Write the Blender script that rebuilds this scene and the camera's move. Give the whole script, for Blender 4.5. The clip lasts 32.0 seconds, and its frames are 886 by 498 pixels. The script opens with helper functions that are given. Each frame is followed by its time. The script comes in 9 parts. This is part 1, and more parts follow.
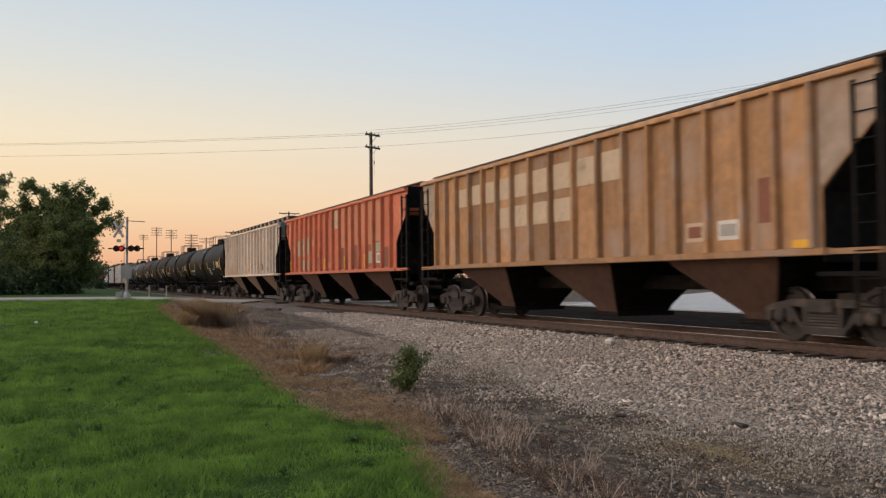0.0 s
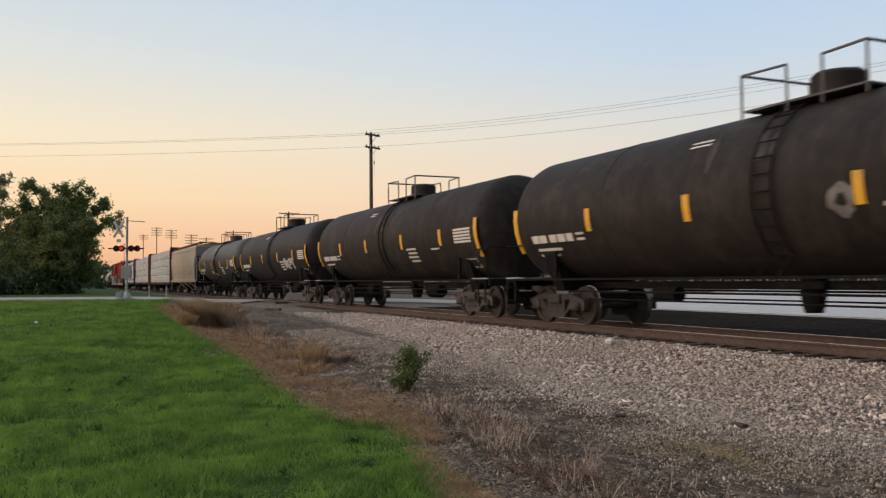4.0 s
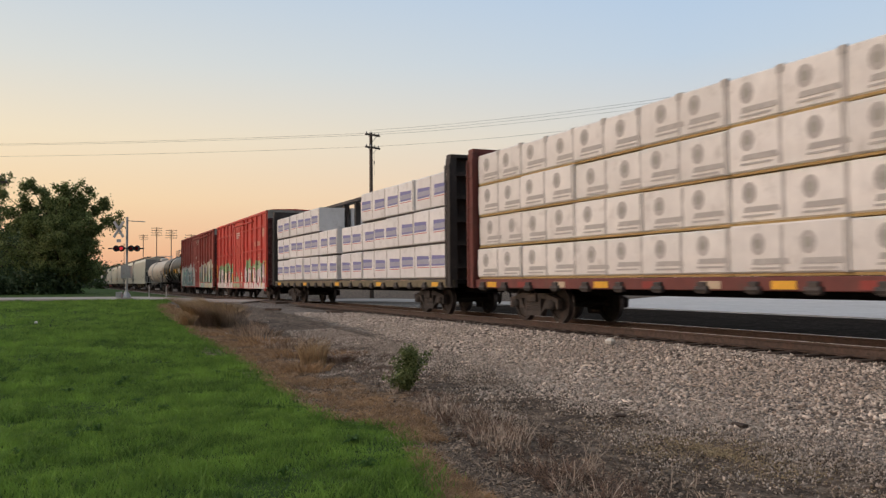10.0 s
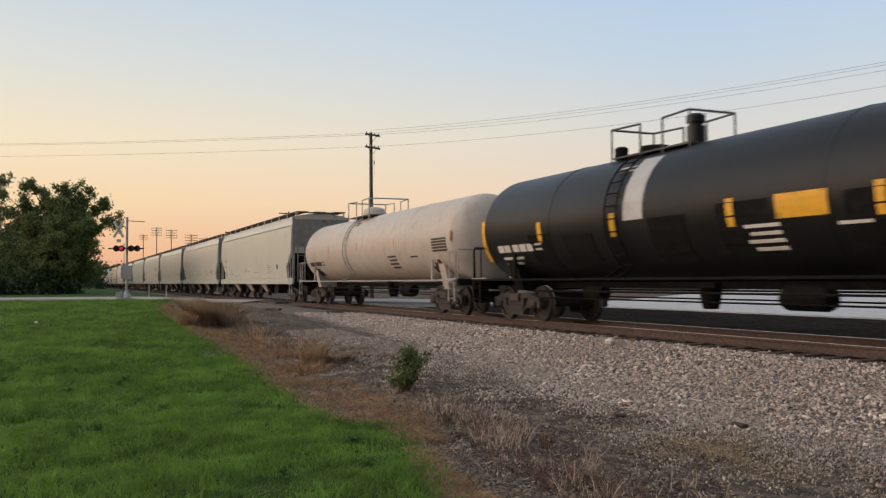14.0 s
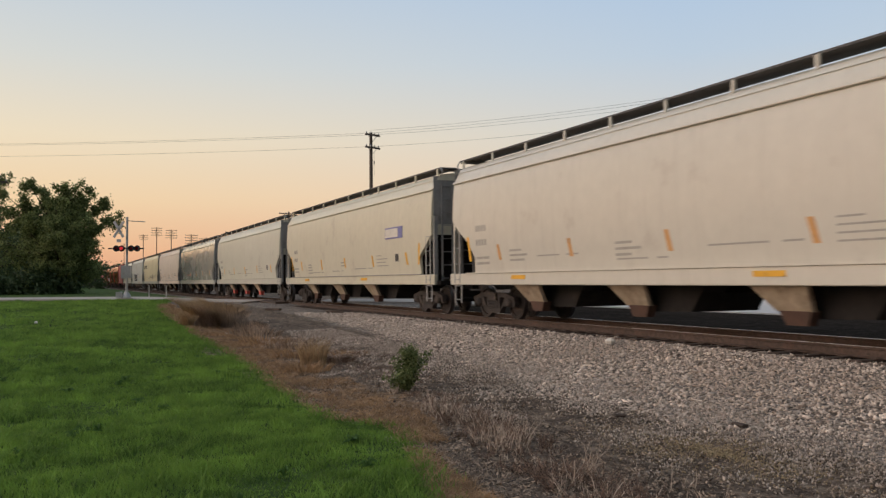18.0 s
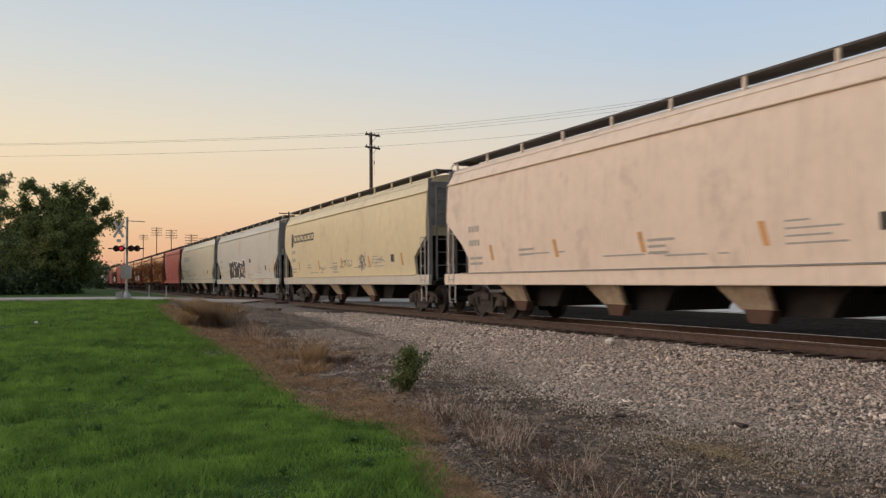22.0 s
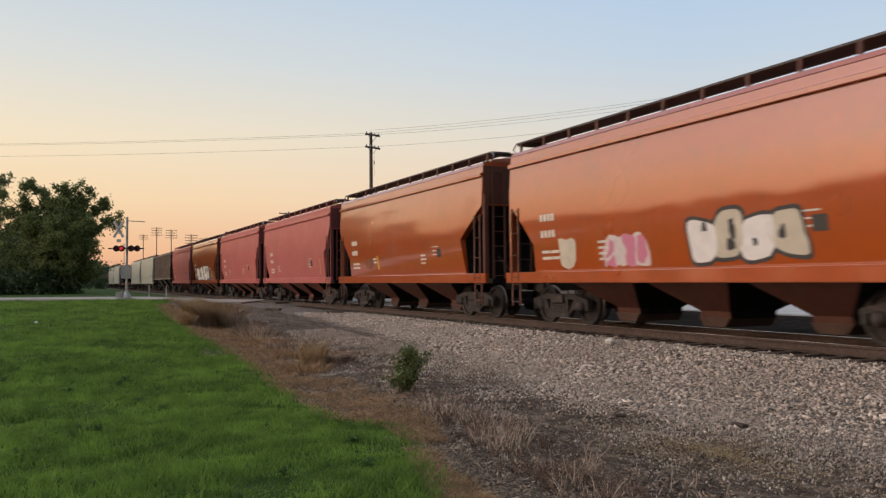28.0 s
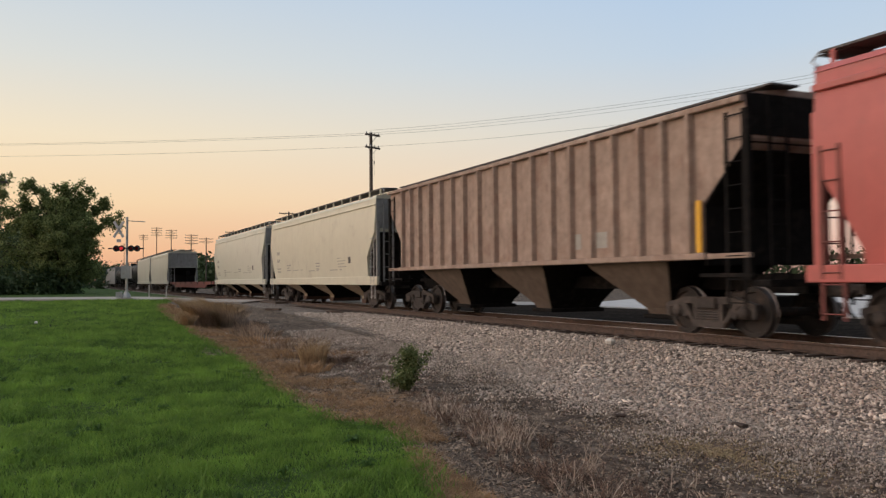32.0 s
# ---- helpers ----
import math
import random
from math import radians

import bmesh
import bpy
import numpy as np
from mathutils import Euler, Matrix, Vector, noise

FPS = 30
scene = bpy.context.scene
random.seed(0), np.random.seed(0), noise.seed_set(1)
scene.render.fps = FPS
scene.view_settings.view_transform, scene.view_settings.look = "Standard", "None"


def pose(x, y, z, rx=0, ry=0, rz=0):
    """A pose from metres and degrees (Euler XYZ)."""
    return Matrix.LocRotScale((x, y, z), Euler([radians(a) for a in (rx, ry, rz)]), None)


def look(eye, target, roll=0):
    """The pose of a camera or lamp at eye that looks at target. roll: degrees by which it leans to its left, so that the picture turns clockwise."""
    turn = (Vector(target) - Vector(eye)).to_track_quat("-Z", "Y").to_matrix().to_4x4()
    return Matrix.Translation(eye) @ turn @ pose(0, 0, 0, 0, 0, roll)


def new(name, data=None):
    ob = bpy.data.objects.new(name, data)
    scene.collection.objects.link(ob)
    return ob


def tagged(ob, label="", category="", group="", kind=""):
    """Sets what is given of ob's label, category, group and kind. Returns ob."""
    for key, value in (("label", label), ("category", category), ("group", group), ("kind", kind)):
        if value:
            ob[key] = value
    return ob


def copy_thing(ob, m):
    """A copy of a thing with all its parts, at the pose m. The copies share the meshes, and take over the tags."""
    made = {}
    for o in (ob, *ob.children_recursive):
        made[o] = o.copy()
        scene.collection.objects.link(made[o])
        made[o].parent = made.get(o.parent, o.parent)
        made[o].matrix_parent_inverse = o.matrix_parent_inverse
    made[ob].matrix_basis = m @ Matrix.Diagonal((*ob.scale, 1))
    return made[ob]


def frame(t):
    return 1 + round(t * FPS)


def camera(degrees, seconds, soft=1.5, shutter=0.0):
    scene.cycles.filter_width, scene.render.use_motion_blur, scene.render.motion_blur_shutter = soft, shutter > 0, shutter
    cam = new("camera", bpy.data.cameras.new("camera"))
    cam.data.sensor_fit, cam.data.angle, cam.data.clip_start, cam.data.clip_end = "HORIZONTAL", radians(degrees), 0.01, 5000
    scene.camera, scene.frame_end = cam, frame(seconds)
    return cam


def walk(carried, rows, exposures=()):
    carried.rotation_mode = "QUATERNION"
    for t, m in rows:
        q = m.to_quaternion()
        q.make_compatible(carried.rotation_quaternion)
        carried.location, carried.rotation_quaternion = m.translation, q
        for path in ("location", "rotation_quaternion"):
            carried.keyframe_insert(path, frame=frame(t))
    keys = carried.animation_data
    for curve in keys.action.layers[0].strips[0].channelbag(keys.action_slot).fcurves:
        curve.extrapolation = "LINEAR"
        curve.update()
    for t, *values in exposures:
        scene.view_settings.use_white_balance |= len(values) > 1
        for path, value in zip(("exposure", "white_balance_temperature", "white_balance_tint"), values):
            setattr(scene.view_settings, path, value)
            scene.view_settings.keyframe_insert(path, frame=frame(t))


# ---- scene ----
cam = camera(55.2, 32.0, soft=1.3, shutter=0.17)
EYE = (0.0, 0.0, 1.64)
TURN, TILT, ROLL = -24.35, 2.1, -0.5       # heading off the track's line, tilt up, lean
HEAD = Vector((math.cos(radians(TURN)) * math.cos(radians(TILT)), math.sin(radians(TURN)) * math.cos(radians(TILT)), math.sin(radians(TILT))))
CAM_POSE = look(EYE, Vector(EYE) + HEAD * 10, ROLL)
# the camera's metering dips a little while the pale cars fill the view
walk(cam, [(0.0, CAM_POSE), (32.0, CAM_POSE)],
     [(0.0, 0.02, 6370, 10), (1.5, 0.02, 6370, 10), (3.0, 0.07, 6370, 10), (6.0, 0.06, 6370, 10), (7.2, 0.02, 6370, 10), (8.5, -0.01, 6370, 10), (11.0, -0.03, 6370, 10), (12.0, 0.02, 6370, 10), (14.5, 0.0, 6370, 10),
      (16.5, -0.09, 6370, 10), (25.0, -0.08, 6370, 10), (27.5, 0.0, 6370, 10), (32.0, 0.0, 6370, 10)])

# ---- plan: x runs along the track away from the camera, y towards the camera's side ----
TRACK_Y, RAIL_Z = -12.2, 0.55

# ---- sky and light: dusk, the sun just down ahead on the near side of the track ----
GLOW = 78.0            # middle of the afterglow, outside the view
SUNSET = 22.0          # heading of the glow in degrees from +x towards +y
world = bpy.data.worlds.new("dusk_sky")
scene.world = world
world.use_nodes = True


def sky_nodes(nt):
    nt.nodes.clear()
    def n(kind, **kw):
        nd = nt.nodes.new(kind)
        for k, v in kw.items():
            nd.inputs[k].default_value = v
        return nd
    tc = n("ShaderNodeTexCoord")
    nrm = nt.nodes.new("ShaderNodeVectorMath"); nrm.operation = "NORMALIZE"
    nt.links.new(tc.outputs["Generated"], nrm.inputs[0])
    sep = n("ShaderNodeSeparateXYZ")
    nt.links.new(nrm.outputs[0], sep.inputs[0])
    def ramp(stops):
        r = nt.nodes.new("ShaderNodeValToRGB")
        e = r.color_ramp.elements
        while len(e) < len(stops):
            e.new(0.5)
        for el, (p, c) in zip(e, stops):
            el.position, el.color = p, (*c, 1)
        nt.links.new(sep.outputs["Z"], r.inputs[0])
        return r
    warm = ramp([(0.0, (0.78, 0.36, 0.22)), (0.035, (0.91, 0.51, 0.27)), (0.09, (0.96, 0.69, 0.40)), (0.16, (0.93, 0.78, 0.55)),
                 (0.24, (0.75, 0.74, 0.67)), (0.34, (0.58, 0.66, 0.73)), (0.55, (0.50, 0.58, 0.66)), (1.0, (0.46, 0.54, 0.64))])
    cool = ramp([(0.0, (0.66, 0.38, 0.31)), (0.04, (0.79, 0.51, 0.40)), (0.10, (0.82, 0.65, 0.52)), (0.17, (0.70, 0.68, 0.63)),
                 (0.25, (0.55, 0.65, 0.75)), (0.34, (0.46, 0.60, 0.78)), (0.55, (0.46, 0.56, 0.68)), (1.0, (0.46, 0.54, 0.64))])
    dot = nt.nodes.new("ShaderNodeVectorMath"); dot.operation = "DOT_PRODUCT"
    nt.links.new(nrm.outputs[0], dot.inputs[0])
    dot.inputs[1].default_value = (math.cos(radians(SUNSET)), math.sin(radians(SUNSET)), 0)
    mr = n("ShaderNodeMapRange")
    mr.inputs["From Min"].default_value, mr.inputs["From Max"].default_value = 0.45, 0.98
    nt.links.new(dot.outputs["Value"], mr.inputs["Value"])
    mix = nt.nodes.new("ShaderNodeMix"); mix.data_type = "RGBA"
    nt.links.new(mr.outputs[0], mix.inputs[0])
    nt.links.new(cool.outputs[0], mix.inputs[6])
    nt.links.new(warm.outputs[0], mix.inputs[7])
    # afterglow where the sun went down
    gd = nt.nodes.new("ShaderNodeVectorMath"); gd.operation = "DOT_PRODUCT"
    nt.links.new(nrm.outputs[0], gd.inputs[0])
    gd.inputs[1].default_value = Vector((math.cos(radians(GLOW)), math.sin(radians(GLOW)), 0.20)).normalized()
    mx = nt.nodes.new("ShaderNodeMath"); mx.operation = "MAXIMUM"; mx.inputs[1].default_value = 0
    nt.links.new(gd.outputs["Value"], mx.inputs[0])
    pw = nt.nodes.new("ShaderNodeMath"); pw.operation = "POWER"; pw.inputs[1].default_value = 5.0
    nt.links.new(mx.outputs[0], pw.inputs[0])
    gl = nt.nodes.new("ShaderNodeMix"); gl.data_type = "RGBA"; gl.blend_type = "ADD"; gl.clamp_factor = False
    nt.links.new(pw.outputs[0], gl.inputs[0])
    nt.links.new(mix.outputs[2], gl.inputs[6])
    tint = ramp([(0.0, (1.0, 0.52, 0.27)), (0.10, (0.95, 0.56, 0.35)), (0.20, (0.90, 0.61, 0.45)), (0.45, (0.82, 0.64, 0.53))])
    lift = nt.nodes.new("ShaderNodeVectorMath"); lift.operation = "SCALE"
    lift.inputs["Scale"].default_value = 2.95
    nt.links.new(tint.outputs[0], lift.inputs[0])
    nt.links.new(lift.outputs[0], gl.inputs[7])
    # the sky is dimmer where the night comes up, behind the camera
    ed = nt.nodes.new("ShaderNodeVectorMath"); ed.operation = "DOT_PRODUCT"
    nt.links.new(nrm.outputs[0], ed.inputs[0])
    ed.inputs[1].default_value = (math.cos(radians(198)), math.sin(radians(198)), -0.1)
    em = n("ShaderNodeMapRange")
    em.interpolation_type = "SMOOTHSTEP"
    em.inputs["From Min"].default_value, em.inputs["From Max"].default_value = -0.1, 0.9
    em.inputs["To Min"].default_value, em.inputs["To Max"].default_value = 1.0, 0.36
    nt.links.new(ed.outputs["Value"], em.inputs["Value"])
    bg = n("ShaderNodeBackground", Strength=1.0)
    nt.links.new(em.outputs[0], bg.inputs["Strength"])
    nt.links.new(gl.outputs[2], bg.inputs["Color"])
    out = n("ShaderNodeOutputWorld")
    nt.links.new(bg.outputs[0], out.inputs[0])


sky_nodes(world.node_tree)
sun = new("sun", bpy.data.lights.new("sun", "SUN"))
sun.data.energy, sun.data.angle, sun.data.color = 0.25, radians(50), (1.0, 0.78, 0.56)
sun.matrix_world = look((0, 0, 30), Vector((0, 0, 30)) - Vector((math.cos(radians(GLOW)), math.sin(radians(GLOW)), 0.45)))


# ---- mesh and object helpers ----
class Sheet:
    """Collects faces for one mesh."""
    def __init__(self):
        self.v, self.f = [], []

    def add(self, vs, fs):
        o = len(self.v)
        self.v.extend(vs)
        self.f.extend([tuple(i + o for i in f) for f in fs])
        return self

    def box(self, x0, x1, y0, y1, z0, z1, c=0.0):
        if c <= 0:
            self.add([(x0, y0, z0), (x1, y0, z0), (x1, y1, z0), (x0, y1, z0), (x0, y0, z1), (x1, y0, z1), (x1, y1, z1), (x0, y1, z1)],
                     [(3, 2, 1, 0), (4, 5, 6, 7), (0, 1, 5, 4), (1, 2, 6, 5), (2, 3, 7, 6), (3, 0, 4, 7)])
        else:
            self.prism("x", [(y0 + c, z0), (y1 - c, z0), (y1, z0 + c), (y1, z1 - c), (y1 - c, z1), (y0 + c, z1), (y0, z1 - c), (y0, z0 + c)], x0, x1)
        return self

    def prism(self, axis, poly, a, b):
        """A polygon pushed from a to b along an axis; its corners are (y, z), (x, z) or (x, y), counter-clockwise for x and z."""
        n = len(poly)
        put = {"x": lambda p, t: (t, p[0], p[1]), "y": lambda p, t: (p[0], t, p[1]), "z": lambda p, t: (p[0], p[1], t)}[axis]
        vs = [put(p, a) for p in poly] + [put(p, b) for p in poly]
        fs = [tuple(range(n))[::-1], tuple(range(n, 2 * n))] + [(i, (i + 1) % n, n + (i + 1) % n, n + i) for i in range(n)]
        if axis == "y":
            fs = [f[::-1] for f in fs]
        return self.add(vs, fs)

    def loft(self, loops, cap=True):
        n = len(loops[0])
        vs = [p for lp in loops for p in lp]
        fs = [(k * n + i, k * n + (i + 1) % n, (k + 1) * n + (i + 1) % n, (k + 1) * n + i) for k in range(len(loops) - 1) for i in range(n)]
        if cap:
            fs += [tuple(range(n))[::-1], tuple(range((len(loops) - 1) * n, len(loops) * n))]
        return self.add(vs, fs)

    def rod(self, p, q, r, n=6, r2=None):
        p, q = Vector(p), Vector(q)
        w = (q - p).normalized()
        u = w.cross(Vector((0, 0, 1)) if abs(w.z) < 0.9 else Vector((1, 0, 0))).normalized()
        t = w.cross(u)
        r2 = r if r2 is None else r2
        ring = lambda c, rr: [tuple(c + (u * math.cos(a) + t * math.sin(a)) * rr) for a in [2 * math.pi * i / n for i in range(n)]]
        return self.loft([ring(p, r), ring(q, r2)])

    def path(self, pts, r, n=6):
        pts = [Vector(p) for p in pts]
        loops = []
        for i, p in enumerate(pts):
            w = (pts[min(i + 1, len(pts) - 1)] - pts[max(i - 1, 0)]).normalized()
            u = w.cross(Vector((0.31, 0.17, 0.94)) if abs(w.z) < 0.8 else Vector((1, 0.2, 0.1))).normalized()
            t = w.cross(u)
            if loops and u.dot(last) < 0:
                u, t = -u, -t
            last = u
            loops.append([tuple(p + (u * math.cos(a) + t * math.sin(a)) * r) for a in [2 * math.pi * k / n for k in range(n)]])
        return self.loft(loops)

    def turn(self, prof, axis="y", n=20, c=(0, 0, 0)):
        """A profile of (along, radius) turned round an axis."""
        put = {"y": lambda h, a, r: (c[0] + r * math.cos(a), c[1] + h, c[2] + r * math.sin(a)),
               "x": lambda h, a, r: (c[0] + h, c[1] - r * math.cos(a), c[2] + r * math.sin(a)),
               "z": lambda h, a, r: (c[0] + r * math.cos(a), c[1] - r * math.sin(a), c[2] + h)}[axis]
        loops = [[put(h, -2 * math.pi * i / n, r) for i in range(n)] for h, r in prof]
        return self.loft(loops)

    def mesh(self, name, mat, smooth=None):
        me = bpy.data.meshes.new(name)
        me.from_pydata(self.v, [], self.f)
        me.validate()
        if mat:
            me.materials.append(mat)
        if smooth:
            me.shade_smooth()
            me.set_sharp_from_angle(angle=radians(smooth))
        return me


def part(name, data, mat, parent, label="", smooth=None, at=None):
    """One mesh object under a thing or a part; data is a Sheet or a mesh shared with others."""
    me = data.mesh(name, mat, smooth) if isinstance(data, Sheet) else data
    ob = new(name, me)
    ob.parent = parent
    if at is not None:
        ob.location = at
    if label:
        ob["label"] = label
    return ob


def thing(name, label, category, group="", kind="", at=(0, 0, 0), data=None, mat=None, smooth=None):
    ob = new(name, data.mesh(name, mat, smooth) if isinstance(data, Sheet) else data)
    ob.location = at
    return tagged(ob, label, category, group, kind)


# ---- materials ----
def surface(name, base, rough=0.6, metal=0.0, grain=0.12, grain_scale=8.0, stain=None, stain_amt=0.0, stain_scale=1.2, streak=0.0,
            streak_col=(0.10, 0.07, 0.05), bump=0.0, bump_scale=40.0, coat=0.0, coat_rough=0.1, coat_ior=1.5, per_piece=0.0, spec=0.5, stretch=(1, 1, 1), sheen=0.0):
    """A painted, metal, wood or stone surface: base colour, fine grain, stains with their own shape, streaks that run down, small relief."""
    m = bpy.data.materials.new(name)
    m.use_nodes = True
    nt = m.node_tree
    b = nt.nodes["Principled BSDF"]
    L = nt.links.new
    tc = nt.nodes.new("ShaderNodeTexCoord")
    mp = nt.nodes.new("ShaderNodeMapping")
    mp.inputs["Scale"].default_value = stretch
    L(tc.outputs["Object"], mp.inputs[0])
    info = nt.nodes.new("ShaderNodeObjectInfo")
    off = nt.nodes.new("ShaderNodeVectorMath"); off.operation = "SCALE"
    off.inputs[0].default_value = (37, 11, 23)
    L(info.outputs["Random"], off.inputs["Scale"])
    add = nt.nodes.new("ShaderNodeVectorMath"); add.operation = "ADD"
    L(mp.outputs[0], add.inputs[0]); L(off.outputs[0], add.inputs[1])

    def noise_at(scale, detail=4, src=None, rgh=0.6):
        n = nt.nodes.new("ShaderNodeTexNoise")
        n.inputs["Scale"].default_value, n.inputs["Detail"].default_value, n.inputs["Roughness"].default_value = scale, detail, rgh
        L((src or add).outputs[0], n.inputs["Vector"])
        return n

    def mixed(fac, a, c, amount=1.0, mode="MIX"):
        x = nt.nodes.new("ShaderNodeMix"); x.data_type = "RGBA"; x.blend_type = mode
        if amount != 1.0:
            mu = nt.nodes.new("ShaderNodeMath"); mu.operation = "MULTIPLY"
            L(fac, mu.inputs[0]); mu.inputs[1].default_value = amount
            fac = mu.outputs[0]
        L(fac, x.inputs[0])
        for s, v in ((x.inputs[6], a), (x.inputs[7], c)):
            if isinstance(v, tuple):
                s.default_value = (*v, 1)
            else:
                L(v, s)
        return x.outputs[2]

    def ranged(out, lo, hi):
        r = nt.nodes.new("ShaderNodeMapRange")
        r.inputs["From Min"].default_value, r.inputs["From Max"].default_value = lo, hi
        L(out, r.inputs["Value"])
        return r.outputs[0]

    g = noise_at(grain_scale)
    lo = tuple(max(0, v * (1 - grain * 1.6)) for v in base)
    hi = tuple(min(1, v * (1 + grain)) for v in base)
    col = mixed(ranged(g.outputs[0], 0.3, 0.7), lo, hi)
    big = noise_at(0.45, 3)
    col = mixed(ranged(big.outputs[0], 0.35, 0.75), col, tuple(v * (1 - 1.4 * grain) for v in base), 0.6)
    if stain:
        s = noise_at(stain_scale, 6, rgh=0.65)
        col = mixed(ranged(s.outputs[0], 0.60 - 0.12 * stain_amt, 0.70), col, stain, min(1.0, 0.35 + stain_amt * 0.6))
    if streak > 0:
        mp2 = nt.nodes.new("ShaderNodeMapping")
        mp2.inputs["Scale"].default_value = (5.0, 5.0, 0.35)
        L(add.outputs[0], mp2.inputs[0])
        s = noise_at(1.0, 5, mp2)
        col = mixed(ranged(s.outputs[0], 0.50, 0.80), col, streak_col, streak)
    if per_piece:
        v = nt.nodes.new("ShaderNodeHueSaturation")
        mr = nt.nodes.new("ShaderNodeMapRange")
        mr.inputs["To Min"].default_value, mr.inputs["To Max"].default_value = 1 - per_piece, 1 + per_piece
        L(info.outputs["Random"], mr.inputs["Value"])
        L(mr.outputs[0], v.inputs["Value"]); L(col, v.inputs["Color"])
        col = v.outputs[0]
    L(col, b.inputs["Base Color"])
    rn = nt.nodes.new("ShaderNodeMapRange")
    rn.inputs["To Min"].default_value, rn.inputs["To Max"].default_value = max(0.02, rough - 0.10), min(1, rough + 0.12)
    L(big.outputs[0], rn.inputs["Value"]); L(rn.outputs[0], b.inputs["Roughness"])
    b.inputs["Metallic"].default_value, b.inputs["Specular IOR Level"].default_value = metal, spec
    b.inputs["Coat Weight"].default_value, b.inputs["Coat Roughness"].default_value, b.inputs["Coat IOR"].default_value = coat, coat_rough, coat_ior
    if bump > 0:
        bn = noise_at(bump_scale, 4)
        bp = nt.nodes.new("ShaderNodeBump")
        bp.inputs["Strength"].default_value, bp.inputs["Distance"].default_value = min(1.0, bump * 4), 0.02 * bump * 4
        L(bn.outputs[0], bp.inputs["Height"]); L(bp.outputs[0], b.inputs["Normal"])
    return m


def glow(name, col, power):
    m = bpy.data.materials.new(name)
    m.use_nodes = True
    b = m.node_tree.nodes["Principled BSDF"]
    b.inputs["Base Color"].default_value = (*col, 1)
    b.inputs["Emission Color"].default_value, b.inputs["Emission Strength"].default_value = (*col, 1), power
    return m


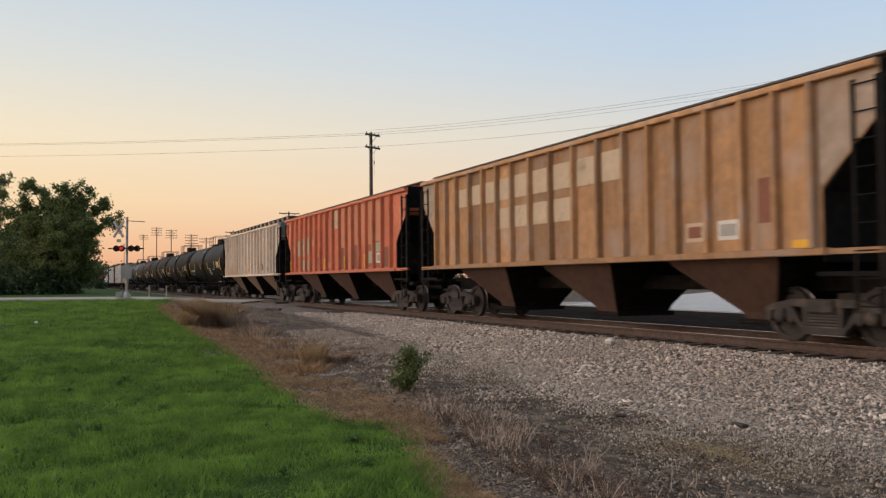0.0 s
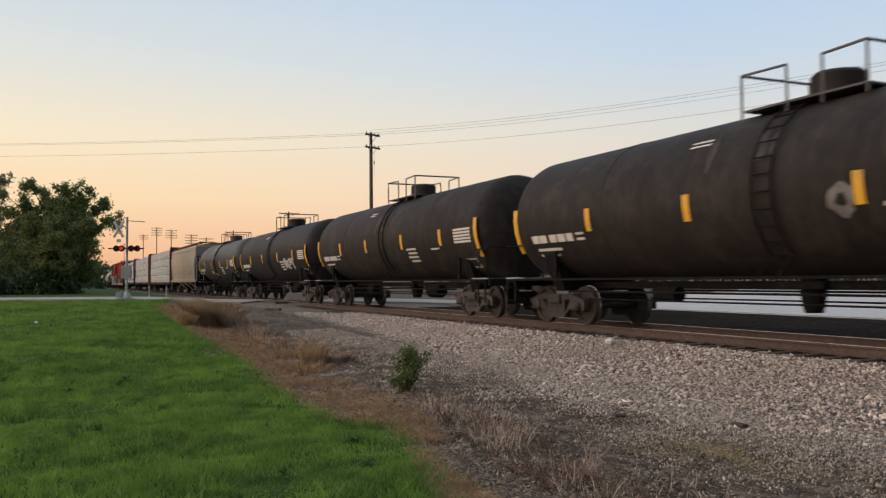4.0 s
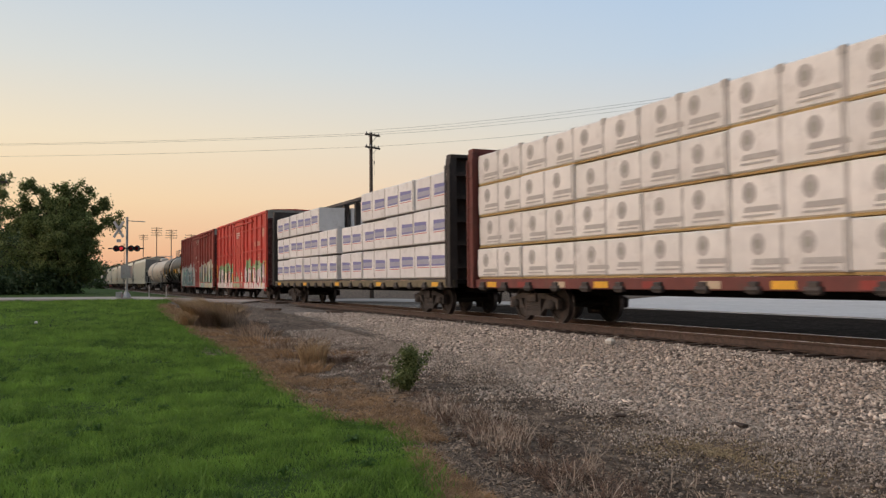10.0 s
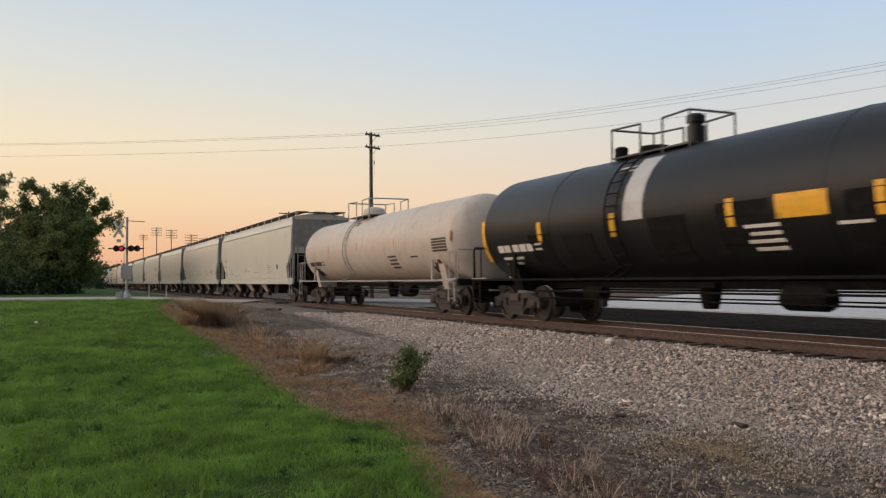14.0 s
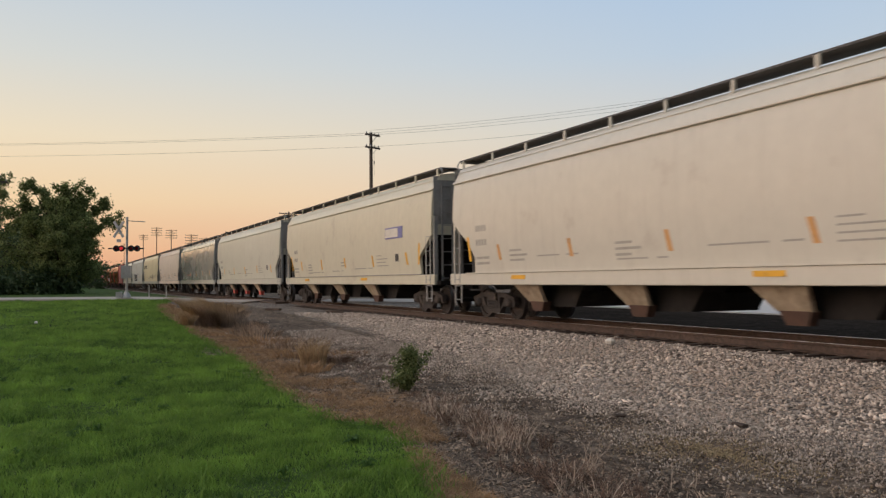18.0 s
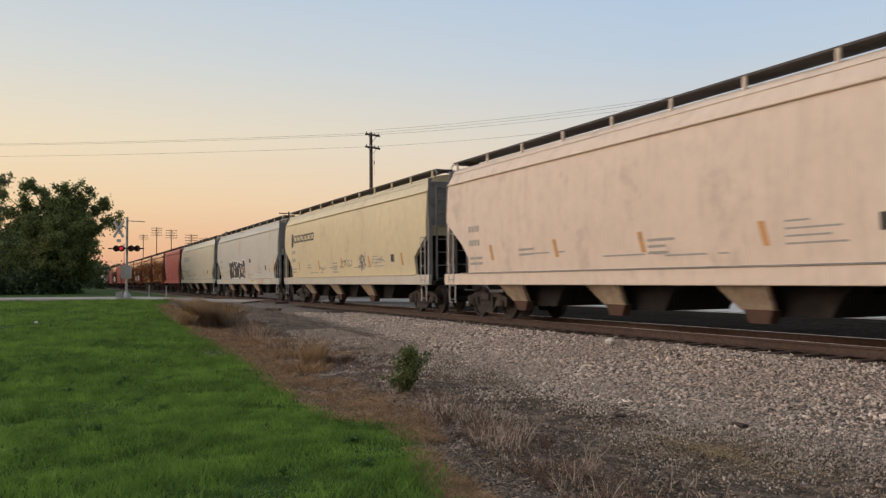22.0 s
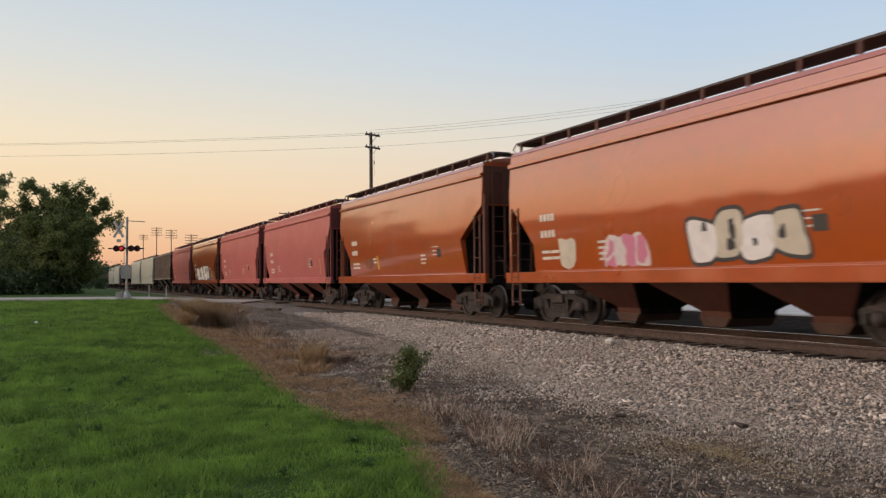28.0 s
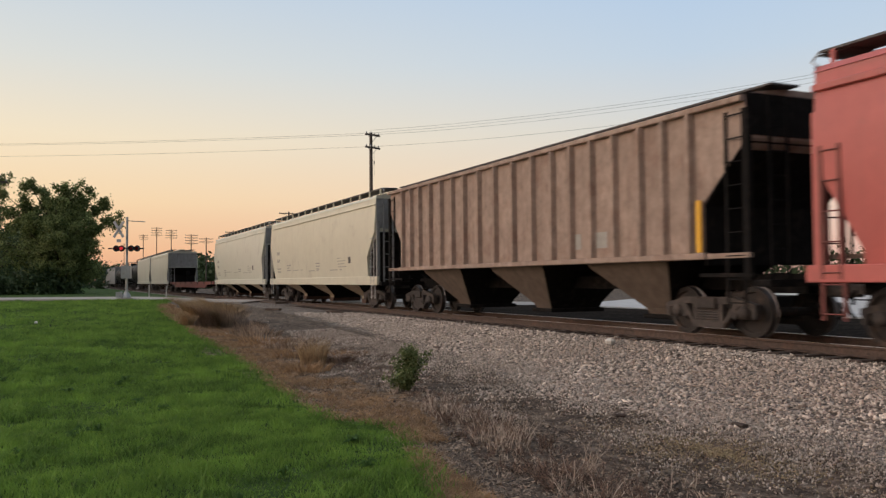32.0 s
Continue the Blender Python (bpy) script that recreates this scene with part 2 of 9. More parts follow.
RUST = (0.16, 0.065, 0.03)
GRIME = (0.12, 0.09, 0.07)
M = {
    "rail_steel": surface("rail_steel", (0.092, 0.060, 0.044), 0.8, 0.0, 0.3, 14, (0.125, 0.068, 0.043), 0.5, 3, bump=0.05),
    "rail_head": surface("rail_head", (0.45, 0.43, 0.42), 0.28, 1.0, 0.1, 20),
    "tie_wood": surface("tie_wood", (0.085, 0.06, 0.045), 0.9, 0, 0.3, 9, (0.16, 0.12, 0.10), 0.4, 4, bump=0.1, per_piece=0.3),
    "truck_steel": surface("truck_steel", (0.050, 0.040, 0.034), 0.8, 0.0, 0.3, 9, (0.12, 0.09, 0.068), 0.6, 3, bump=0.04, per_piece=0.35),
    "wheel_steel": surface("wheel_steel", (0.034, 0.027, 0.023), 0.75, 0.0, 0.3, 8, (0.12, 0.07, 0.045), 0.5, 3),
    "tread_steel": surface("tread_steel", (0.22, 0.20, 0.19), 0.45, 1.0, 0.1, 12),
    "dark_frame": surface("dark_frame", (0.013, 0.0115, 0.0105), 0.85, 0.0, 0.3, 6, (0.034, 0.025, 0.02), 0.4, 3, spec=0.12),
    # shade on the deep hopper slopes, put into a near-black colour
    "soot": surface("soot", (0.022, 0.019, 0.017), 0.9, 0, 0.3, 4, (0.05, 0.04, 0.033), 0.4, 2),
    "grating": surface("grating", (0.10, 0.095, 0.09), 0.7, 0.3, 0.2, 10),
    "galvanised": surface("galvanised", (0.42, 0.42, 0.41), 0.5, 0.5, 0.15, 10, RUST, 0.2, 4),
    "light_bar": surface("light_bar", (0.70, 0.66, 0.58), 0.7, 0, 0.1, 8),
    "dark_bar": surface("dark_bar", (0.06, 0.055, 0.05), 0.7, 0, 0.1, 8),
    "print_grey": surface("print_grey", (0.48, 0.45, 0.415), 0.7, 0, 0.1, 8),
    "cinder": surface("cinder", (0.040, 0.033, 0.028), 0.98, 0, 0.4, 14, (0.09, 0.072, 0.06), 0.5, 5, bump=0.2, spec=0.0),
    "grey_bar": surface("grey_bar", (0.38, 0.36, 0.315), 0.7, 0, 0.1, 8),
    "blue_bar": surface("blue_bar", (0.21, 0.21, 0.42), 0.6, 0, 0.1, 8),
    "slate_bar": surface("slate_bar", (0.38, 0.38, 0.46), 0.6, 0, 0.1, 8),
    "red_bar": surface("red_bar", (0.55, 0.10, 0.08), 0.6, 0, 0.1, 8),
    "yellow_tape": surface("yellow_tape", (0.80, 0.42, 0.03), 0.45, 0, 0.08, 8, GRIME, 0.2, 3),
    "orange_tape": surface("orange_tape", (0.62, 0.33, 0.12), 0.6, 0, 0.1, 8, GRIME, 0.3, 3),
    "orange_card": surface("orange_card", (0.85, 0.42, 0.06), 0.5, 0, 0.05, 8),
    "cream_hopper": surface("cream_hopper", (0.62, 0.585, 0.452), 0.42, 0, 0.035, 3, (0.40, 0.35, 0.28), 0.05, 0.9, 0.10, coat=0.15, coat_rough=0.3),
    "grey_hopper": surface("grey_hopper", (0.585, 0.57, 0.468), 0.42, 0, 0.03, 3, (0.40, 0.37, 0.31), 0.05, 0.9, 0.08, coat=0.15, coat_rough=0.3),
    "pale_hopper": surface("pale_hopper", (0.62, 0.59, 0.50), 0.38, 0, 0.03, 3, (0.44, 0.39, 0.32), 0.05, 0.9, 0.10, coat=0.3, coat_rough=0.2),
    "shiny_hopper": surface("shiny_hopper", (0.55, 0.53, 0.46), 0.25, 0, 0.05, 3, (0.36, 0.30, 0.24), 0.1, 0.9, 0.1, coat=0.8, coat_rough=0.12, coat_ior=1.7),
    "dusty_hopper": surface("dusty_hopper", (0.76, 0.645, 0.52), 0.6, 0, 0.05, 3, (0.46, 0.37, 0.29), 0.2, 0.8, 0.12),
    "yellow_hopper": surface("yellow_hopper", (0.70, 0.615, 0.39), 0.45, 0, 0.05, 3, (0.48, 0.40, 0.27), 0.25, 0.9, 0.12, coat=0.1),
    "rusty_grey_hopper": surface("rusty_grey_hopper", (0.535, 0.535, 0.47), 0.5, 0, 0.04, 3, (0.48, 0.28, 0.12), 0.35, 0.45, 0.18, (0.45, 0.28, 0.13)),
    "tan_hopper": surface("tan_hopper", (0.50, 0.405, 0.285), 0.55, 0, 0.07, 3, (0.32, 0.25, 0.18), 0.25, 0.9, 0.2),
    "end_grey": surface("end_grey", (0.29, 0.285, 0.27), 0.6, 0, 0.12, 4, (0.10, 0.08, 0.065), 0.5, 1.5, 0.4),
    "bay_tan": surface("bay_tan", (0.42, 0.34, 0.24), 0.75, 0, 0.2, 5, (0.16, 0.10, 0.06), 0.6, 2, 0.4, bump=0.02),
    "potash_orange": surface("potash_orange", (0.44, 0.074, 0.006), 0.30, 0, 0.05, 3, (0.24, 0.07, 0.02), 0.15, 0.9, 0.12, coat=1.0, coat_rough=0.06, coat_ior=1.9, spec=0.5),
    "potash_red": surface("potash_red", (0.49, 0.117, 0.100), 0.5, 0, 0.07, 3, (0.28, 0.10, 0.08), 0.25, 0.8, 0.15, coat=0.2, coat_rough=0.3),
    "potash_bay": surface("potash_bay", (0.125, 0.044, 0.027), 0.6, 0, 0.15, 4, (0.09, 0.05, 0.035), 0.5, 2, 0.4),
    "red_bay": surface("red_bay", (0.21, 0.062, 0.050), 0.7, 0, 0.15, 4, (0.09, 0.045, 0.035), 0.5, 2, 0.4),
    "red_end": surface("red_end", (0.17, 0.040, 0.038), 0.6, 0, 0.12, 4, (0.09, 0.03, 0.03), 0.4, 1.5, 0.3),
    "rib_tan": surface("rib_tan", (0.43, 0.235, 0.105), 0.7, 0, 0.18, 4, (0.40, 0.30, 0.235), 0.9, 0.8, 0.6, (0.17, 0.09, 0.05), per_piece=0.30),
    "rib_orange": surface("rib_orange", (0.62, 0.185, 0.093), 0.62, 0, 0.12, 4, (0.33, 0.10, 0.055), 0.6, 0.8, 0.45, (0.22, 0.075, 0.04), per_piece=0.16),
    "rib_peach": surface("rib_peach", (0.60, 0.255, 0.135), 0.7, 0, 0.10, 4, (0.52, 0.18, 0.09), 0.5, 0.9, 0.3, (0.36, 0.13, 0.07), per_piece=0.12),
    "patch_rustred": surface("patch_rustred", (0.36, 0.125, 0.07), 0.7, 0, 0.15, 4, (0.20, 0.075, 0.045), 0.5, 1.2, 0.4),
    "rib_white": surface("rib_white", (0.68, 0.57, 0.46), 0.65, 0, 0.10, 4, (0.38, 0.20, 0.10), 0.3, 0.8, 0.35, (0.30, 0.21, 0.15), per_piece=0.10),
    "rib_brown": surface("rib_brown", (0.39, 0.285, 0.222), 0.75, 0, 0.22, 4, (0.22, 0.125, 0.088), 0.75, 1.1, 0.5, (0.11, 0.07, 0.05)),
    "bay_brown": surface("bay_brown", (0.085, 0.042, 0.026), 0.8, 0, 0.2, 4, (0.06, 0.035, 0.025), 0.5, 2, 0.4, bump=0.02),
    "rib_worn": surface("rib_worn", (0.40, 0.31, 0.235), 0.75, 0, 0.15, 4, (0.43, 0.25, 0.12), 0.5, 0.9, 0.4, (0.25, 0.17, 0.11)),
    "bay_dusty": surface("bay_dusty", (0.135, 0.10, 0.073), 0.85, 0, 0.2, 4, (0.09, 0.062, 0.046), 0.6, 1.5, 0.5, (0.07, 0.05, 0.04)),
    "patch_cream": surface("patch_cream", (0.56, 0.44, 0.30), 0.7, 0, 0.08, 5, GRIME, 0.2, 2),
    "patch_brown": surface("patch_brown", (0.24, 0.09, 0.05), 0.7, 0, 0.12, 5, GRIME, 0.2, 2),
    "patch_rust": surface("patch_rust", (0.58, 0.36, 0.22), 0.7, 0, 0.15, 5, (0.52, 0.42, 0.32), 0.5, 3),
    "patch_sage": surface("patch_sage", (0.40, 0.40, 0.29), 0.7, 0, 0.08, 5, GRIME, 0.2, 2),
    "tank_black": surface("tank_black", (0.012, 0.0105, 0.0095), 0.6, 0, 0.2, 4, (0.030, 0.025, 0.021), 0.4, 1.2, 0.25, (0.042, 0.034, 0.028), spec=0.28),
    "tank_dusty": surface("tank_dusty", (0.024, 0.0195, 0.0165), 0.68, 0, 0.25, 4, (0.060, 0.049, 0.041), 0.6, 0.8, 0.4, (0.07, 0.056, 0.046), spec=0.22),
    "tank_jet": surface("tank_jet", (0.0065, 0.0065, 0.007), 0.42, 0, 0.2, 4, (0.014, 0.013, 0.012), 0.4, 1.2, 0.2, (0.02, 0.018, 0.016), spec=0.35),
    "bay_mid": surface("bay_mid", (0.19, 0.125, 0.075), 0.8, 0, 0.2, 4, (0.08, 0.05, 0.03), 0.6, 2, 0.5, (0.05, 0.035, 0.025), bump=0.02),
    "bright_white": surface("bright_white", (0.80, 0.77, 0.73), 0.6, 0, 0.06, 4),
    "tank_grey": surface("tank_grey", (0.036, 0.036, 0.038), 0.5, 0, 0.12, 4, (0.09, 0.08, 0.07), 0.3, 1.2, 0.2, (0.11, 0.10, 0.09)),
    "tank_white": surface("tank_white", (0.56, 0.49, 0.40), 0.45, 0, 0.06, 4, (0.30, 0.22, 0.16), 0.25, 1.0, 0.3, (0.16, 0.10, 0.07)),
    "box_red": surface("box_red", (0.56, 0.064, 0.046), 0.5, 0, 0.08, 4, (0.30, 0.05, 0.035), 0.3, 0.8, 0.25, (0.22, 0.05, 0.035)),
    "box_oxide": surface("box_oxide", (0.29, 0.042, 0.031), 0.65, 0, 0.14, 4, (0.13, 0.035, 0.026), 0.7, 0.6, 0.5, (0.13, 0.045, 0.032)),
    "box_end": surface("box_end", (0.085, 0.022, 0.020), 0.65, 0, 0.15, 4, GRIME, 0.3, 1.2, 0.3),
    "box_roof": surface("box_roof", (0.40, 0.38, 0.34), 0.5, 0.3, 0.12, 4, RUST, 0.3, 1.2),
    "beam_red": surface("beam_red", (0.17, 0.045, 0.035), 0.65, 0, 0.15, 4, (0.08, 0.035, 0.03), 0.5, 1.5, 0.4),
    "beam_dark": surface("beam_dark", (0.05, 0.042, 0.038), 0.7, 0, 0.15, 4, GRIME, 0.4, 1.5, 0.4),
    "beam_olive": surface("beam_olive", (0.17, 0.14, 0.08), 0.7, 0, 0.15, 4, GRIME, 0.4, 1.5, 0.4),
    "lumber_wrap": surface("lumber_wrap", (0.79, 0.755, 0.705), 0.45, 0, 0.06, 3, (0.48, 0.44, 0.39), 0.35, 2.2, 0.12, (0.42, 0.38, 0.34), bump=0.16, bump_scale=4, per_piece=0.06),
    "lumber_wrap_cool": surface("lumber_wrap_cool", (0.78, 0.76, 0.74), 0.45, 0, 0.06, 3, (0.48, 0.45, 0.43), 0.35, 2.2, 0.12, (0.42, 0.39, 0.37), bump=0.16, bump_scale=4, per_piece=0.06),
    "wrap_fold": surface("wrap_fold", (0.50, 0.47, 0.435), 0.5, 0, 0.15, 4, (0.36, 0.33, 0.30), 0.5, 2.0),
    "dunnage": surface("dunnage", (0.42, 0.28, 0.10), 0.8, 0, 0.15, 8, bump=0.05),
    "paint_green": surface("paint_green", (0.29, 0.44, 0.21), 0.6, 0, 0.15, 5, (0.42, 0.16, 0.11), 0.6, 2.5),
    "paint_cream": surface("paint_cream", (0.62, 0.56, 0.44), 0.6, 0, 0.1, 3, (0.45, 0.42, 0.36), 0.3, 1.5),
    "paint_violet": surface("paint_violet", (0.34, 0.29, 0.42), 0.6, 0, 0.12, 3, (0.48, 0.40, 0.46), 0.4, 1.5),
    "paint_pink": surface("paint_pink", (0.52, 0.24, 0.34), 0.6, 0, 0.12, 3, (0.62, 0.45, 0.48), 0.4, 1.5),
    "paint_crimson": surface("paint_crimson", (0.42, 0.05, 0.06), 0.6, 0, 0.12, 3),
    "paint_black": surface("paint_black", (0.055, 0.05, 0.05), 0.6, 0, 0.15, 3, (0.15, 0.14, 0.13), 0.4, 2),
    "paint_amber": surface("paint_amber", (0.70, 0.36, 0.03), 0.6, 0, 0.12, 3, (0.60, 0.40, 0.16), 0.3, 1.5),
    "paint_rose": surface("paint_rose", (0.52, 0.16, 0.17), 0.6, 0, 0.12, 3, (0.62, 0.40, 0.38), 0.5, 2.5),
    "paint_gold": surface("paint_gold", (0.55, 0.40, 0.14), 0.6, 0, 0.12, 3, (0.55, 0.45, 0.25), 0.4, 1.5),
    "paint_blue": surface("paint_blue", (0.09, 0.13, 0.32), 0.6, 0, 0.12, 3),
    "paint_silver": surface("paint_silver", (0.50, 0.49, 0.46), 0.5, 0.1, 0.12, 3, (0.30, 0.29, 0.27), 0.4, 1.5),
    "faded_spray": surface("faded_spray", (0.20, 0.185, 0.17), 0.7, 0, 0.3, 6, (0.05, 0.045, 0.04), 0.6, 3),
    "tank_dust": surface("tank_dust", (0.055, 0.048, 0.042), 0.8, 0, 0.3, 4, (0.02, 0.018, 0.016), 0.6, 2.5),
    "pole_wood": surface("pole_wood", (0.12, 0.095, 0.075), 0.85, 0, 0.2, 6, bump=0.1, stretch=(4, 4, 0.4)),
    "wire": surface("wire", (0.10, 0.10, 0.10), 0.5, 0.3, 0.1, 2),
    "mast_paint": surface("mast_paint", (0.42, 0.42, 0.41), 0.45, 0.3, 0.1, 6, RUST, 0.15, 3),
    "sign_white": surface("sign_white", (0.60, 0.58, 0.57), 0.5, 0, 0.08, 6),
    "signal_black": surface("signal_black", (0.02, 0.02, 0.02), 0.6, 0, 0.1, 6),
    "concrete": surface("concrete", (0.37, 0.335, 0.30), 0.9, 0, 0.1, 5, (0.30, 0.27, 0.24), 0.4, 0.8, bump=0.05),
    "yard_paving": surface("yard_paving", (0.56, 0.53, 0.50), 0.9, 0, 0.1, 3, (0.40, 0.37, 0.34), 0.4, 0.3, bump=0.05),
    "bark": surface("bark", (0.07, 0.05, 0.038), 0.95, 0, 0.3, 6, bump=0.2, stretch=(3, 3, 0.6)),
    "siding": surface("siding", (0.52, 0.50, 0.47), 0.7, 0, 0.08, 3, (0.38, 0.36, 0.33), 0.3, 0.5, 0.15),
}


def sprayed(name, cols, edge, cell=(2.2, 0.9), seed=0, line=0.035, tilt=0.25, warp=0.5):
    """Sprayed paint in several colours: tall uneven patches with drawn outlines, faded and gritty."""
    m = bpy.data.materials.new(name)
    m.use_nodes = True
    nt = m.node_tree
    L = nt.links.new
    b = nt.nodes["Principled BSDF"]
    tc = nt.nodes.new("ShaderNodeTexCoord")
    nz = nt.nodes.new("ShaderNodeTexNoise")
    nz.inputs["Scale"].default_value, nz.inputs["Detail"].default_value = 1.7, 2
    L(tc.outputs["Object"], nz.inputs["Vector"])
    ms = nt.nodes.new("ShaderNodeVectorMath"); ms.operation = "MULTIPLY_ADD"
    ms.inputs[1].default_value = (warp, warp, warp)
    L(nz.outputs["Color"], ms.inputs[0]); L(tc.outputs["Object"], ms.inputs[2])
    mp = nt.nodes.new("ShaderNodeMapping")
    mp.inputs["Location"].default_value = (seed * 7.3, 0, seed * 3.1)
    mp.inputs["Rotation"].default_value = (0, tilt, 0)
    mp.inputs["Scale"].default_value = (cell[0], 0.001, cell[1])
    L(ms.outputs[0], mp.inputs[0])
    va, ve = nt.nodes.new("ShaderNodeTexVoronoi"), nt.nodes.new("ShaderNodeTexVoronoi")
    ve.feature = "DISTANCE_TO_EDGE"
    for v in (va, ve):
        v.inputs["Scale"].default_value = 1.0
        L(mp.outputs[0], v.inputs["Vector"])
    sp = nt.nodes.new("ShaderNodeSeparateColor"); L(va.outputs["Color"], sp.inputs[0])
    rp = nt.nodes.new("ShaderNodeValToRGB")
    rp.color_ramp.interpolation = "CONSTANT"
    e = rp.color_ramp.elements
    while len(e) < len(cols):
        e.new(0.5)
    tot, acc = sum(c[0] for c in cols), 0.0
    for el, (wt, c) in zip(e, cols):
        el.position, el.color = acc / tot, (*c, 1)
        acc += wt
    L(sp.outputs[0], rp.inputs[0])
    mr = nt.nodes.new("ShaderNodeMapRange")
    mr.inputs["From Min"].default_value, mr.inputs["From Max"].default_value = line, line + 0.03
    mr.inputs["To Min"].default_value, mr.inputs["To Max"].default_value = 1, 0
    L(ve.outputs["Distance"], mr.inputs["Value"])
    x = nt.nodes.new("ShaderNodeMix"); x.data_type = "RGBA"
    L(mr.outputs[0], x.inputs[0]); L(rp.outputs[0], x.inputs[6]); x.inputs[7].default_value = (*edge, 1)
    gr = nt.nodes.new("ShaderNodeTexNoise")
    gr.inputs["Scale"].default_value, gr.inputs["Detail"].default_value = 6, 6
    L(tc.outputs["Object"], gr.inputs["Vector"])
    gm = nt.nodes.new("ShaderNodeMapRange")
    gm.inputs["From Min"].default_value, gm.inputs["From Max"].default_value, gm.inputs["To Max"].default_value = 0.5, 0.75, 0.45
    L(gr.outputs[0], gm.inputs["Value"])
    y = nt.nodes.new("ShaderNodeMix"); y.data_type = "RGBA"
    L(gm.outputs[0], y.inputs[0]); L(x.outputs[2], y.inputs[6]); y.inputs[7].default_value = (0.34, 0.29, 0.26, 1)
    L(y.outputs[2], b.inputs["Base Color"])
    b.inputs["Roughness"].default_value = 0.6
    return m


def stroked(name, base, strokes, grit=(0.34, 0.29, 0.26)):
    """Sprayed paint in flowing strokes over a base coat: (colour, size, angle, bend, reach, seed) for each layer."""
    m = bpy.data.materials.new(name)
    m.use_nodes = True
    nt = m.node_tree
    L = nt.links.new
    b = nt.nodes["Principled BSDF"]
    tc = nt.nodes.new("ShaderNodeTexCoord")
    flat = nt.nodes.new("ShaderNodeVectorMath"); flat.operation = "MULTIPLY"
    flat.inputs[1].default_value = (1, 0.001, 1)
    L(tc.outputs["Object"], flat.inputs[0])
    rgb = nt.nodes.new("ShaderNodeRGB"); rgb.outputs[0].default_value = (*base, 1)
    col = rgb.outputs[0]

    def over(fac, low, tone):
        x = nt.nodes.new("ShaderNodeMix"); x.data_type = "RGBA"
        L(fac, x.inputs[0]); L(low, x.inputs[6]); x.inputs[7].default_value = (*tone, 1)
        return x.outputs[2]

    for tone, size, angle, bend, reach, seed in strokes:
        mp = nt.nodes.new("ShaderNodeMapping")
        mp.inputs["Location"].default_value = (seed * 3.7, 0, seed * 1.9)
        mp.inputs["Rotation"].default_value = (0, radians(angle), 0)
        L(flat.outputs[0], mp.inputs[0])
        wv = nt.nodes.new("ShaderNodeTexWave")
        wv.inputs["Scale"].default_value, wv.inputs["Distortion"].default_value = size, bend
        wv.inputs["Detail"].default_value, wv.inputs["Detail Scale"].default_value = 3.0, 1.3
        L(mp.outputs[0], wv.inputs["Vector"])
        mr = nt.nodes.new("ShaderNodeMapRange")
        mr.inputs["From Min"].default_value, mr.inputs["From Max"].default_value = reach, reach + 0.06
        L(wv.outputs["Fac"], mr.inputs["Value"])
        col = over(mr.outputs[0], col, tone)
    gr = nt.nodes.new("ShaderNodeTexNoise")
    gr.inputs["Scale"].default_value, gr.inputs["Detail"].default_value = 5, 6
    L(tc.outputs["Object"], gr.inputs["Vector"])
    gm = nt.nodes.new("ShaderNodeMapRange")
    gm.inputs["From Min"].default_value, gm.inputs["From Max"].default_value, gm.inputs["To Max"].default_value = 0.5, 0.75, 0.5
    L(gr.outputs[0], gm.inputs["Value"])
    L(over(gm.outputs[0], col, grit), b.inputs["Base Color"])
    b.inputs["Roughness"].default_value = 0.65
    return m


WH, CR, BK, CM = (0.66, 0.58, 0.55), (0.46, 0.035, 0.055), (0.05, 0.045, 0.045), (0.64, 0.52, 0.38)
M.update({
    "spray_door": sprayed("spray_door", [(3.4, (0.36, 0.45, 0.28)), (0.9, BK), (2.6, (0.46, 0.06, 0.05)), (0.8, CM)], (0.16, 0.12, 0.10), (2.0, 1.3), 3, 0.02),
    "spray_teal": stroked("spray_teal", (0.30, 0.33, 0.33), [((0.13, 0.34, 0.34), 0.30, 20, 9, 0.45, 4), ((0.22, 0.50, 0.40), 0.36, 60, 10, 0.66, 5), ((0.09, 0.12, 0.22), 0.33, -20, 10, 0.80, 6), (BK, 0.42, 8, 12, 0.80, 7), ((0.45, 0.44, 0.42), 0.4, 70, 11, 0.92, 8)]),
    "spray_mint": stroked("spray_mint", (0.56, 0.46, 0.33), [((0.38, 0.42, 0.31), 0.17, 15, 8, 0.55, 1), ((0.22, 0.45, 0.34), 0.20, 55, 9, 0.74, 2), ((0.33, 0.29, 0.38), 0.18, 10, 7, 0.84, 3), ((0.55, 0.36, 0.14), 0.26, -40, 11, 0.93, 4), ((0.62, 0.53, 0.41), 0.3, 30, 12, 0.86, 9), ((0.16, 0.15, 0.14), 0.34, 65, 13, 0.965, 6)]),
    "spray_pink": sprayed("spray_pink", [(3, (0.60, 0.20, 0.30)), (1, CR), (1, WH)], WH, (2.6, 1.2), 7, 0.04),
    "spray_charcoal": surface("spray_charcoal", (0.062, 0.058, 0.056), 0.7, 0, 0.3, 5, (0.12, 0.115, 0.11), 0.5, 2.5),
    "charcoal_line": surface("charcoal_line", (0.17, 0.155, 0.135), 0.7, 0, 0.2, 4),
    "sprayed_white": surface("sprayed_white", (0.70, 0.63, 0.58), 0.6, 0, 0.10, 4, (0.60, 0.42, 0.42), 0.55, 1.6),
    "sprayed_lilac": surface("sprayed_lilac", (0.55, 0.43, 0.46), 0.6, 0, 0.12, 4, (0.62, 0.48, 0.48), 0.5, 1.8),
    "script_salmon": surface("script_salmon", (0.62, 0.33, 0.24), 0.6, 0, 0.15, 5),
})
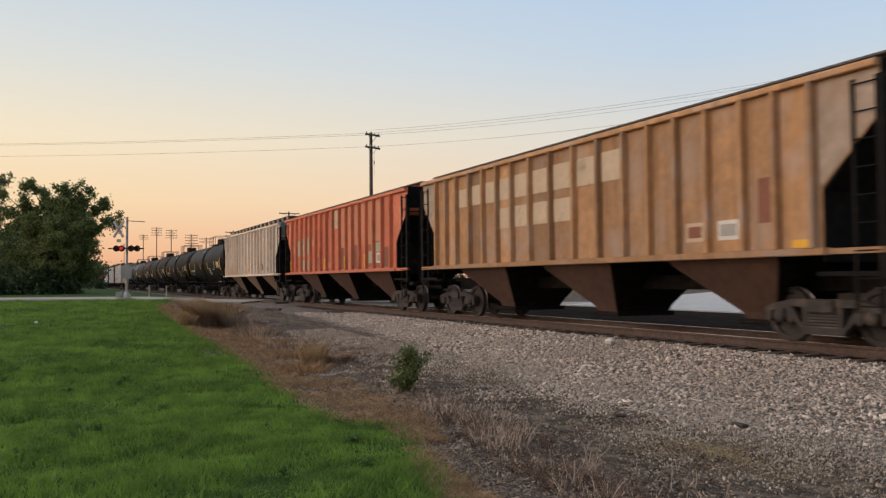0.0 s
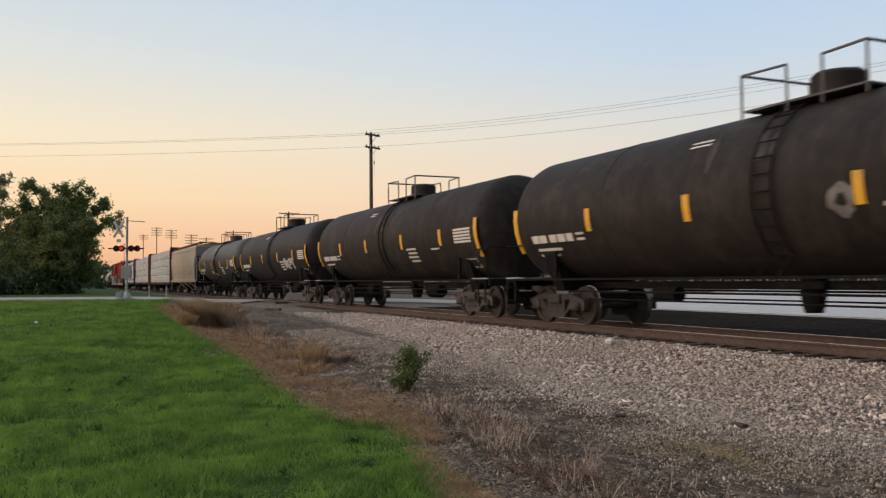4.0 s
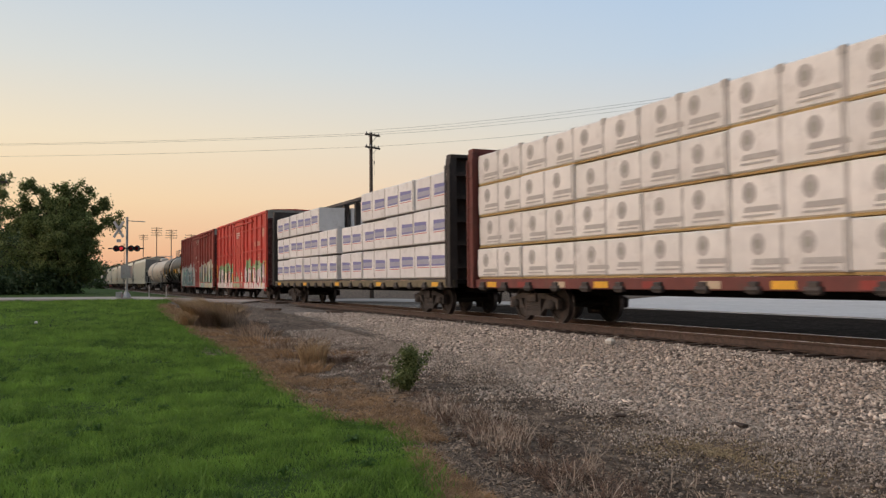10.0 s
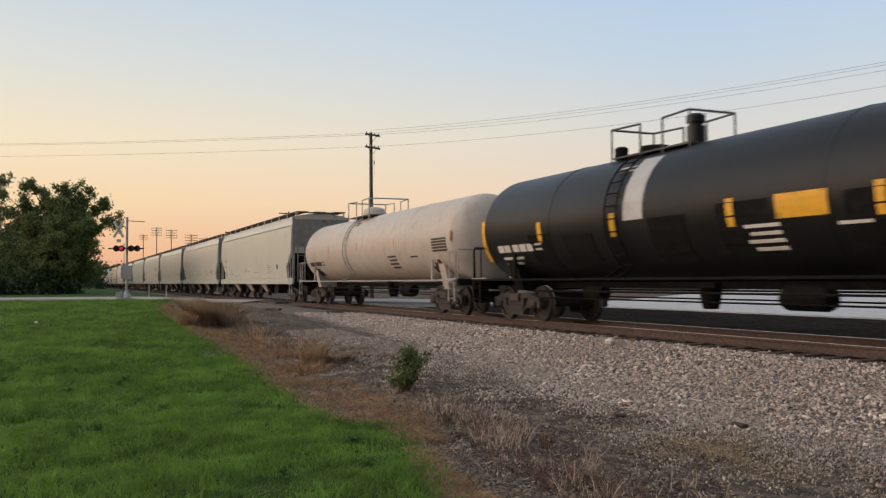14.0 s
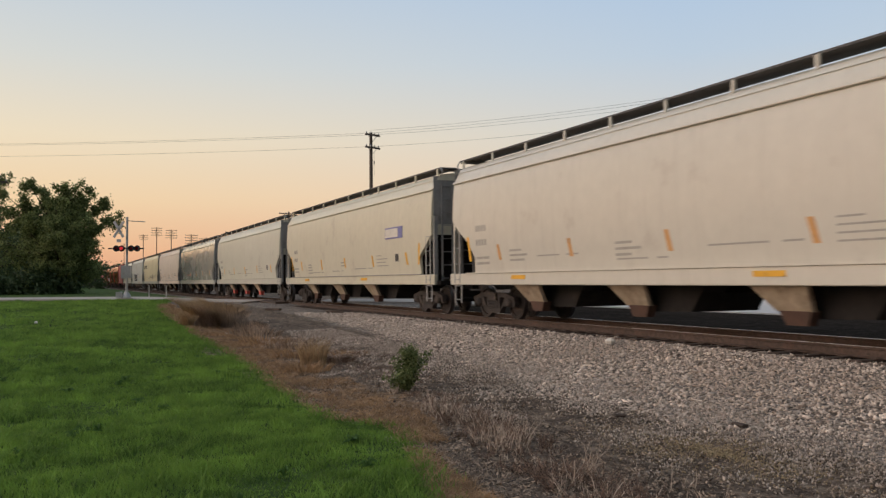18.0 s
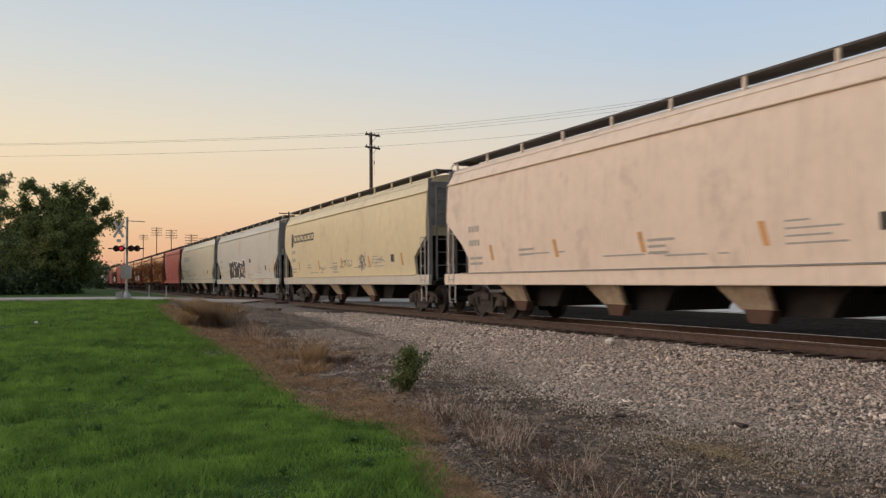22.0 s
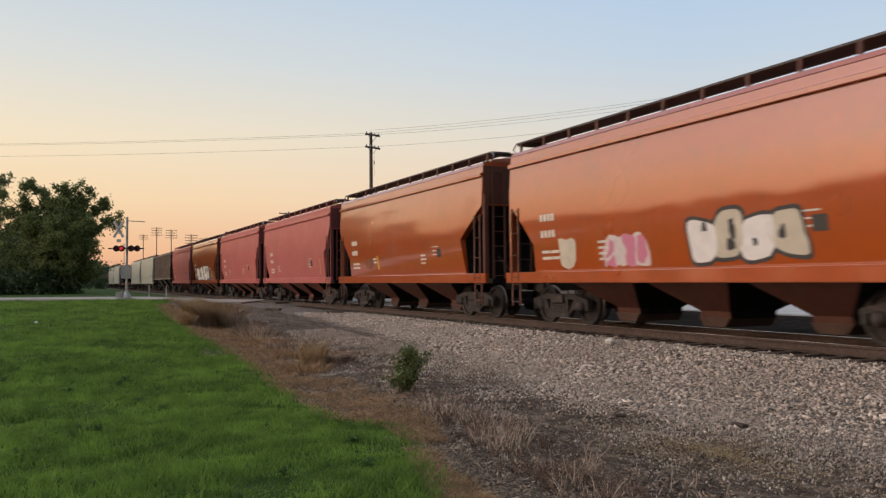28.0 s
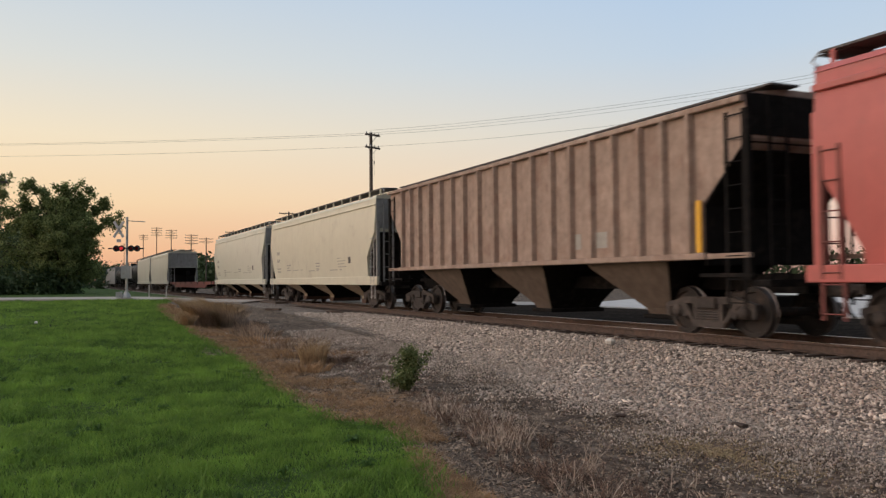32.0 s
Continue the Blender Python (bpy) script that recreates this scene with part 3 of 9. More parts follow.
RED_LAMP = glow("red_lamp", (0.8, 0.04, 0.05), 0.7)
RED_GLASS = surface("red_glass", (0.25, 0.01, 0.01), 0.2, 0, 0.05, 4)


def leaf_material(name, dark, light, trans=0.3, patch=None, patch_scale=0.7, worn=None):
    m = bpy.data.materials.new(name)
    m.use_nodes = True
    nt = m.node_tree
    b = nt.nodes["Principled BSDF"]
    geo = nt.nodes.new("ShaderNodeNewGeometry")
    ramp = nt.nodes.new("ShaderNodeValToRGB")
    e = ramp.color_ramp.elements
    e[0].color, e[1].color = (*dark, 1), (*light, 1)
    nt.links.new(geo.outputs["Random Per Island"], ramp.inputs[0])
    col = ramp.outputs[0]
    if patch:
        tc = nt.nodes.new("ShaderNodeTexCoord")
        for sc, amt, tone in ((patch_scale, 0.75, patch), (patch_scale * 1.7, 0.55, worn), (patch_scale * 4.3, 0.45, patch), (patch_scale * 5.1, 0.40, worn)):
            if not tone:
                continue
            nz = nt.nodes.new("ShaderNodeTexNoise")
            nz.inputs["Scale"].default_value, nz.inputs["Detail"].default_value = sc, 4
            mp = nt.nodes.new("ShaderNodeMapping")
            mp.inputs["Location"].default_value = (17.0, 5.0, 0) if tone is worn else (0, 0, 0)
            nt.links.new(tc.outputs["Object"], mp.inputs[0])
            nt.links.new(mp.outputs[0], nz.inputs["Vector"])
            mr = nt.nodes.new("ShaderNodeMapRange")
            mr.inputs["From Min"].default_value, mr.inputs["From Max"].default_value, mr.inputs["To Max"].default_value = 0.40, 0.66, amt
            nt.links.new(nz.outputs[0], mr.inputs["Value"])
            mix = nt.nodes.new("ShaderNodeMix"); mix.data_type = "RGBA"
            nt.links.new(mr.outputs[0], mix.inputs[0])
            nt.links.new(col, mix.inputs[6])
            mix.inputs[7].default_value = (*tone, 1)
            col = mix.outputs[2]
    nt.links.new(col, b.inputs["Base Color"])
    b.inputs["Roughness"].default_value = 0.65
    b.inputs["Specular IOR Level"].default_value = 0.25
    tr = nt.nodes.new("ShaderNodeBsdfTranslucent")
    nt.links.new(col, tr.inputs[0])
    mx = nt.nodes.new("ShaderNodeMixShader")
    mx.inputs[0].default_value = trans
    out = nt.nodes["Material Output"]
    nt.links.new(b.outputs[0], mx.inputs[1]); nt.links.new(tr.outputs[0], mx.inputs[2]); nt.links.new(mx.outputs[0], out.inputs[0])
    return m


LEAF = leaf_material("leaf", (0.07, 0.10, 0.036), (0.30, 0.345, 0.13), 0.5)
LEAF_WEED = leaf_material("weed_leaf", (0.055, 0.085, 0.028), (0.25, 0.285, 0.11))
GRASS = leaf_material("grass_blade", (0.033, 0.080, 0.015), (0.235, 0.385, 0.073), 0.45, patch=(0.33, 0.53, 0.088), patch_scale=0.55, worn=(0.046, 0.096, 0.025))
BROADLEAF = leaf_material("broad_leaf", (0.035, 0.085, 0.018), (0.10, 0.19, 0.05), 0.4)
DRY_GRASS = leaf_material("dry_grass", (0.19, 0.118, 0.062), (0.58, 0.42, 0.235), 0.25)
MATTED = leaf_material("matted_straw", (0.15, 0.085, 0.045), (0.62, 0.41, 0.225), 0.2, patch=(0.55, 0.345, 0.175), patch_scale=1.6, worn=(0.11, 0.068, 0.042))
DEAD_STALK = leaf_material("dead_stalk", (0.055, 0.034, 0.023), (0.52, 0.39, 0.28), 0.10)
LITTER = leaf_material("litter", (0.022, 0.014, 0.010), (0.42, 0.31, 0.215), 0.0)
DARK_TWIG = leaf_material("dark_twig", (0.045, 0.025, 0.017), (0.30, 0.20, 0.145), 0.0)
PALE_TWIG = leaf_material("pale_twig", (0.26, 0.195, 0.145), (0.66, 0.54, 0.43), 0.0)
PALE_GRAIN = leaf_material("pale_grain", (0.22, 0.16, 0.09), (0.52, 0.40, 0.23), 0.0)
STONE = leaf_material("ballast_stone", (0.075, 0.058, 0.046), (0.92, 0.775, 0.64), 0.0, patch=(0.42, 0.345, 0.28), patch_scale=0.4)
FAR_LEAF = leaf_material("far_leaf", (0.035, 0.06, 0.025), (0.075, 0.11, 0.045), 0.2)


def soil_material(name):
    """Lawn, dirt and ballast in one sheet: the zones follow the distance from the track, with ragged edges."""
    m = bpy.data.materials.new(name)
    m.use_nodes = True
    nt = m.node_tree
    L = nt.links.new
    b = nt.nodes["Principled BSDF"]
    tc = nt.nodes.new("ShaderNodeTexCoord")

    def noise_at(scale, detail=5):
        n = nt.nodes.new("ShaderNodeTexNoise")
        n.inputs["Scale"].default_value, n.inputs["Detail"].default_value = scale, detail
        L(tc.outputs["Object"], n.inputs["Vector"])
        return n.outputs[0]

    def ramp(fac, stops):
        r = nt.nodes.new("ShaderNodeValToRGB")
        e = r.color_ramp.elements
        while len(e) < len(stops):
            e.new(0.5)
        for el, (p, c) in zip(e, stops):
            el.position, el.color = p, (*c, 1)
        L(fac, r.inputs[0])
        return r.outputs[0]

    def mix(fac, a, c):
        x = nt.nodes.new("ShaderNodeMix"); x.data_type = "RGBA"
        L(fac, x.inputs[0]); L(a, x.inputs[6]); L(c, x.inputs[7])
        return x.outputs[2]

    zone = nt.nodes.new("ShaderNodeVertexColor"); zone.layer_name = "zone"
    sep = nt.nodes.new("ShaderNodeSeparateColor")
    L(zone.outputs[0], sep.inputs[0])

    def ragged(out, amount=0.5, scale=1.6):
        a = nt.nodes.new("ShaderNodeMath"); a.operation = "MULTIPLY_ADD"
        L(noise_at(scale, 6), a.inputs[0]); a.inputs[1].default_value = amount; L(out, a.inputs[2])
        r = nt.nodes.new("ShaderNodeMapRange")
        r.inputs["From Min"].default_value, r.inputs["From Max"].default_value = 0.5 + amount * 0.5 - 0.07, 0.5 + amount * 0.5 + 0.07
        L(a.outputs[0], r.inputs["Value"])
        return r.outputs[0]

    dirt = ramp(noise_at(1.1), [(0.38, (0.034, 0.023, 0.016)), (0.50, (0.086, 0.060, 0.042)), (0.61, (0.165, 0.122, 0.088)), (0.74, (0.32, 0.25, 0.18))])
    fine = ramp(noise_at(28, 3), [(0.38, (0.030, 0.023, 0.018)), (0.52, (0.135, 0.105, 0.082)), (0.72, (0.40, 0.325, 0.255))])
    clod = ramp(noise_at(5.2, 8), [(0.42, (0.020, 0.013, 0.010)), (0.51, (0.090, 0.062, 0.043)), (0.58, (0.22, 0.168, 0.125)), (0.70, (0.37, 0.295, 0.22))])
    part_way = nt.nodes.new("ShaderNodeValue"); part_way.outputs[0].default_value = 0.6
    dirt = mix(part_way.outputs[0], dirt, clod)
    half = nt.nodes.new("ShaderNodeValue"); half.outputs[0].default_value = 0.34
    dirt = mix(half.outputs[0], dirt, fine)
    straw = ramp(noise_at(9, 5), [(0.34, (0.055, 0.034, 0.021)), (0.5, (0.17, 0.10, 0.052)), (0.68, (0.36, 0.225, 0.12))])
    lawn = ramp(noise_at(1.4, 6), [(0.3, (0.020, 0.042, 0.009)), (0.5, (0.042, 0.080, 0.015)), (0.72, (0.085, 0.14, 0.026))])
    vor = nt.nodes.new("ShaderNodeTexVoronoi")
    vor.inputs["Scale"].default_value = 17
    L(tc.outputs["Object"], vor.inputs["Vector"])
    sepv = nt.nodes.new("ShaderNodeSeparateColor")
    L(vor.outputs["Color"], sepv.inputs[0])
    stone = ramp(sepv.outputs[0], [(0.0, (0.11, 0.09, 0.075)), (0.5, (0.25, 0.21, 0.178)), (1.0, (0.45, 0.39, 0.33))])
    gap = ramp(vor.outputs["Distance"], [(0.0, (0.0, 0.0, 0.0)), (0.55, (0.25, 0.25, 0.25)), (0.8, (1, 1, 1))])
    sg = nt.nodes.new("ShaderNodeSeparateColor"); L(gap, sg.inputs[0])
    dark = nt.nodes.new("ShaderNodeRGB"); dark.outputs[0].default_value = (0.07, 0.06, 0.052, 1)
    stone = mix(sg.outputs[0], stone, dark.outputs[0])
    col = mix(ragged(sep.outputs[1], 1.7, 1.8), dirt, straw)
    col = mix(ragged(sep.outputs[2], 0.55, 1.2), col, stone)
    col = mix(ragged(sep.outputs[0], 0.20, 3.0), col, lawn)
    L(col, b.inputs["Base Color"])
    b.inputs["Roughness"].default_value = 0.95
    b.inputs["Specular IOR Level"].default_value = 0.15
    bp = nt.nodes.new("ShaderNodeBump")
    bp.inputs["Strength"].default_value, bp.inputs["Distance"].default_value = 0.7, 0.03
    L(noise_at(26, 5), bp.inputs["Height"]); L(bp.outputs[0], b.inputs["Normal"])
    return m


SOIL = soil_material("soil")


# ---- ground ----
def smooth(a, b, v):
    t = min(1.0, max(0.0, (v - a) / (b - a)))
    return t * t * (3 - 2 * t)


ROAD_A, ROAD_DIR = Vector((48.6, -12.2, 0)), Vector((7.2, 14.4, 0)).normalized()
ROAD_N = Vector((ROAD_DIR.y, -ROAD_DIR.x, 0))
ROAD_HALF = 3.4


def road_place(x, y):
    """Along and across the crossing road."""
    d = Vector((x, y, 0)) - ROAD_A
    return d.dot(ROAD_DIR), d.dot(ROAD_N)


EDGE_X, EDGE_D = (0, 5.7, 6.3, 7.1, 8.2, 8.95, 9.25, 9.6, 10.6, 12.9, 16.7, 20.9, 24.3, 32, 37.5, 45, 60), (2.4, 2.65, 2.81, 2.99, 3.29, 3.42, 3.12, 2.92, 2.93, 3.11, 3.49, 3.64, 3.43, 3.61, 3.9, 5.1, 9.0)
# outer rim of the dead straw beside the lawn
STRAW_X, STRAW_D = (0, 6.3, 7.4, 9.4, 10.2, 12.0, 14.8, 17.1, 21.9, 25, 34), (2.5, 2.95, 3.3, 3.9, 4.5, 4.55, 4.3, 4.8, 5.5, 4.9, 4.6)


def lawn_edge(x):
    return float(np.interp(x, EDGE_X, EDGE_D))


def ground_z(x, y):
    d = -y
    base = 0.74 * smooth(12, 47, x) * (1 - 0.2 * smooth(4, 9, d)) + 0.05 * math.sin(x * 0.35 + y * 0.5) * (1 - smooth(30, 45, x))
    base -= 0.10 * smooth(2.5, 4.5, d) * (1 - smooth(6.0, 8.0, d)) * (1 - smooth(20, 40, x))
    bed = RAIL_Z - 0.215
    k = smooth(7.2, 10.7, d) * (1 - smooth(13.7, 16.5, d))
    far = 0.12
    if d > 13:
        base = far + (base - far) * 0.0
    z = base + (bed - base) * k
    al, ac = road_place(x, y)
    rz = RAIL_Z - 0.01 + 0.24 * smooth(3, 11, al) - 0.3 * smooth(4, 16, -al)
    kr = 1 - smooth(ROAD_HALF + 0.4, ROAD_HALF + 3.5, abs(ac))
    return z + (rz - 0.10 - z) * kr


def graded(lo, a, b, hi, step, grow):
    vals = list(np.arange(a, b + 1e-6, step))
    s = step
    while vals[-1] < hi:
        s *= grow
        vals.append(min(hi, vals[-1] + s))
    s = step
    while vals[0] > lo:
        s *= grow
        vals.insert(0, max(lo, vals[0] - s))
    return vals


def build_ground():
    xs = graded(-1800, -2.0, 34.0, 3500, 0.4, 1.13)
    ys = graded(-2500, -17.0, 7.0, 2500, 0.35, 1.16)
    s = Sheet()
    s.v = [(x, y, ground_z(x, y)) for x in xs for y in ys]
    ny = len(ys)
    s.f = [(i * ny + j, (i + 1) * ny + j, (i + 1) * ny + j + 1, i * ny + j + 1) for i in range(len(xs) - 1) for j in range(ny - 1)]
    ob = thing("ground", "mown green lawn, bare dirt and grey ballast beside the track", "ground", kind="structure", data=s, mat=SOIL, smooth=60)
    lay = ob.data.color_attributes.new("zone", "FLOAT_COLOR", "POINT")
    vals = []
    for x, y, z in s.v:
        d = -y
        lawn = 0.5 + (lawn_edge(x) - d) * 0.9
        if d > 15:
            lawn = 0.0 if d < 160 or x > 60 else 0.9
        if x > 54:
            lawn = max(lawn, 0.5 + (9.5 - d) * 0.5) if d < 15 else lawn
        straw = 0.5 + 0.8 * (float(np.interp(x, STRAW_X, STRAW_D)) - d) if x < 34 else 0.0
        stone = 0.5 + (d - 6.95 - 1.2 * smooth(14, 23, x)) * 0.42 if d < 13 else 0.5 + (18.5 - d) * 0.5
        vals += [min(1, max(0, lawn)), min(1, max(0, straw)), min(1, max(0, stone)), 1]
    lay.data.foreach_set("color", vals)
    return ob


build_ground()


def strip_along_road(name, label, material, half, z_up, a, b, thick=0.12, step=2.0):
    s = Sheet()
    n = int((b - a) / step) + 1
    loops = []
    for i in range(n):
        al = a + (b - a) * i / (n - 1)
        rz = RAIL_Z - 0.01 + 0.24 * smooth(3, 11, al) - 0.3 * smooth(4, 16, -al) + z_up
        p = ROAD_A + ROAD_DIR * al
        l, r = p - ROAD_N * half, p + ROAD_N * half
        loops.append([(l.x, l.y, rz), (l.x, l.y, rz - thick), (r.x, r.y, rz - thick), (r.x, r.y, rz)])
    s.loft(loops)
    return thing(name, label, "road", kind="structure", data=s, mat=material)


strip_along_road("road", "pale worn concrete road that crosses the track", M["concrete"], ROAD_HALF, 0.0, 1.9, 150)
strip_along_road("road", "pale worn concrete road that crosses the track", M["concrete"], ROAD_HALF, 0.0, -120, -1.9)
# planks of the level crossing between and beside the rails
deck = thing("level_crossing_deck", "dark timber crossing deck between the rails", "crossing deck", kind="structure")
for dy in (-1.25, -0.45, 0.45, 1.25):
    s = Sheet()
    c = ROAD_A.x + dy * ROAD_DIR.x / ROAD_DIR.y
    w = 0.33 if abs(dy) < 1 else 0.36
    s.box(c - 3.9, c + 3.9, TRACK_Y + dy - w, TRACK_Y + dy + w, RAIL_Z - 0.14, RAIL_Z - 0.012, 0.012)
    part("plank", s, M["tie_wood"], deck)


# ---- track ----
def rail_profile():
    h = 0.17
    return [(-0.075, 0), (0.075, 0), (0.075, 0.012), (0.012, 0.03), (0.010, h - 0.045), (0.036, h - 0.036), (0.036, h - 0.006), (0.030, h),
            (-0.030, h), (-0.036, h - 0.006), (-0.036, h - 0.036), (-0.010, h - 0.045), (-0.012, 0.03), (-0.075, 0.012)]


track = thing("railway_track", "rusty brown steel rails on dark wooden ties in grey ballast", "railway track", kind="structure")
for sy in (0.7535, -0.7535):
    s = Sheet().prism("x", [(p[0] + TRACK_Y + sy, p[1] + RAIL_Z - 0.172) for p in rail_profile()], -160, 900)
    part("rail", s, M["rail_steel"], track)
    part("rail_head", Sheet().box(-160, 900, TRACK_Y + sy - 0.027, TRACK_Y + sy + 0.027, RAIL_Z - 0.003, RAIL_Z + 0.002), M["rail_head"], track, "bright worn running surface")
TIE = Sheet().box(-0.115, 0.115, -1.28, 1.28, -0.17, 0.0, 0.015).mesh("tie", M["tie_wood"])
tie_rng = random.Random(4)
for i in range(150):
    t = part("tie", TIE, None, track, at=(-6 + i * 0.54, TRACK_Y + tie_rng.uniform(-0.04, 0.04), RAIL_Z - 0.172))
    t.rotation_euler[2] = tie_rng.uniform(-0.012, 0.012)
s = Sheet()
for i in range(420):
    x = 76 + i * 0.54
    s.box(x - 0.115, x + 0.115, TRACK_Y - 1.28, TRACK_Y + 1.28, RAIL_Z - 0.30, RAIL_Z - 0.172)
tagged(part("distant_ties", s, M["tie_wood"], track), kind="stuff")
PLATE = Sheet().box(-0.09, 0.09, -0.17, 0.17, 0, 0.014).mesh("tie_plate", M["rail_steel"])
for i in range(60):
    part("tie_plate", PLATE, None, track, at=(-0.6 + i * 0.54, TRACK_Y + 0.7535, RAIL_Z - 0.1715))

# ---- dark bed under the rails, dark strip and pale yard beyond the track ----
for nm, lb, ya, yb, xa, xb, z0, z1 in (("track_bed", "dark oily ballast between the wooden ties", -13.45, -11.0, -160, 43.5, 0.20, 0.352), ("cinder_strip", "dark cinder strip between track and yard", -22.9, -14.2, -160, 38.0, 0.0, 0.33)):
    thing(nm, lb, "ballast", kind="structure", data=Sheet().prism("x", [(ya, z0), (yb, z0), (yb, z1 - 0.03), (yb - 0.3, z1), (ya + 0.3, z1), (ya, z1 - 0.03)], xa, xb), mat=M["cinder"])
s = Sheet()
s.add([(-60, -170, 0.36), (150, -170, 0.36), (36, -23.0, 0.36), (-60, -23.0, 0.36), (-60, -170, 0.0), (150, -170, 0.0), (36, -23.0, 0.0), (-60, -23.0, 0.0)],
      [(0, 1, 2, 3), (7, 6, 5, 4), (3, 2, 6, 7), (2, 1, 5, 6), (1, 0, 4, 5), (0, 3, 7, 4)])
thing("concrete_yard", "pale concrete yard beyond the railway track", "yard", kind="structure", data=s, mat=M["yard_paving"])


# ---- railway car parts shared by all cars ----
WHEEL_R = 0.457


def truck_meshes():
    d = {}
    # cast side frame: arch over the springs, pedestals at both axles
    s = Sheet()
    top = [(-1.22, 0.50), (-1.20, 0.60), (-0.62, 0.73), (0.62, 0.73), (1.20, 0.60), (1.22, 0.50), (0.62, 0.60), (-0.62, 0.60)]
    s.prism("y", top, -0.07, 0.07)
    s.prism("y", [(-0.40, 0.16), (0.40, 0.16), (0.46, 0.28), (-0.46, 0.28)], -0.08, 0.08)
    for k in (-1, 1):
        s.prism("y", [(k * 0.36, 0.20), (k * 0.46, 0.26), (k * 0.82, 0.60), (k * 0.64, 0.62)][::k], -0.06, 0.06)
        s.prism("y", [(k * 1.10, 0.34), (k * 1.20, 0.36), (k * 1.20, 0.60), (k * 1.06, 0.62)][::k], -0.06, 0.06)
        s.prism("y", [(k * 0.62, 0.34), (k * 0.72, 0.34), (k * 0.74, 0.60), (k * 0.62, 0.62)][::k], -0.06, 0.06)
        s.box(k * 0.34 - 0.05, k * 0.34 + 0.05, -0.075, 0.075, 0.26, 0.62)
    d["side_frame"] = s.mesh("side_frame", M["truck_steel"])
    s = Sheet()
    loops = []
    for i in range(11):
        z, g = 0.27 + 0.024 * i, (0.0 if i % 2 else 0.018)
        loops.append([(-0.27 - g, -0.07 - g, z), (0.27 + g, -0.07 - g, z), (0.27 + g, 0.07 + g, z), (-0.27 - g, 0.07 + g, z)])
    s.loft(loops)
    d["spring_group"] = s.mesh("spring_pack", M["truck_steel"])
    d["bolster"] = Sheet().box(-0.24, 0.24, -1.12, 1.12, 0.50, 0.72, 0.03).box(-0.30, 0.30, -0.35, 0.35, 0.68, 0.82, 0.02).mesh("truck", M["truck_steel"])
    w = Sheet()
    r = WHEEL_R
    w.turn([(-0.07, 0.10), (-0.07, 0.14), (-0.03, 0.17), (-0.02, r - 0.10), (-0.065, r - 0.085), (-0.065, r), (0.055, r + 0.004), (0.065, r + 0.028), (0.075, r + 0.02), (0.075, r - 0.085), (0.03, r - 0.10), (0.02, 0.16), (0.07, 0.13), (0.07, 0.10)][::-1], "y", 28)
    me = w.mesh("wheel", M["wheel_steel"], 35)
    me.materials.append(M["tread_steel"])
    for p in me.polygons:      # polished tread
        if min(math.hypot(me.vertices[i].co.x, me.vertices[i].co.z) for i in p.vertices) > r - 0.01:
            p.material_index = 1
    d["wheel"] = me
    d["axle"] = Sheet().turn([(-1.0, 0.08), (1.0, 0.08)][::-1], "y", 10).mesh("axle", M["wheel_steel"], 35)
    d["bearing_cap"] = Sheet().turn([(-0.10, 0.125), (0.06, 0.125), (0.10, 0.095), (0.115, 0.06)][::-1], "y", 12).mesh("bearing_cap", M["truck_steel"], 35)
    return d


TRUCK = truck_meshes()


def add_truck(car, x):
    tr = part("truck", TRUCK["bolster"], None, car, "cast steel truck, brown with dust", at=(x, 0, 0))
    for k in (-1, 1):
        part("side_frame", TRUCK["side_frame"], None, tr, at=(0, k * 0.99, 0))
        part("spring_pack", TRUCK["spring_group"], None, tr, at=(0, k * 0.99, 0))
        for ax in (-0.89, 0.89):
            wh = part("wheel", TRUCK["wheel"], None, tr, at=(ax, k * 0.745, WHEEL_R))
            if k > 0:
                wh.rotation_euler[2] = math.pi
            cp = part("bearing_cap", TRUCK["bearing_cap"], None, tr, at=(ax, k * 1.0, WHEEL_R))
            if k < 0:
                cp.rotation_euler[2] = math.pi
    for ax in (-0.89, 0.89):
        part("axle", TRUCK["axle"], None, tr, at=(ax, 0, WHEEL_R))
    return tr


def coupler_mesh():
    s = Sheet()
    s.box(-0.75, 0.0, -0.09, 0.09, 0.78, 0.96, 0.02)
    s.box(-0.06, 0.20, -0.16, 0.05, 0.74, 1.02, 0.03)
    s.box(0.08, 0.22, 0.05, 0.15, 0.78, 0.98, 0.02)
    return s.mesh("coupler", M["truck_steel"])


COUPLER = coupler_mesh()
HOSE = Sheet().path([(0, 0.3, 0.85), (0.18, 0.3, 0.70), (0.30, 0.27, 0.45), (0.42, 0.24, 0.38)], 0.028, 6).mesh("air_hose", M["dark_frame"])


def add_running_gear(car, half, truck_x):
    for k in (-1, 1):
        add_truck(car, k * truck_x)
        c = part("coupler", COUPLER, None, car, at=(k * (half - 0.18), 0, 0))
        h = part("air_hose", HOSE, None, car, at=(k * (half - 0.45), 0, 0))
        if k < 0:
            c.rotation_euler[2] = h.rotation_euler[2] = math.pi


LADDERS = {}


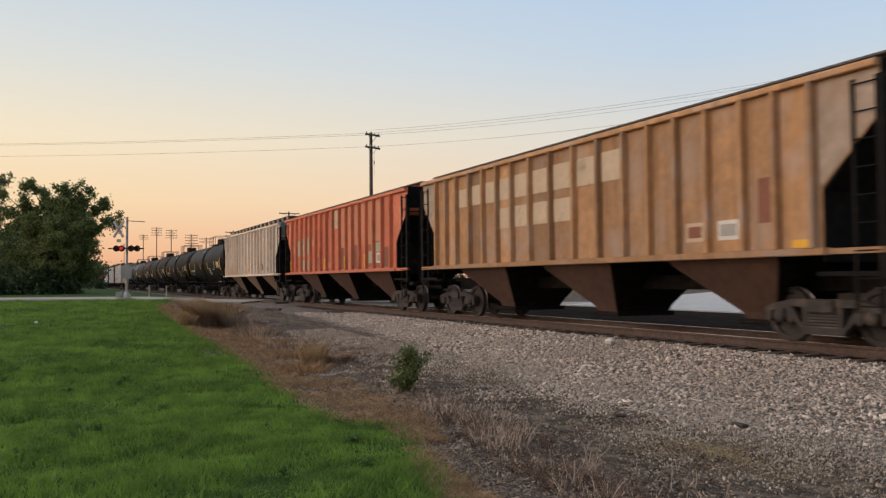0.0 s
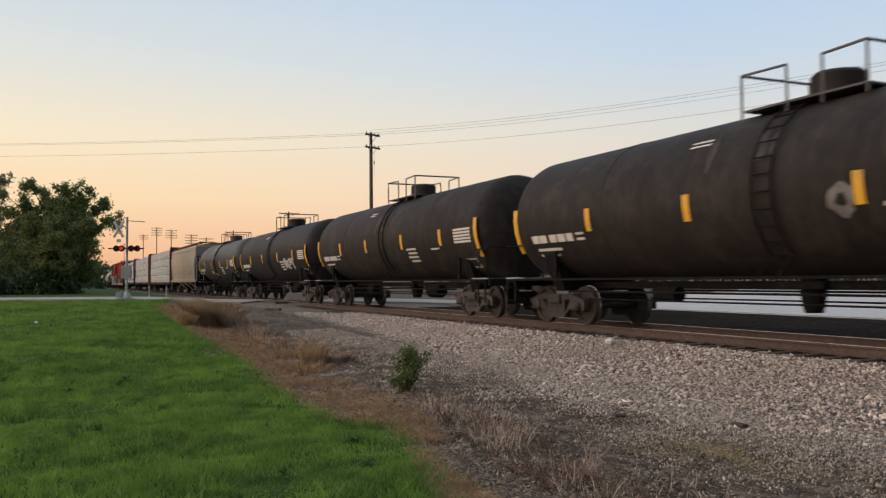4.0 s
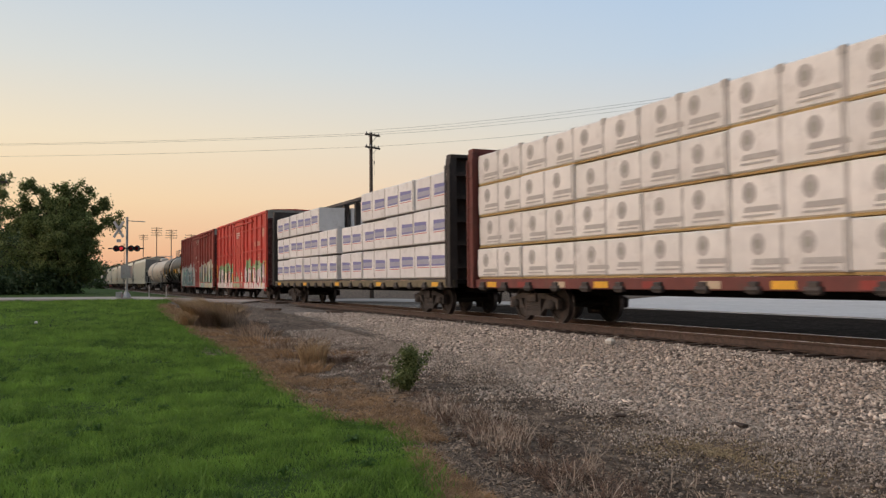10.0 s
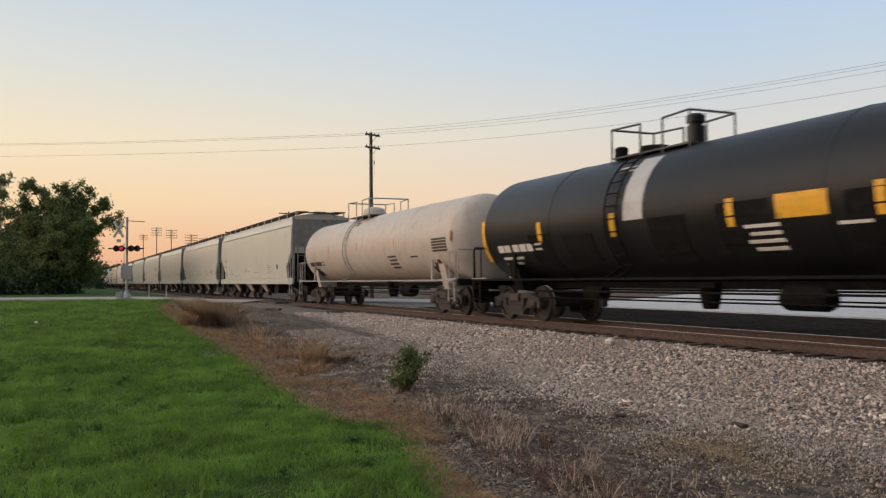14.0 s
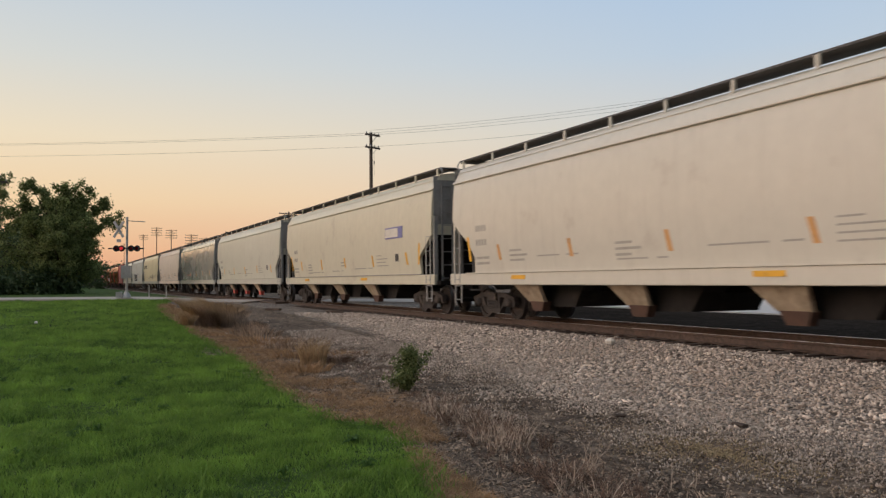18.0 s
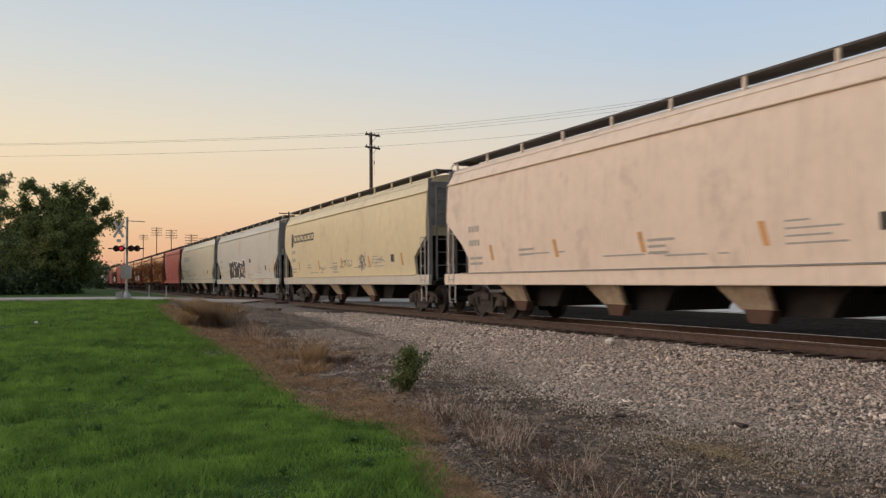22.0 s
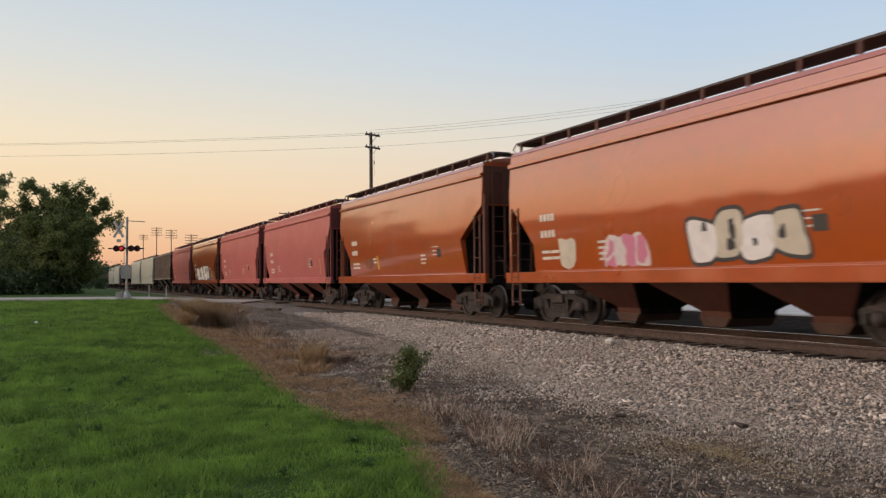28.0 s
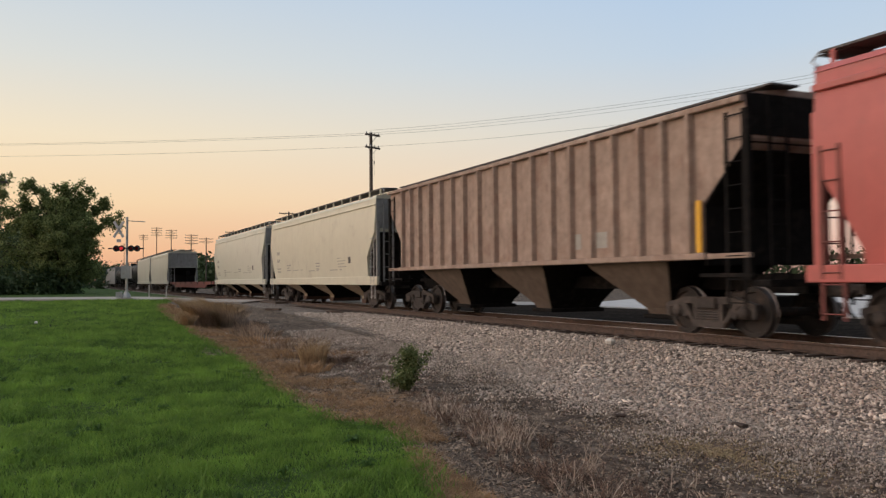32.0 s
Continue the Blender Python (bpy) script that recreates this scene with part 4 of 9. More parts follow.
def ladder(car, x, y, z0, z1, material, along="x", width=0.40, name="ladder", rungs=None):
    """A side ladder with two stiles and rungs; along: the way its width runs."""
    key = (along, round(z1 - z0, 2), width, material.name)
    if key not in LADDERS:
        s = Sheet()
        h = z1 - z0
        for k in (-1, 1):
            a = k * width / 2
            if along == "x":
                s.box(a - 0.03, a + 0.03, -0.012, 0.012, 0, h)
            else:
                s.box(-0.012, 0.012, a - 0.03, a + 0.03, 0, h)
        n = max(2, int(h / 0.38))
        for i in range(n):
            z = 0.10 + (h - 0.18) * i / (n - 1)
            p, q = ((-width / 2, 0.02, z), (width / 2, 0.02, z)) if along == "x" else ((0.02, -width / 2, z), (0.02, width / 2, z))
            s.rod(p, q, 0.013, 5)
        LADDERS[key] = s.mesh(name, material)
    return part(name, LADDERS[key], None, car, at=(x, y, z0))


class Skin:
    """How far out a car's side lies at each height; adding lifts it off the side."""
    def __init__(self, f, o=0.0):
        self.f, self.o = f, o

    def __call__(self, z):
        return self.f(z) + self.o

    def __add__(self, d):
        return Skin(self.f, self.o + d)

    def __sub__(self, d):
        return Skin(self.f, self.o - d)


def decal(name, car, pts, y, material, label="", t=0.006):
    """A thin painted shape that follows a car's side."""
    f = y if callable(y) else (lambda z: y)
    n = len(pts)
    vs = [(px, f(pz) - 0.02, pz) for px, pz in pts] + [(px, f(pz) + t, pz) for px, pz in pts]
    fs = [tuple(range(n)), tuple(range(n, 2 * n))[::-1]] + [(i, n + i, n + (i + 1) % n, (i + 1) % n) for i in range(n)]
    return part(name, Sheet().add(vs, fs), material, car, label)


def plate(name, car, x0, x1, z0, z1, y, material, label="", t=0.008, lean=0.0):
    """A thin painted or stuck-on panel on a car's side; lean shifts its top along x."""
    return decal(name, car, [(x0, z0), (x1, z0), (x1 + lean, z1), (x0 + lean, z1)], y, material, label, t)


def bars(car, x0, z_top, widths, y, material, h=0.10, gap=0.07, name="marking"):
    """Lines of unreadable lettering as plain bars, left-aligned as seen from the camera's side (x falls to the reader's right)."""
    z = z_top
    for row in widths:
        x = x0
        for w in row:
            if w > 0:
                decal(name, car, [(x - w, z - h), (x, z - h), (x, z), (x - w, z)], y, material, t=0.004)
            x -= abs(w) + 0.05
        z -= h + gap


# ---- covered hoppers with smooth curved sides ----
BRACKET = {}


def smooth_hopper(L, paint, label, bay="bay_tan", end="end_grey", n_bays=4, top=4.25, sill=(0.93, 1.25), cut=1.15, cut_z=2.55, bulge=0.08, bays_deep=0.42,
                  walk="grating", bracket=None, near=None, far=None, tuck=0.0, gate=None, sill_mat=None, band=0.05, bay_x=(0.30, -0.30, 0.24, 0.62), pitch=None, shoulder=0.0, chord=0.20, step=1.15, bay_shift=0.0, lip=None, group="covered hoppers"):
    car = thing("covered_hopper", label, "hopper car", group)
    half = L / 2 - 0.55            # to the end sill
    body_h = half - 0.25
    z0, z1 = sill
    yw = 1.55
    paint_m, bay_m = M[paint], M[bay]
    # body: stacked loops, ends slope in below cut_z
    near = near or [(cut_z + 0.15, 0), (cut_z - 0.65, cut), (z1 - 0.1, cut - 0.05)]
    far = far or [(cut_z + 0.05, 0), (1.5, cut - 0.25), (z1 - 0.1, cut - 0.2)]
    inset = lambda prof, z: float(np.interp(z, [p[0] for p in prof[::-1]], [p[1] for p in prof[::-1]]))
    zs = sorted({round(z1 - 0.10 + (top - z1 + 0.10) * i / 12, 3) for i in range(13)} | {p[0] for p in near + far})
    rows = []
    for z in zs:
        t = (z - z1 + 0.1) / (top - z1 + 0.1)
        y = yw - 0.05 + bulge * math.sin(math.pi * min(1.0, t)) - tuck * (1 - min(1.0, t / 0.7)) ** 1.5
        y -= shoulder * max(0.0, (z - top + 0.42) / 0.42) ** 2
        rows.append((z, body_h - inset(near, z), body_h - inset(far, z), y))
    s = Sheet()
    ring = lambda z, xn, xf, y: [(-xn, y, z), (-xn, -y, z), (xf, -y, z), (xf, y, z)]
    rows.append((top + 0.02, body_h, body_h, yw - 0.07 - shoulder))
    s.loft([[p for p in ring(*r)] for r in rows])
    cut_z = max(near[0][0], far[0][0]) - 0.2
    part("body", s, paint_m, car, smooth=25)
    # top band
    if band:
        for k in (-1, 1):
            part("top_chord", Sheet().box(-body_h, body_h, k * (yw - 0.03) - 0.05, k * (yw - 0.03) + 0.05 + 0.4 * (band - 0.05), top - chord - band, top - chord, 0.015), paint_m, car)
    # roof, gently arched
    yr = yw - shoulder
    prof = [(yr - 0.03, top), (yr - 0.10, top + 0.10), (yw - 0.42, top + 0.20), (0.5, top + 0.27), (-0.5, top + 0.27), (-yw + 0.42, top + 0.20), (-yr + 0.10, top + 0.10), (-yr + 0.03, top)]
    part("roof", Sheet().prism("x", prof, -body_h - 0.02, body_h + 0.02), paint_m, car, smooth=30)
    # end walls above the cut, in plain grey; painted frame round them
    for k in (-1, 1):
        e = Sheet()
        e.box(k * body_h - 0.008, k * body_h + 0.008, -yw + 0.06, yw - 0.06, cut_z + 0.25, top + 0.12)
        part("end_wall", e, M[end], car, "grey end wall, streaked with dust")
        # near-black sheet under the sloping end: the opening's shade put into colour
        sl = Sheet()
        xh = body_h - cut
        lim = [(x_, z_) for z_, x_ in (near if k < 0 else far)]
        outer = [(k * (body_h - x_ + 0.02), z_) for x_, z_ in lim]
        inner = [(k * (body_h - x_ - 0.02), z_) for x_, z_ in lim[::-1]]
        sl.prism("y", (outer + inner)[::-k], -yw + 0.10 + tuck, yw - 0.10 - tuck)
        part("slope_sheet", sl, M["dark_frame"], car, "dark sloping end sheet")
        # corner posts, end platform, ladders
        for ky in (-1, 1):
            part("corner_post", Sheet().box(k * body_h - 0.06 + k * 0.03, k * body_h + 0.06 + k * 0.03, ky * (yw - 0.10) - 0.06, ky * (yw - 0.10) + 0.06, z0, cut_z + 0.5), M[end] if k < 0 else paint_m, car)
            ladder(car, k * (body_h - 0.28), ky * (yw + 0.015), z0 + 0.05, cut_z - 0.05, M["galvanised"] if paint.startswith("potash") is False else M[bay], "x", 0.34)
            ladder(car, k * (body_h - 0.28), ky * (yw - 0.02), 0.42, z0 + 0.05, M["galvanised"] if paint.startswith("potash") is False else M[bay], "x", name="step")
        ladder(car, k * (body_h + 0.07), 1.05, z0 + 0.1, top - 0.1, M[end], "y", 0.36)
        part("end_platform", Sheet().box(k * half - 0.28, k * half + 0.02, -yw + 0.05, yw - 0.05, z0 - 0.02, z0 + 0.12, 0.02), M["dark_frame"], car)
        part("end_strut", Sheet().rod((k * (half - 0.1), 0.5, z0 + 0.1), (k * (xh + 0.15), 0.5, z1 + 0.5), 0.05).rod((k * (half - 0.1), -0.5, z0 + 0.1), (k * (xh + 0.15), -0.5, z1 + 0.5), 0.05), M["dark_frame"], car)
    part("brake_wheel", Sheet().turn([(-0.02, 0.25), (0.02, 0.25), (0.02, 0.21), (-0.02, 0.21)], "x", 14, (-half + 0.02, -0.55, 2.1)).box(-half - 0.0, -half + 0.04, -0.8, -0.3, 2.08, 2.12).box(-half, -half + 0.04, -0.57, -0.53, 1.85, 2.35), M["dark_frame"], car)
    # side sills
    for k in (-1, 1):
        part("side_sill", Sheet().box(-half + 0.05, half - 0.05, k * (yw - 0.03) - 0.05, k * (yw - 0.03) + 0.05, z0, z1, 0.015), M[sill_mat] if sill_mat else paint_m, car)
        if bay_shift:
            # grey on some cars: the shadow line above the sill drawn in colour
            part("sill_lip", Sheet().box(-body_h + 0.9, body_h - 0.9, k * (yw - 0.03) - 0.05, k * (yw - 0.03) + 0.075, z1, z1 + 0.025), M[lip] if lip else paint_m, car)
    part("center_sill", Sheet().box(-half, half, -0.25, 0.25, 0.80, 1.08), M["dark_frame"], car)
    part("floor_sheet", Sheet().box(-body_h + cut, body_h - cut, -yw + 0.12, yw - 0.12, z1 - 0.16, z1 - 0.08), M["dark_frame"], car)
    # discharge bays: funnels that narrow towards the outlet, the face turned from the light coloured dark as shade
    bw = pitch or 2 * (body_h - cut - 0.4) / n_bays
    span = bw * n_bays
    w1, lo, hi, yb = bay_x
    zb = bays_deep
    tiers = ((zb - 0.04, -w1, w1, yb), (zb + 0.10, -w1, w1, yb + 0.04), (z0 + 0.04, bw * lo, bw * hi, yw - 0.12), (z1 - 0.1, bw * lo, bw * hi, yw - 0.12))
    if bay_shift:
        # steep outlet chutes in front of deep slopes, their shade put into the colour
        tiers = ((zb + 0.10, bay_shift + 0.06, bay_shift + 2.2 * w1, 1.18), (z0 + 0.04, bay_shift - 0.03, bay_shift + bw * hi, yw - 0.12), (z1 - 0.1, bay_shift - 0.03, bay_shift + bw * hi, yw - 0.12))
    if bay_shift:
        me, back = (Sheet().loft([[(xa, k * yy, zz), (xa, k * (yy - 0.10), zz), (xb, k * (yy - 0.10), zz), (xb, k * yy, zz)][::k] for zz, xa, xb, yy in tiers]).mesh("discharge_bay", bay_m) for k in (1, -1))
    else:
        me = Sheet().loft([[(xa, yy, zz), (xa, -yy, zz), (xb, -yy, zz), (xb, yy, zz)] for zz, xa, xb, yy in tiers]).mesh("discharge_bay", bay_m)
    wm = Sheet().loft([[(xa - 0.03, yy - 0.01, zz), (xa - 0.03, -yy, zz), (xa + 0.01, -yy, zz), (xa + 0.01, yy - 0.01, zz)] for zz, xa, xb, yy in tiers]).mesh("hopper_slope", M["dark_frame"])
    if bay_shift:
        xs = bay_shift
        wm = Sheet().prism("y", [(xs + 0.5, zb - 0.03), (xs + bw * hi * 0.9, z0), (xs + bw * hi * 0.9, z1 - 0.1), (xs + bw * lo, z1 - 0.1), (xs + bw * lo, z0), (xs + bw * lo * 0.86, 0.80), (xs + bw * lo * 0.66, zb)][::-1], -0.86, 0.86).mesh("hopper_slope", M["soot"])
        gm = Sheet().prism("y", [(xs + 0.16, zb - 0.13), (xs + 1.6 * w1, zb - 0.13), (xs + 2.1 * w1, zb + 0.12), (xs + 0.07, zb + 0.12)], 0.98, 1.185).mesh("outlet_gate", M[gate] if gate else M["bay_brown"])
    else:
        gm = Sheet().prism("y", [(-w1 * 0.7, zb - 0.20), (w1 * 0.7, zb - 0.20), (w1 + 0.03, zb - 0.02), (-w1 - 0.03, zb - 0.02)], -yb - 0.05, yb + 0.05).mesh("outlet_gate", M[gate] if gate else M["bay_brown"])
    for i in range(n_bays):
        x = -span / 2 + bw * (i + 0.5)
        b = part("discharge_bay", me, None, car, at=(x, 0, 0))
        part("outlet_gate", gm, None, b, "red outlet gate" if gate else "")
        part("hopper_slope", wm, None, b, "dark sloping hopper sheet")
        if bay_shift:
            part("far_chute", back, None, b)
    # roof walkways on brackets, hatch trough
    for k in (-1, 1):
        wy = k * 0.98
        part("running_board", Sheet().box(-body_h - 0.1, body_h + 0.1, wy - 0.30, wy + 0.30, top + 0.36, top + 0.40), M[walk], car, "dark steel roof walkway")
        nb = int(2 * body_h / step)
        key = (k, top, bracket or paint, shoulder)
        if key not in BRACKET:
            BRACKET[key] = Sheet().prism("x", [(wy + k * 0.26, top + 0.09), (wy + k * 0.32, top + 0.09), (wy + k * 0.31, top + 0.37), (wy + k * 0.27, top + 0.37)][::k], -0.035, 0.035).mesh("walkway_bracket", M[bracket] if bracket else paint_m)
        if k > 0:
            for i in range(nb + 1):
                part("walkway_bracket", BRACKET[key], None, car, at=(-body_h + 0.15 + (2 * body_h - 0.3) * i / nb, 0, 0))
        else:
            for i in range(0, nb + 1, 4):
                part("walkway_bracket", BRACKET[key], None, car, at=(-body_h + 0.15 + (2 * body_h - 0.3) * i / nb, 0, 0))
        for kk in (-1, 1):
            part("walkway_end", Sheet().path([(kk * (body_h + 0.1), wy + 0.3, top + 0.38), (kk * (body_h + 0.25), wy + 0.3, top + 0.25), (kk * (body_h + 0.05), wy + 0.3, top + 0.1)], 0.02, 5), M["galvanised"], car)
    for k in (-1, 1):
        part("end_walkway", Sheet().box(k * (body_h - 0.1) - 0.3, k * (body_h - 0.1) + 0.3, -1.2, 1.2, top + 0.34, top + 0.36), M[walk], car)
    nh = 3 if n_bays < 4 else 4
    for i in range(nh):
        x = -body_h + (2 * body_h) * (i + 0.5) / nh
        ln = body_h / nh - 0.15
        part("hatch_cover", Sheet().box(x - ln, x + ln, -0.32, 0.32, top + 0.26, top + 0.42, 0.05), paint_m, car)
    add_running_gear(car, L / 2, L / 2 - 2.35)
    zt, yt = [r[0] for r in rows], [r[3] for r in rows]
    return car, half, body_h, Skin(lambda z: float(np.interp(z, zt, yt)))


# ---- covered hoppers with ribbed sides ----
# distances of the ribs from the middle of a side; they stand closer towards the ends
RIB_AT = (0.5, 1.47, 2.39, 3.2, 4.02, 4.86, 5.73, 6.46, 7.2)
RIB_ODD = (0.0, 0.945, 1.83, 2.64, 3.52, 4.33, 5.17, 6.08, 6.95)


def ribbed_hopper(L, paint, label, bay="bay_brown", end="dark_frame", top=4.20, z_side=1.52, walk_posts=False, ribs=RIB_AT, end_paint=None):
    car = thing("covered_hopper", label, "hopper car", "covered hoppers")
    half = L / 2 - 0.55
    bh = half - 0.15
    yw = 1.50
    cut, cut_z = 1.05, 3.4
    pm, bm_ = M[paint], M[bay]
    s = Sheet()
    poly = [(-bh + cut, z_side), (bh - cut, z_side), (bh - cut, 2.35), (bh - 0.06, cut_z), (bh, cut_z + 0.1), (bh, top), (-bh, top), (-bh, cut_z + 0.1), (-bh + 0.06, cut_z), (-bh + cut, 2.45)]
    # hull with sloping ends
    s.prism("y", poly, -yw, yw)
    part("body", s, pm, car)
    RIB = Sheet().prism("z", [(-0.075, 0), (0.075, 0), (0.045, 0.13), (-0.045, 0.13)], 0, top - z_side - 0.08).mesh("side_rib", pm)
    x_a = bh - cut - 0.06
    rib_x = sorted({x for v in ribs for x in (-v, v)}, reverse=True)
    panels = {}
    for xa, xb in zip(rib_x[1:], rib_x[:-1]):
        w = round(xb - xa, 2)
        if w not in panels:
            panels[w] = Sheet().box(-w / 2 + 0.06, w / 2 - 0.06, -0.01, 0.006, z_side + 0.03, top - 0.09).mesh("side_panel", pm)
        part("side_panel", panels[w], None, car, at=((xa + xb) / 2, yw, 0))
    if end_paint:
        for k in (-1, 1):
            e = [(k * (rib_x[0] + 0.09), 2.45), (k * (bh - 0.08), cut_z + 0.03), (k * (bh - 0.02), top - 0.1), (k * (rib_x[0] + 0.09), top - 0.1)]
            part("end_panel", Sheet().prism("y", e[::k], yw - 0.01, yw + 0.007), M[end_paint], car, "worn grey-tan end panel")
    for k in (-1, 1):
        for x in rib_x:
            r = part("side_rib", RIB, None, car, at=(x, k * yw, z_side + 0.02))
            if k < 0:
                r.rotation_euler[2] = math.pi
        part("side_sill", Sheet().box(-bh + cut - 0.1, bh - cut + 0.1, k * yw - 0.06, k * yw + 0.11, z_side - 0.10, z_side + 0.02, 0.015), pm, car)
        part("top_chord", Sheet().box(-bh, bh, k * yw - 0.04, k * yw + 0.11, top - 0.08, top + 0.03, 0.015), pm, car)
    prof = [(yw, top), (yw - 0.3, top + 0.12), (0.55, top + 0.2), (-0.55, top + 0.2), (-yw + 0.3, top + 0.12), (-yw, top)]
    part("roof", Sheet().prism("x", prof, -bh, bh), pm, car)
    zp = 1.05
    for k in (-1, 1):
        # end slope coloured near-black for the shade inside the open end
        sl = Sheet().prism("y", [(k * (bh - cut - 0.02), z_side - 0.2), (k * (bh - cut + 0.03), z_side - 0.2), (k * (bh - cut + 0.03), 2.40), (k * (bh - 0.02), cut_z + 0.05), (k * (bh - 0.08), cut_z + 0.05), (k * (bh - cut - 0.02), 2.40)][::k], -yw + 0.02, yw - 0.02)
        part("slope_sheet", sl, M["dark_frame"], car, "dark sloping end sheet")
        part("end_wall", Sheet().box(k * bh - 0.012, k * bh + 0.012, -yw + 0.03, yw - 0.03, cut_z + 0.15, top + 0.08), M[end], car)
        part("end_platform", Sheet().box(k * half - 0.35, k * half + 0.02, -yw, yw, zp - 0.12, zp, 0.02), M["dark_frame"], car)
        part("center_sill_end", Sheet().box(min(k * half, k * (bh - cut - 0.5)), max(k * half, k * (bh - cut - 0.5)), -0.3, 0.3, 0.80, 1.15), M["dark_frame"], car)
        for ky in (-1, 1):
            part("corner_post", Sheet().box(k * (half - 0.10) - 0.05, k * (half - 0.10) + 0.05, ky * yw - 0.05, ky * yw + 0.05, zp, top - 0.2), M["dark_frame"], car)
            part("end_rail", Sheet().box(min(k * (bh - cut), k * (half - 0.05)), max(k * (bh - cut), k * (half - 0.05)), ky * yw - 0.03, ky * yw + 0.05, z_side - 0.09, z_side), pm, car)
            part("sill_rail", Sheet().box(min(k * (bh - cut - 0.1), k * half), max(k * (bh - cut - 0.1), k * half), ky * yw - 0.04, ky * yw + 0.04, zp + 0.05, zp + 0.12), M["dark_frame"], car)
            ladder(car, k * (half - 0.38), ky * (yw + 0.03), zp - 0.5, top - 0.2, M["dark_frame"], "x", 0.42)
        ladder(car, k * (half + 0.01), 0.9, zp, top, M["dark_frame"], "y")
    # three wide bays with sloping ends
    bw, n = 4.7, 3
    tiers = ((0.34, -0.72, 0.0, 0.72), (0.47, -0.76, 0.06, 0.78), (z_side - 0.20, -1.36, 1.3, yw - 0.16), (z_side, -1.42, 1.4, yw - 0.05))
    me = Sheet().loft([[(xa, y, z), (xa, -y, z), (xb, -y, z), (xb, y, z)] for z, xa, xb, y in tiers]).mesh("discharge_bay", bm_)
    # near-black sheet over each bay's turned-away face: shade given as colour
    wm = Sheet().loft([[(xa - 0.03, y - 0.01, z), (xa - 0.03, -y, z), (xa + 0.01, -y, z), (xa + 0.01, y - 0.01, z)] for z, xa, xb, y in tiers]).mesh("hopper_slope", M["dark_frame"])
    part("floor_sheet", Sheet().box(-bh + cut + 0.3, bh - cut - 0.3, -yw + 0.12, yw - 0.12, z_side - 0.06, z_side - 0.02), M["dark_frame"], car)
    gm = Sheet().box(-0.85, 0.12, -0.8, 0.8, 0.24, 0.34, 0.02).mesh("outlet_gate", M["dark_frame"])
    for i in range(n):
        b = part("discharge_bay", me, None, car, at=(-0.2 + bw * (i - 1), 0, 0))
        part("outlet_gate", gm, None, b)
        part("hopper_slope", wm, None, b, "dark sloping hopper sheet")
    part("center_sill", Sheet().box(-bh + cut, bh - cut, -0.25, 0.25, 0.85, 1.15), M["dark_frame"], car)
    for k in (-1, 1):
        wy = k * 0.75
        part("running_board", Sheet().box(-bh - 0.2, bh + 0.2, wy - 0.32, wy + 0.32, top + (0.36 if walk_posts else 0.21), top + (0.40 if walk_posts else 0.245)), M["grating"], car, "dark steel roof walkway")
        if walk_posts:
            s = Sheet()
            for i in range(16):
                x = -bh + 0.2 + (2 * bh - 0.4) * i / 15
                part("walkway_bracket", Sheet().box(x - 0.045, x + 0.045, min(wy + k * 0.25, wy + k * 0.34), max(wy + k * 0.25, wy + k * 0.34), top + 0.1, top + 0.38), pm, car)
    part("hatch_trough", Sheet().box(-bh + 0.6, bh - 0.6, -0.34, 0.34, top + 0.15, top + 0.30, 0.06), M["dark_frame"], car)
    add_running_gear(car, L / 2, L / 2 - 2.2)
    return car, half, bh - cut, yw


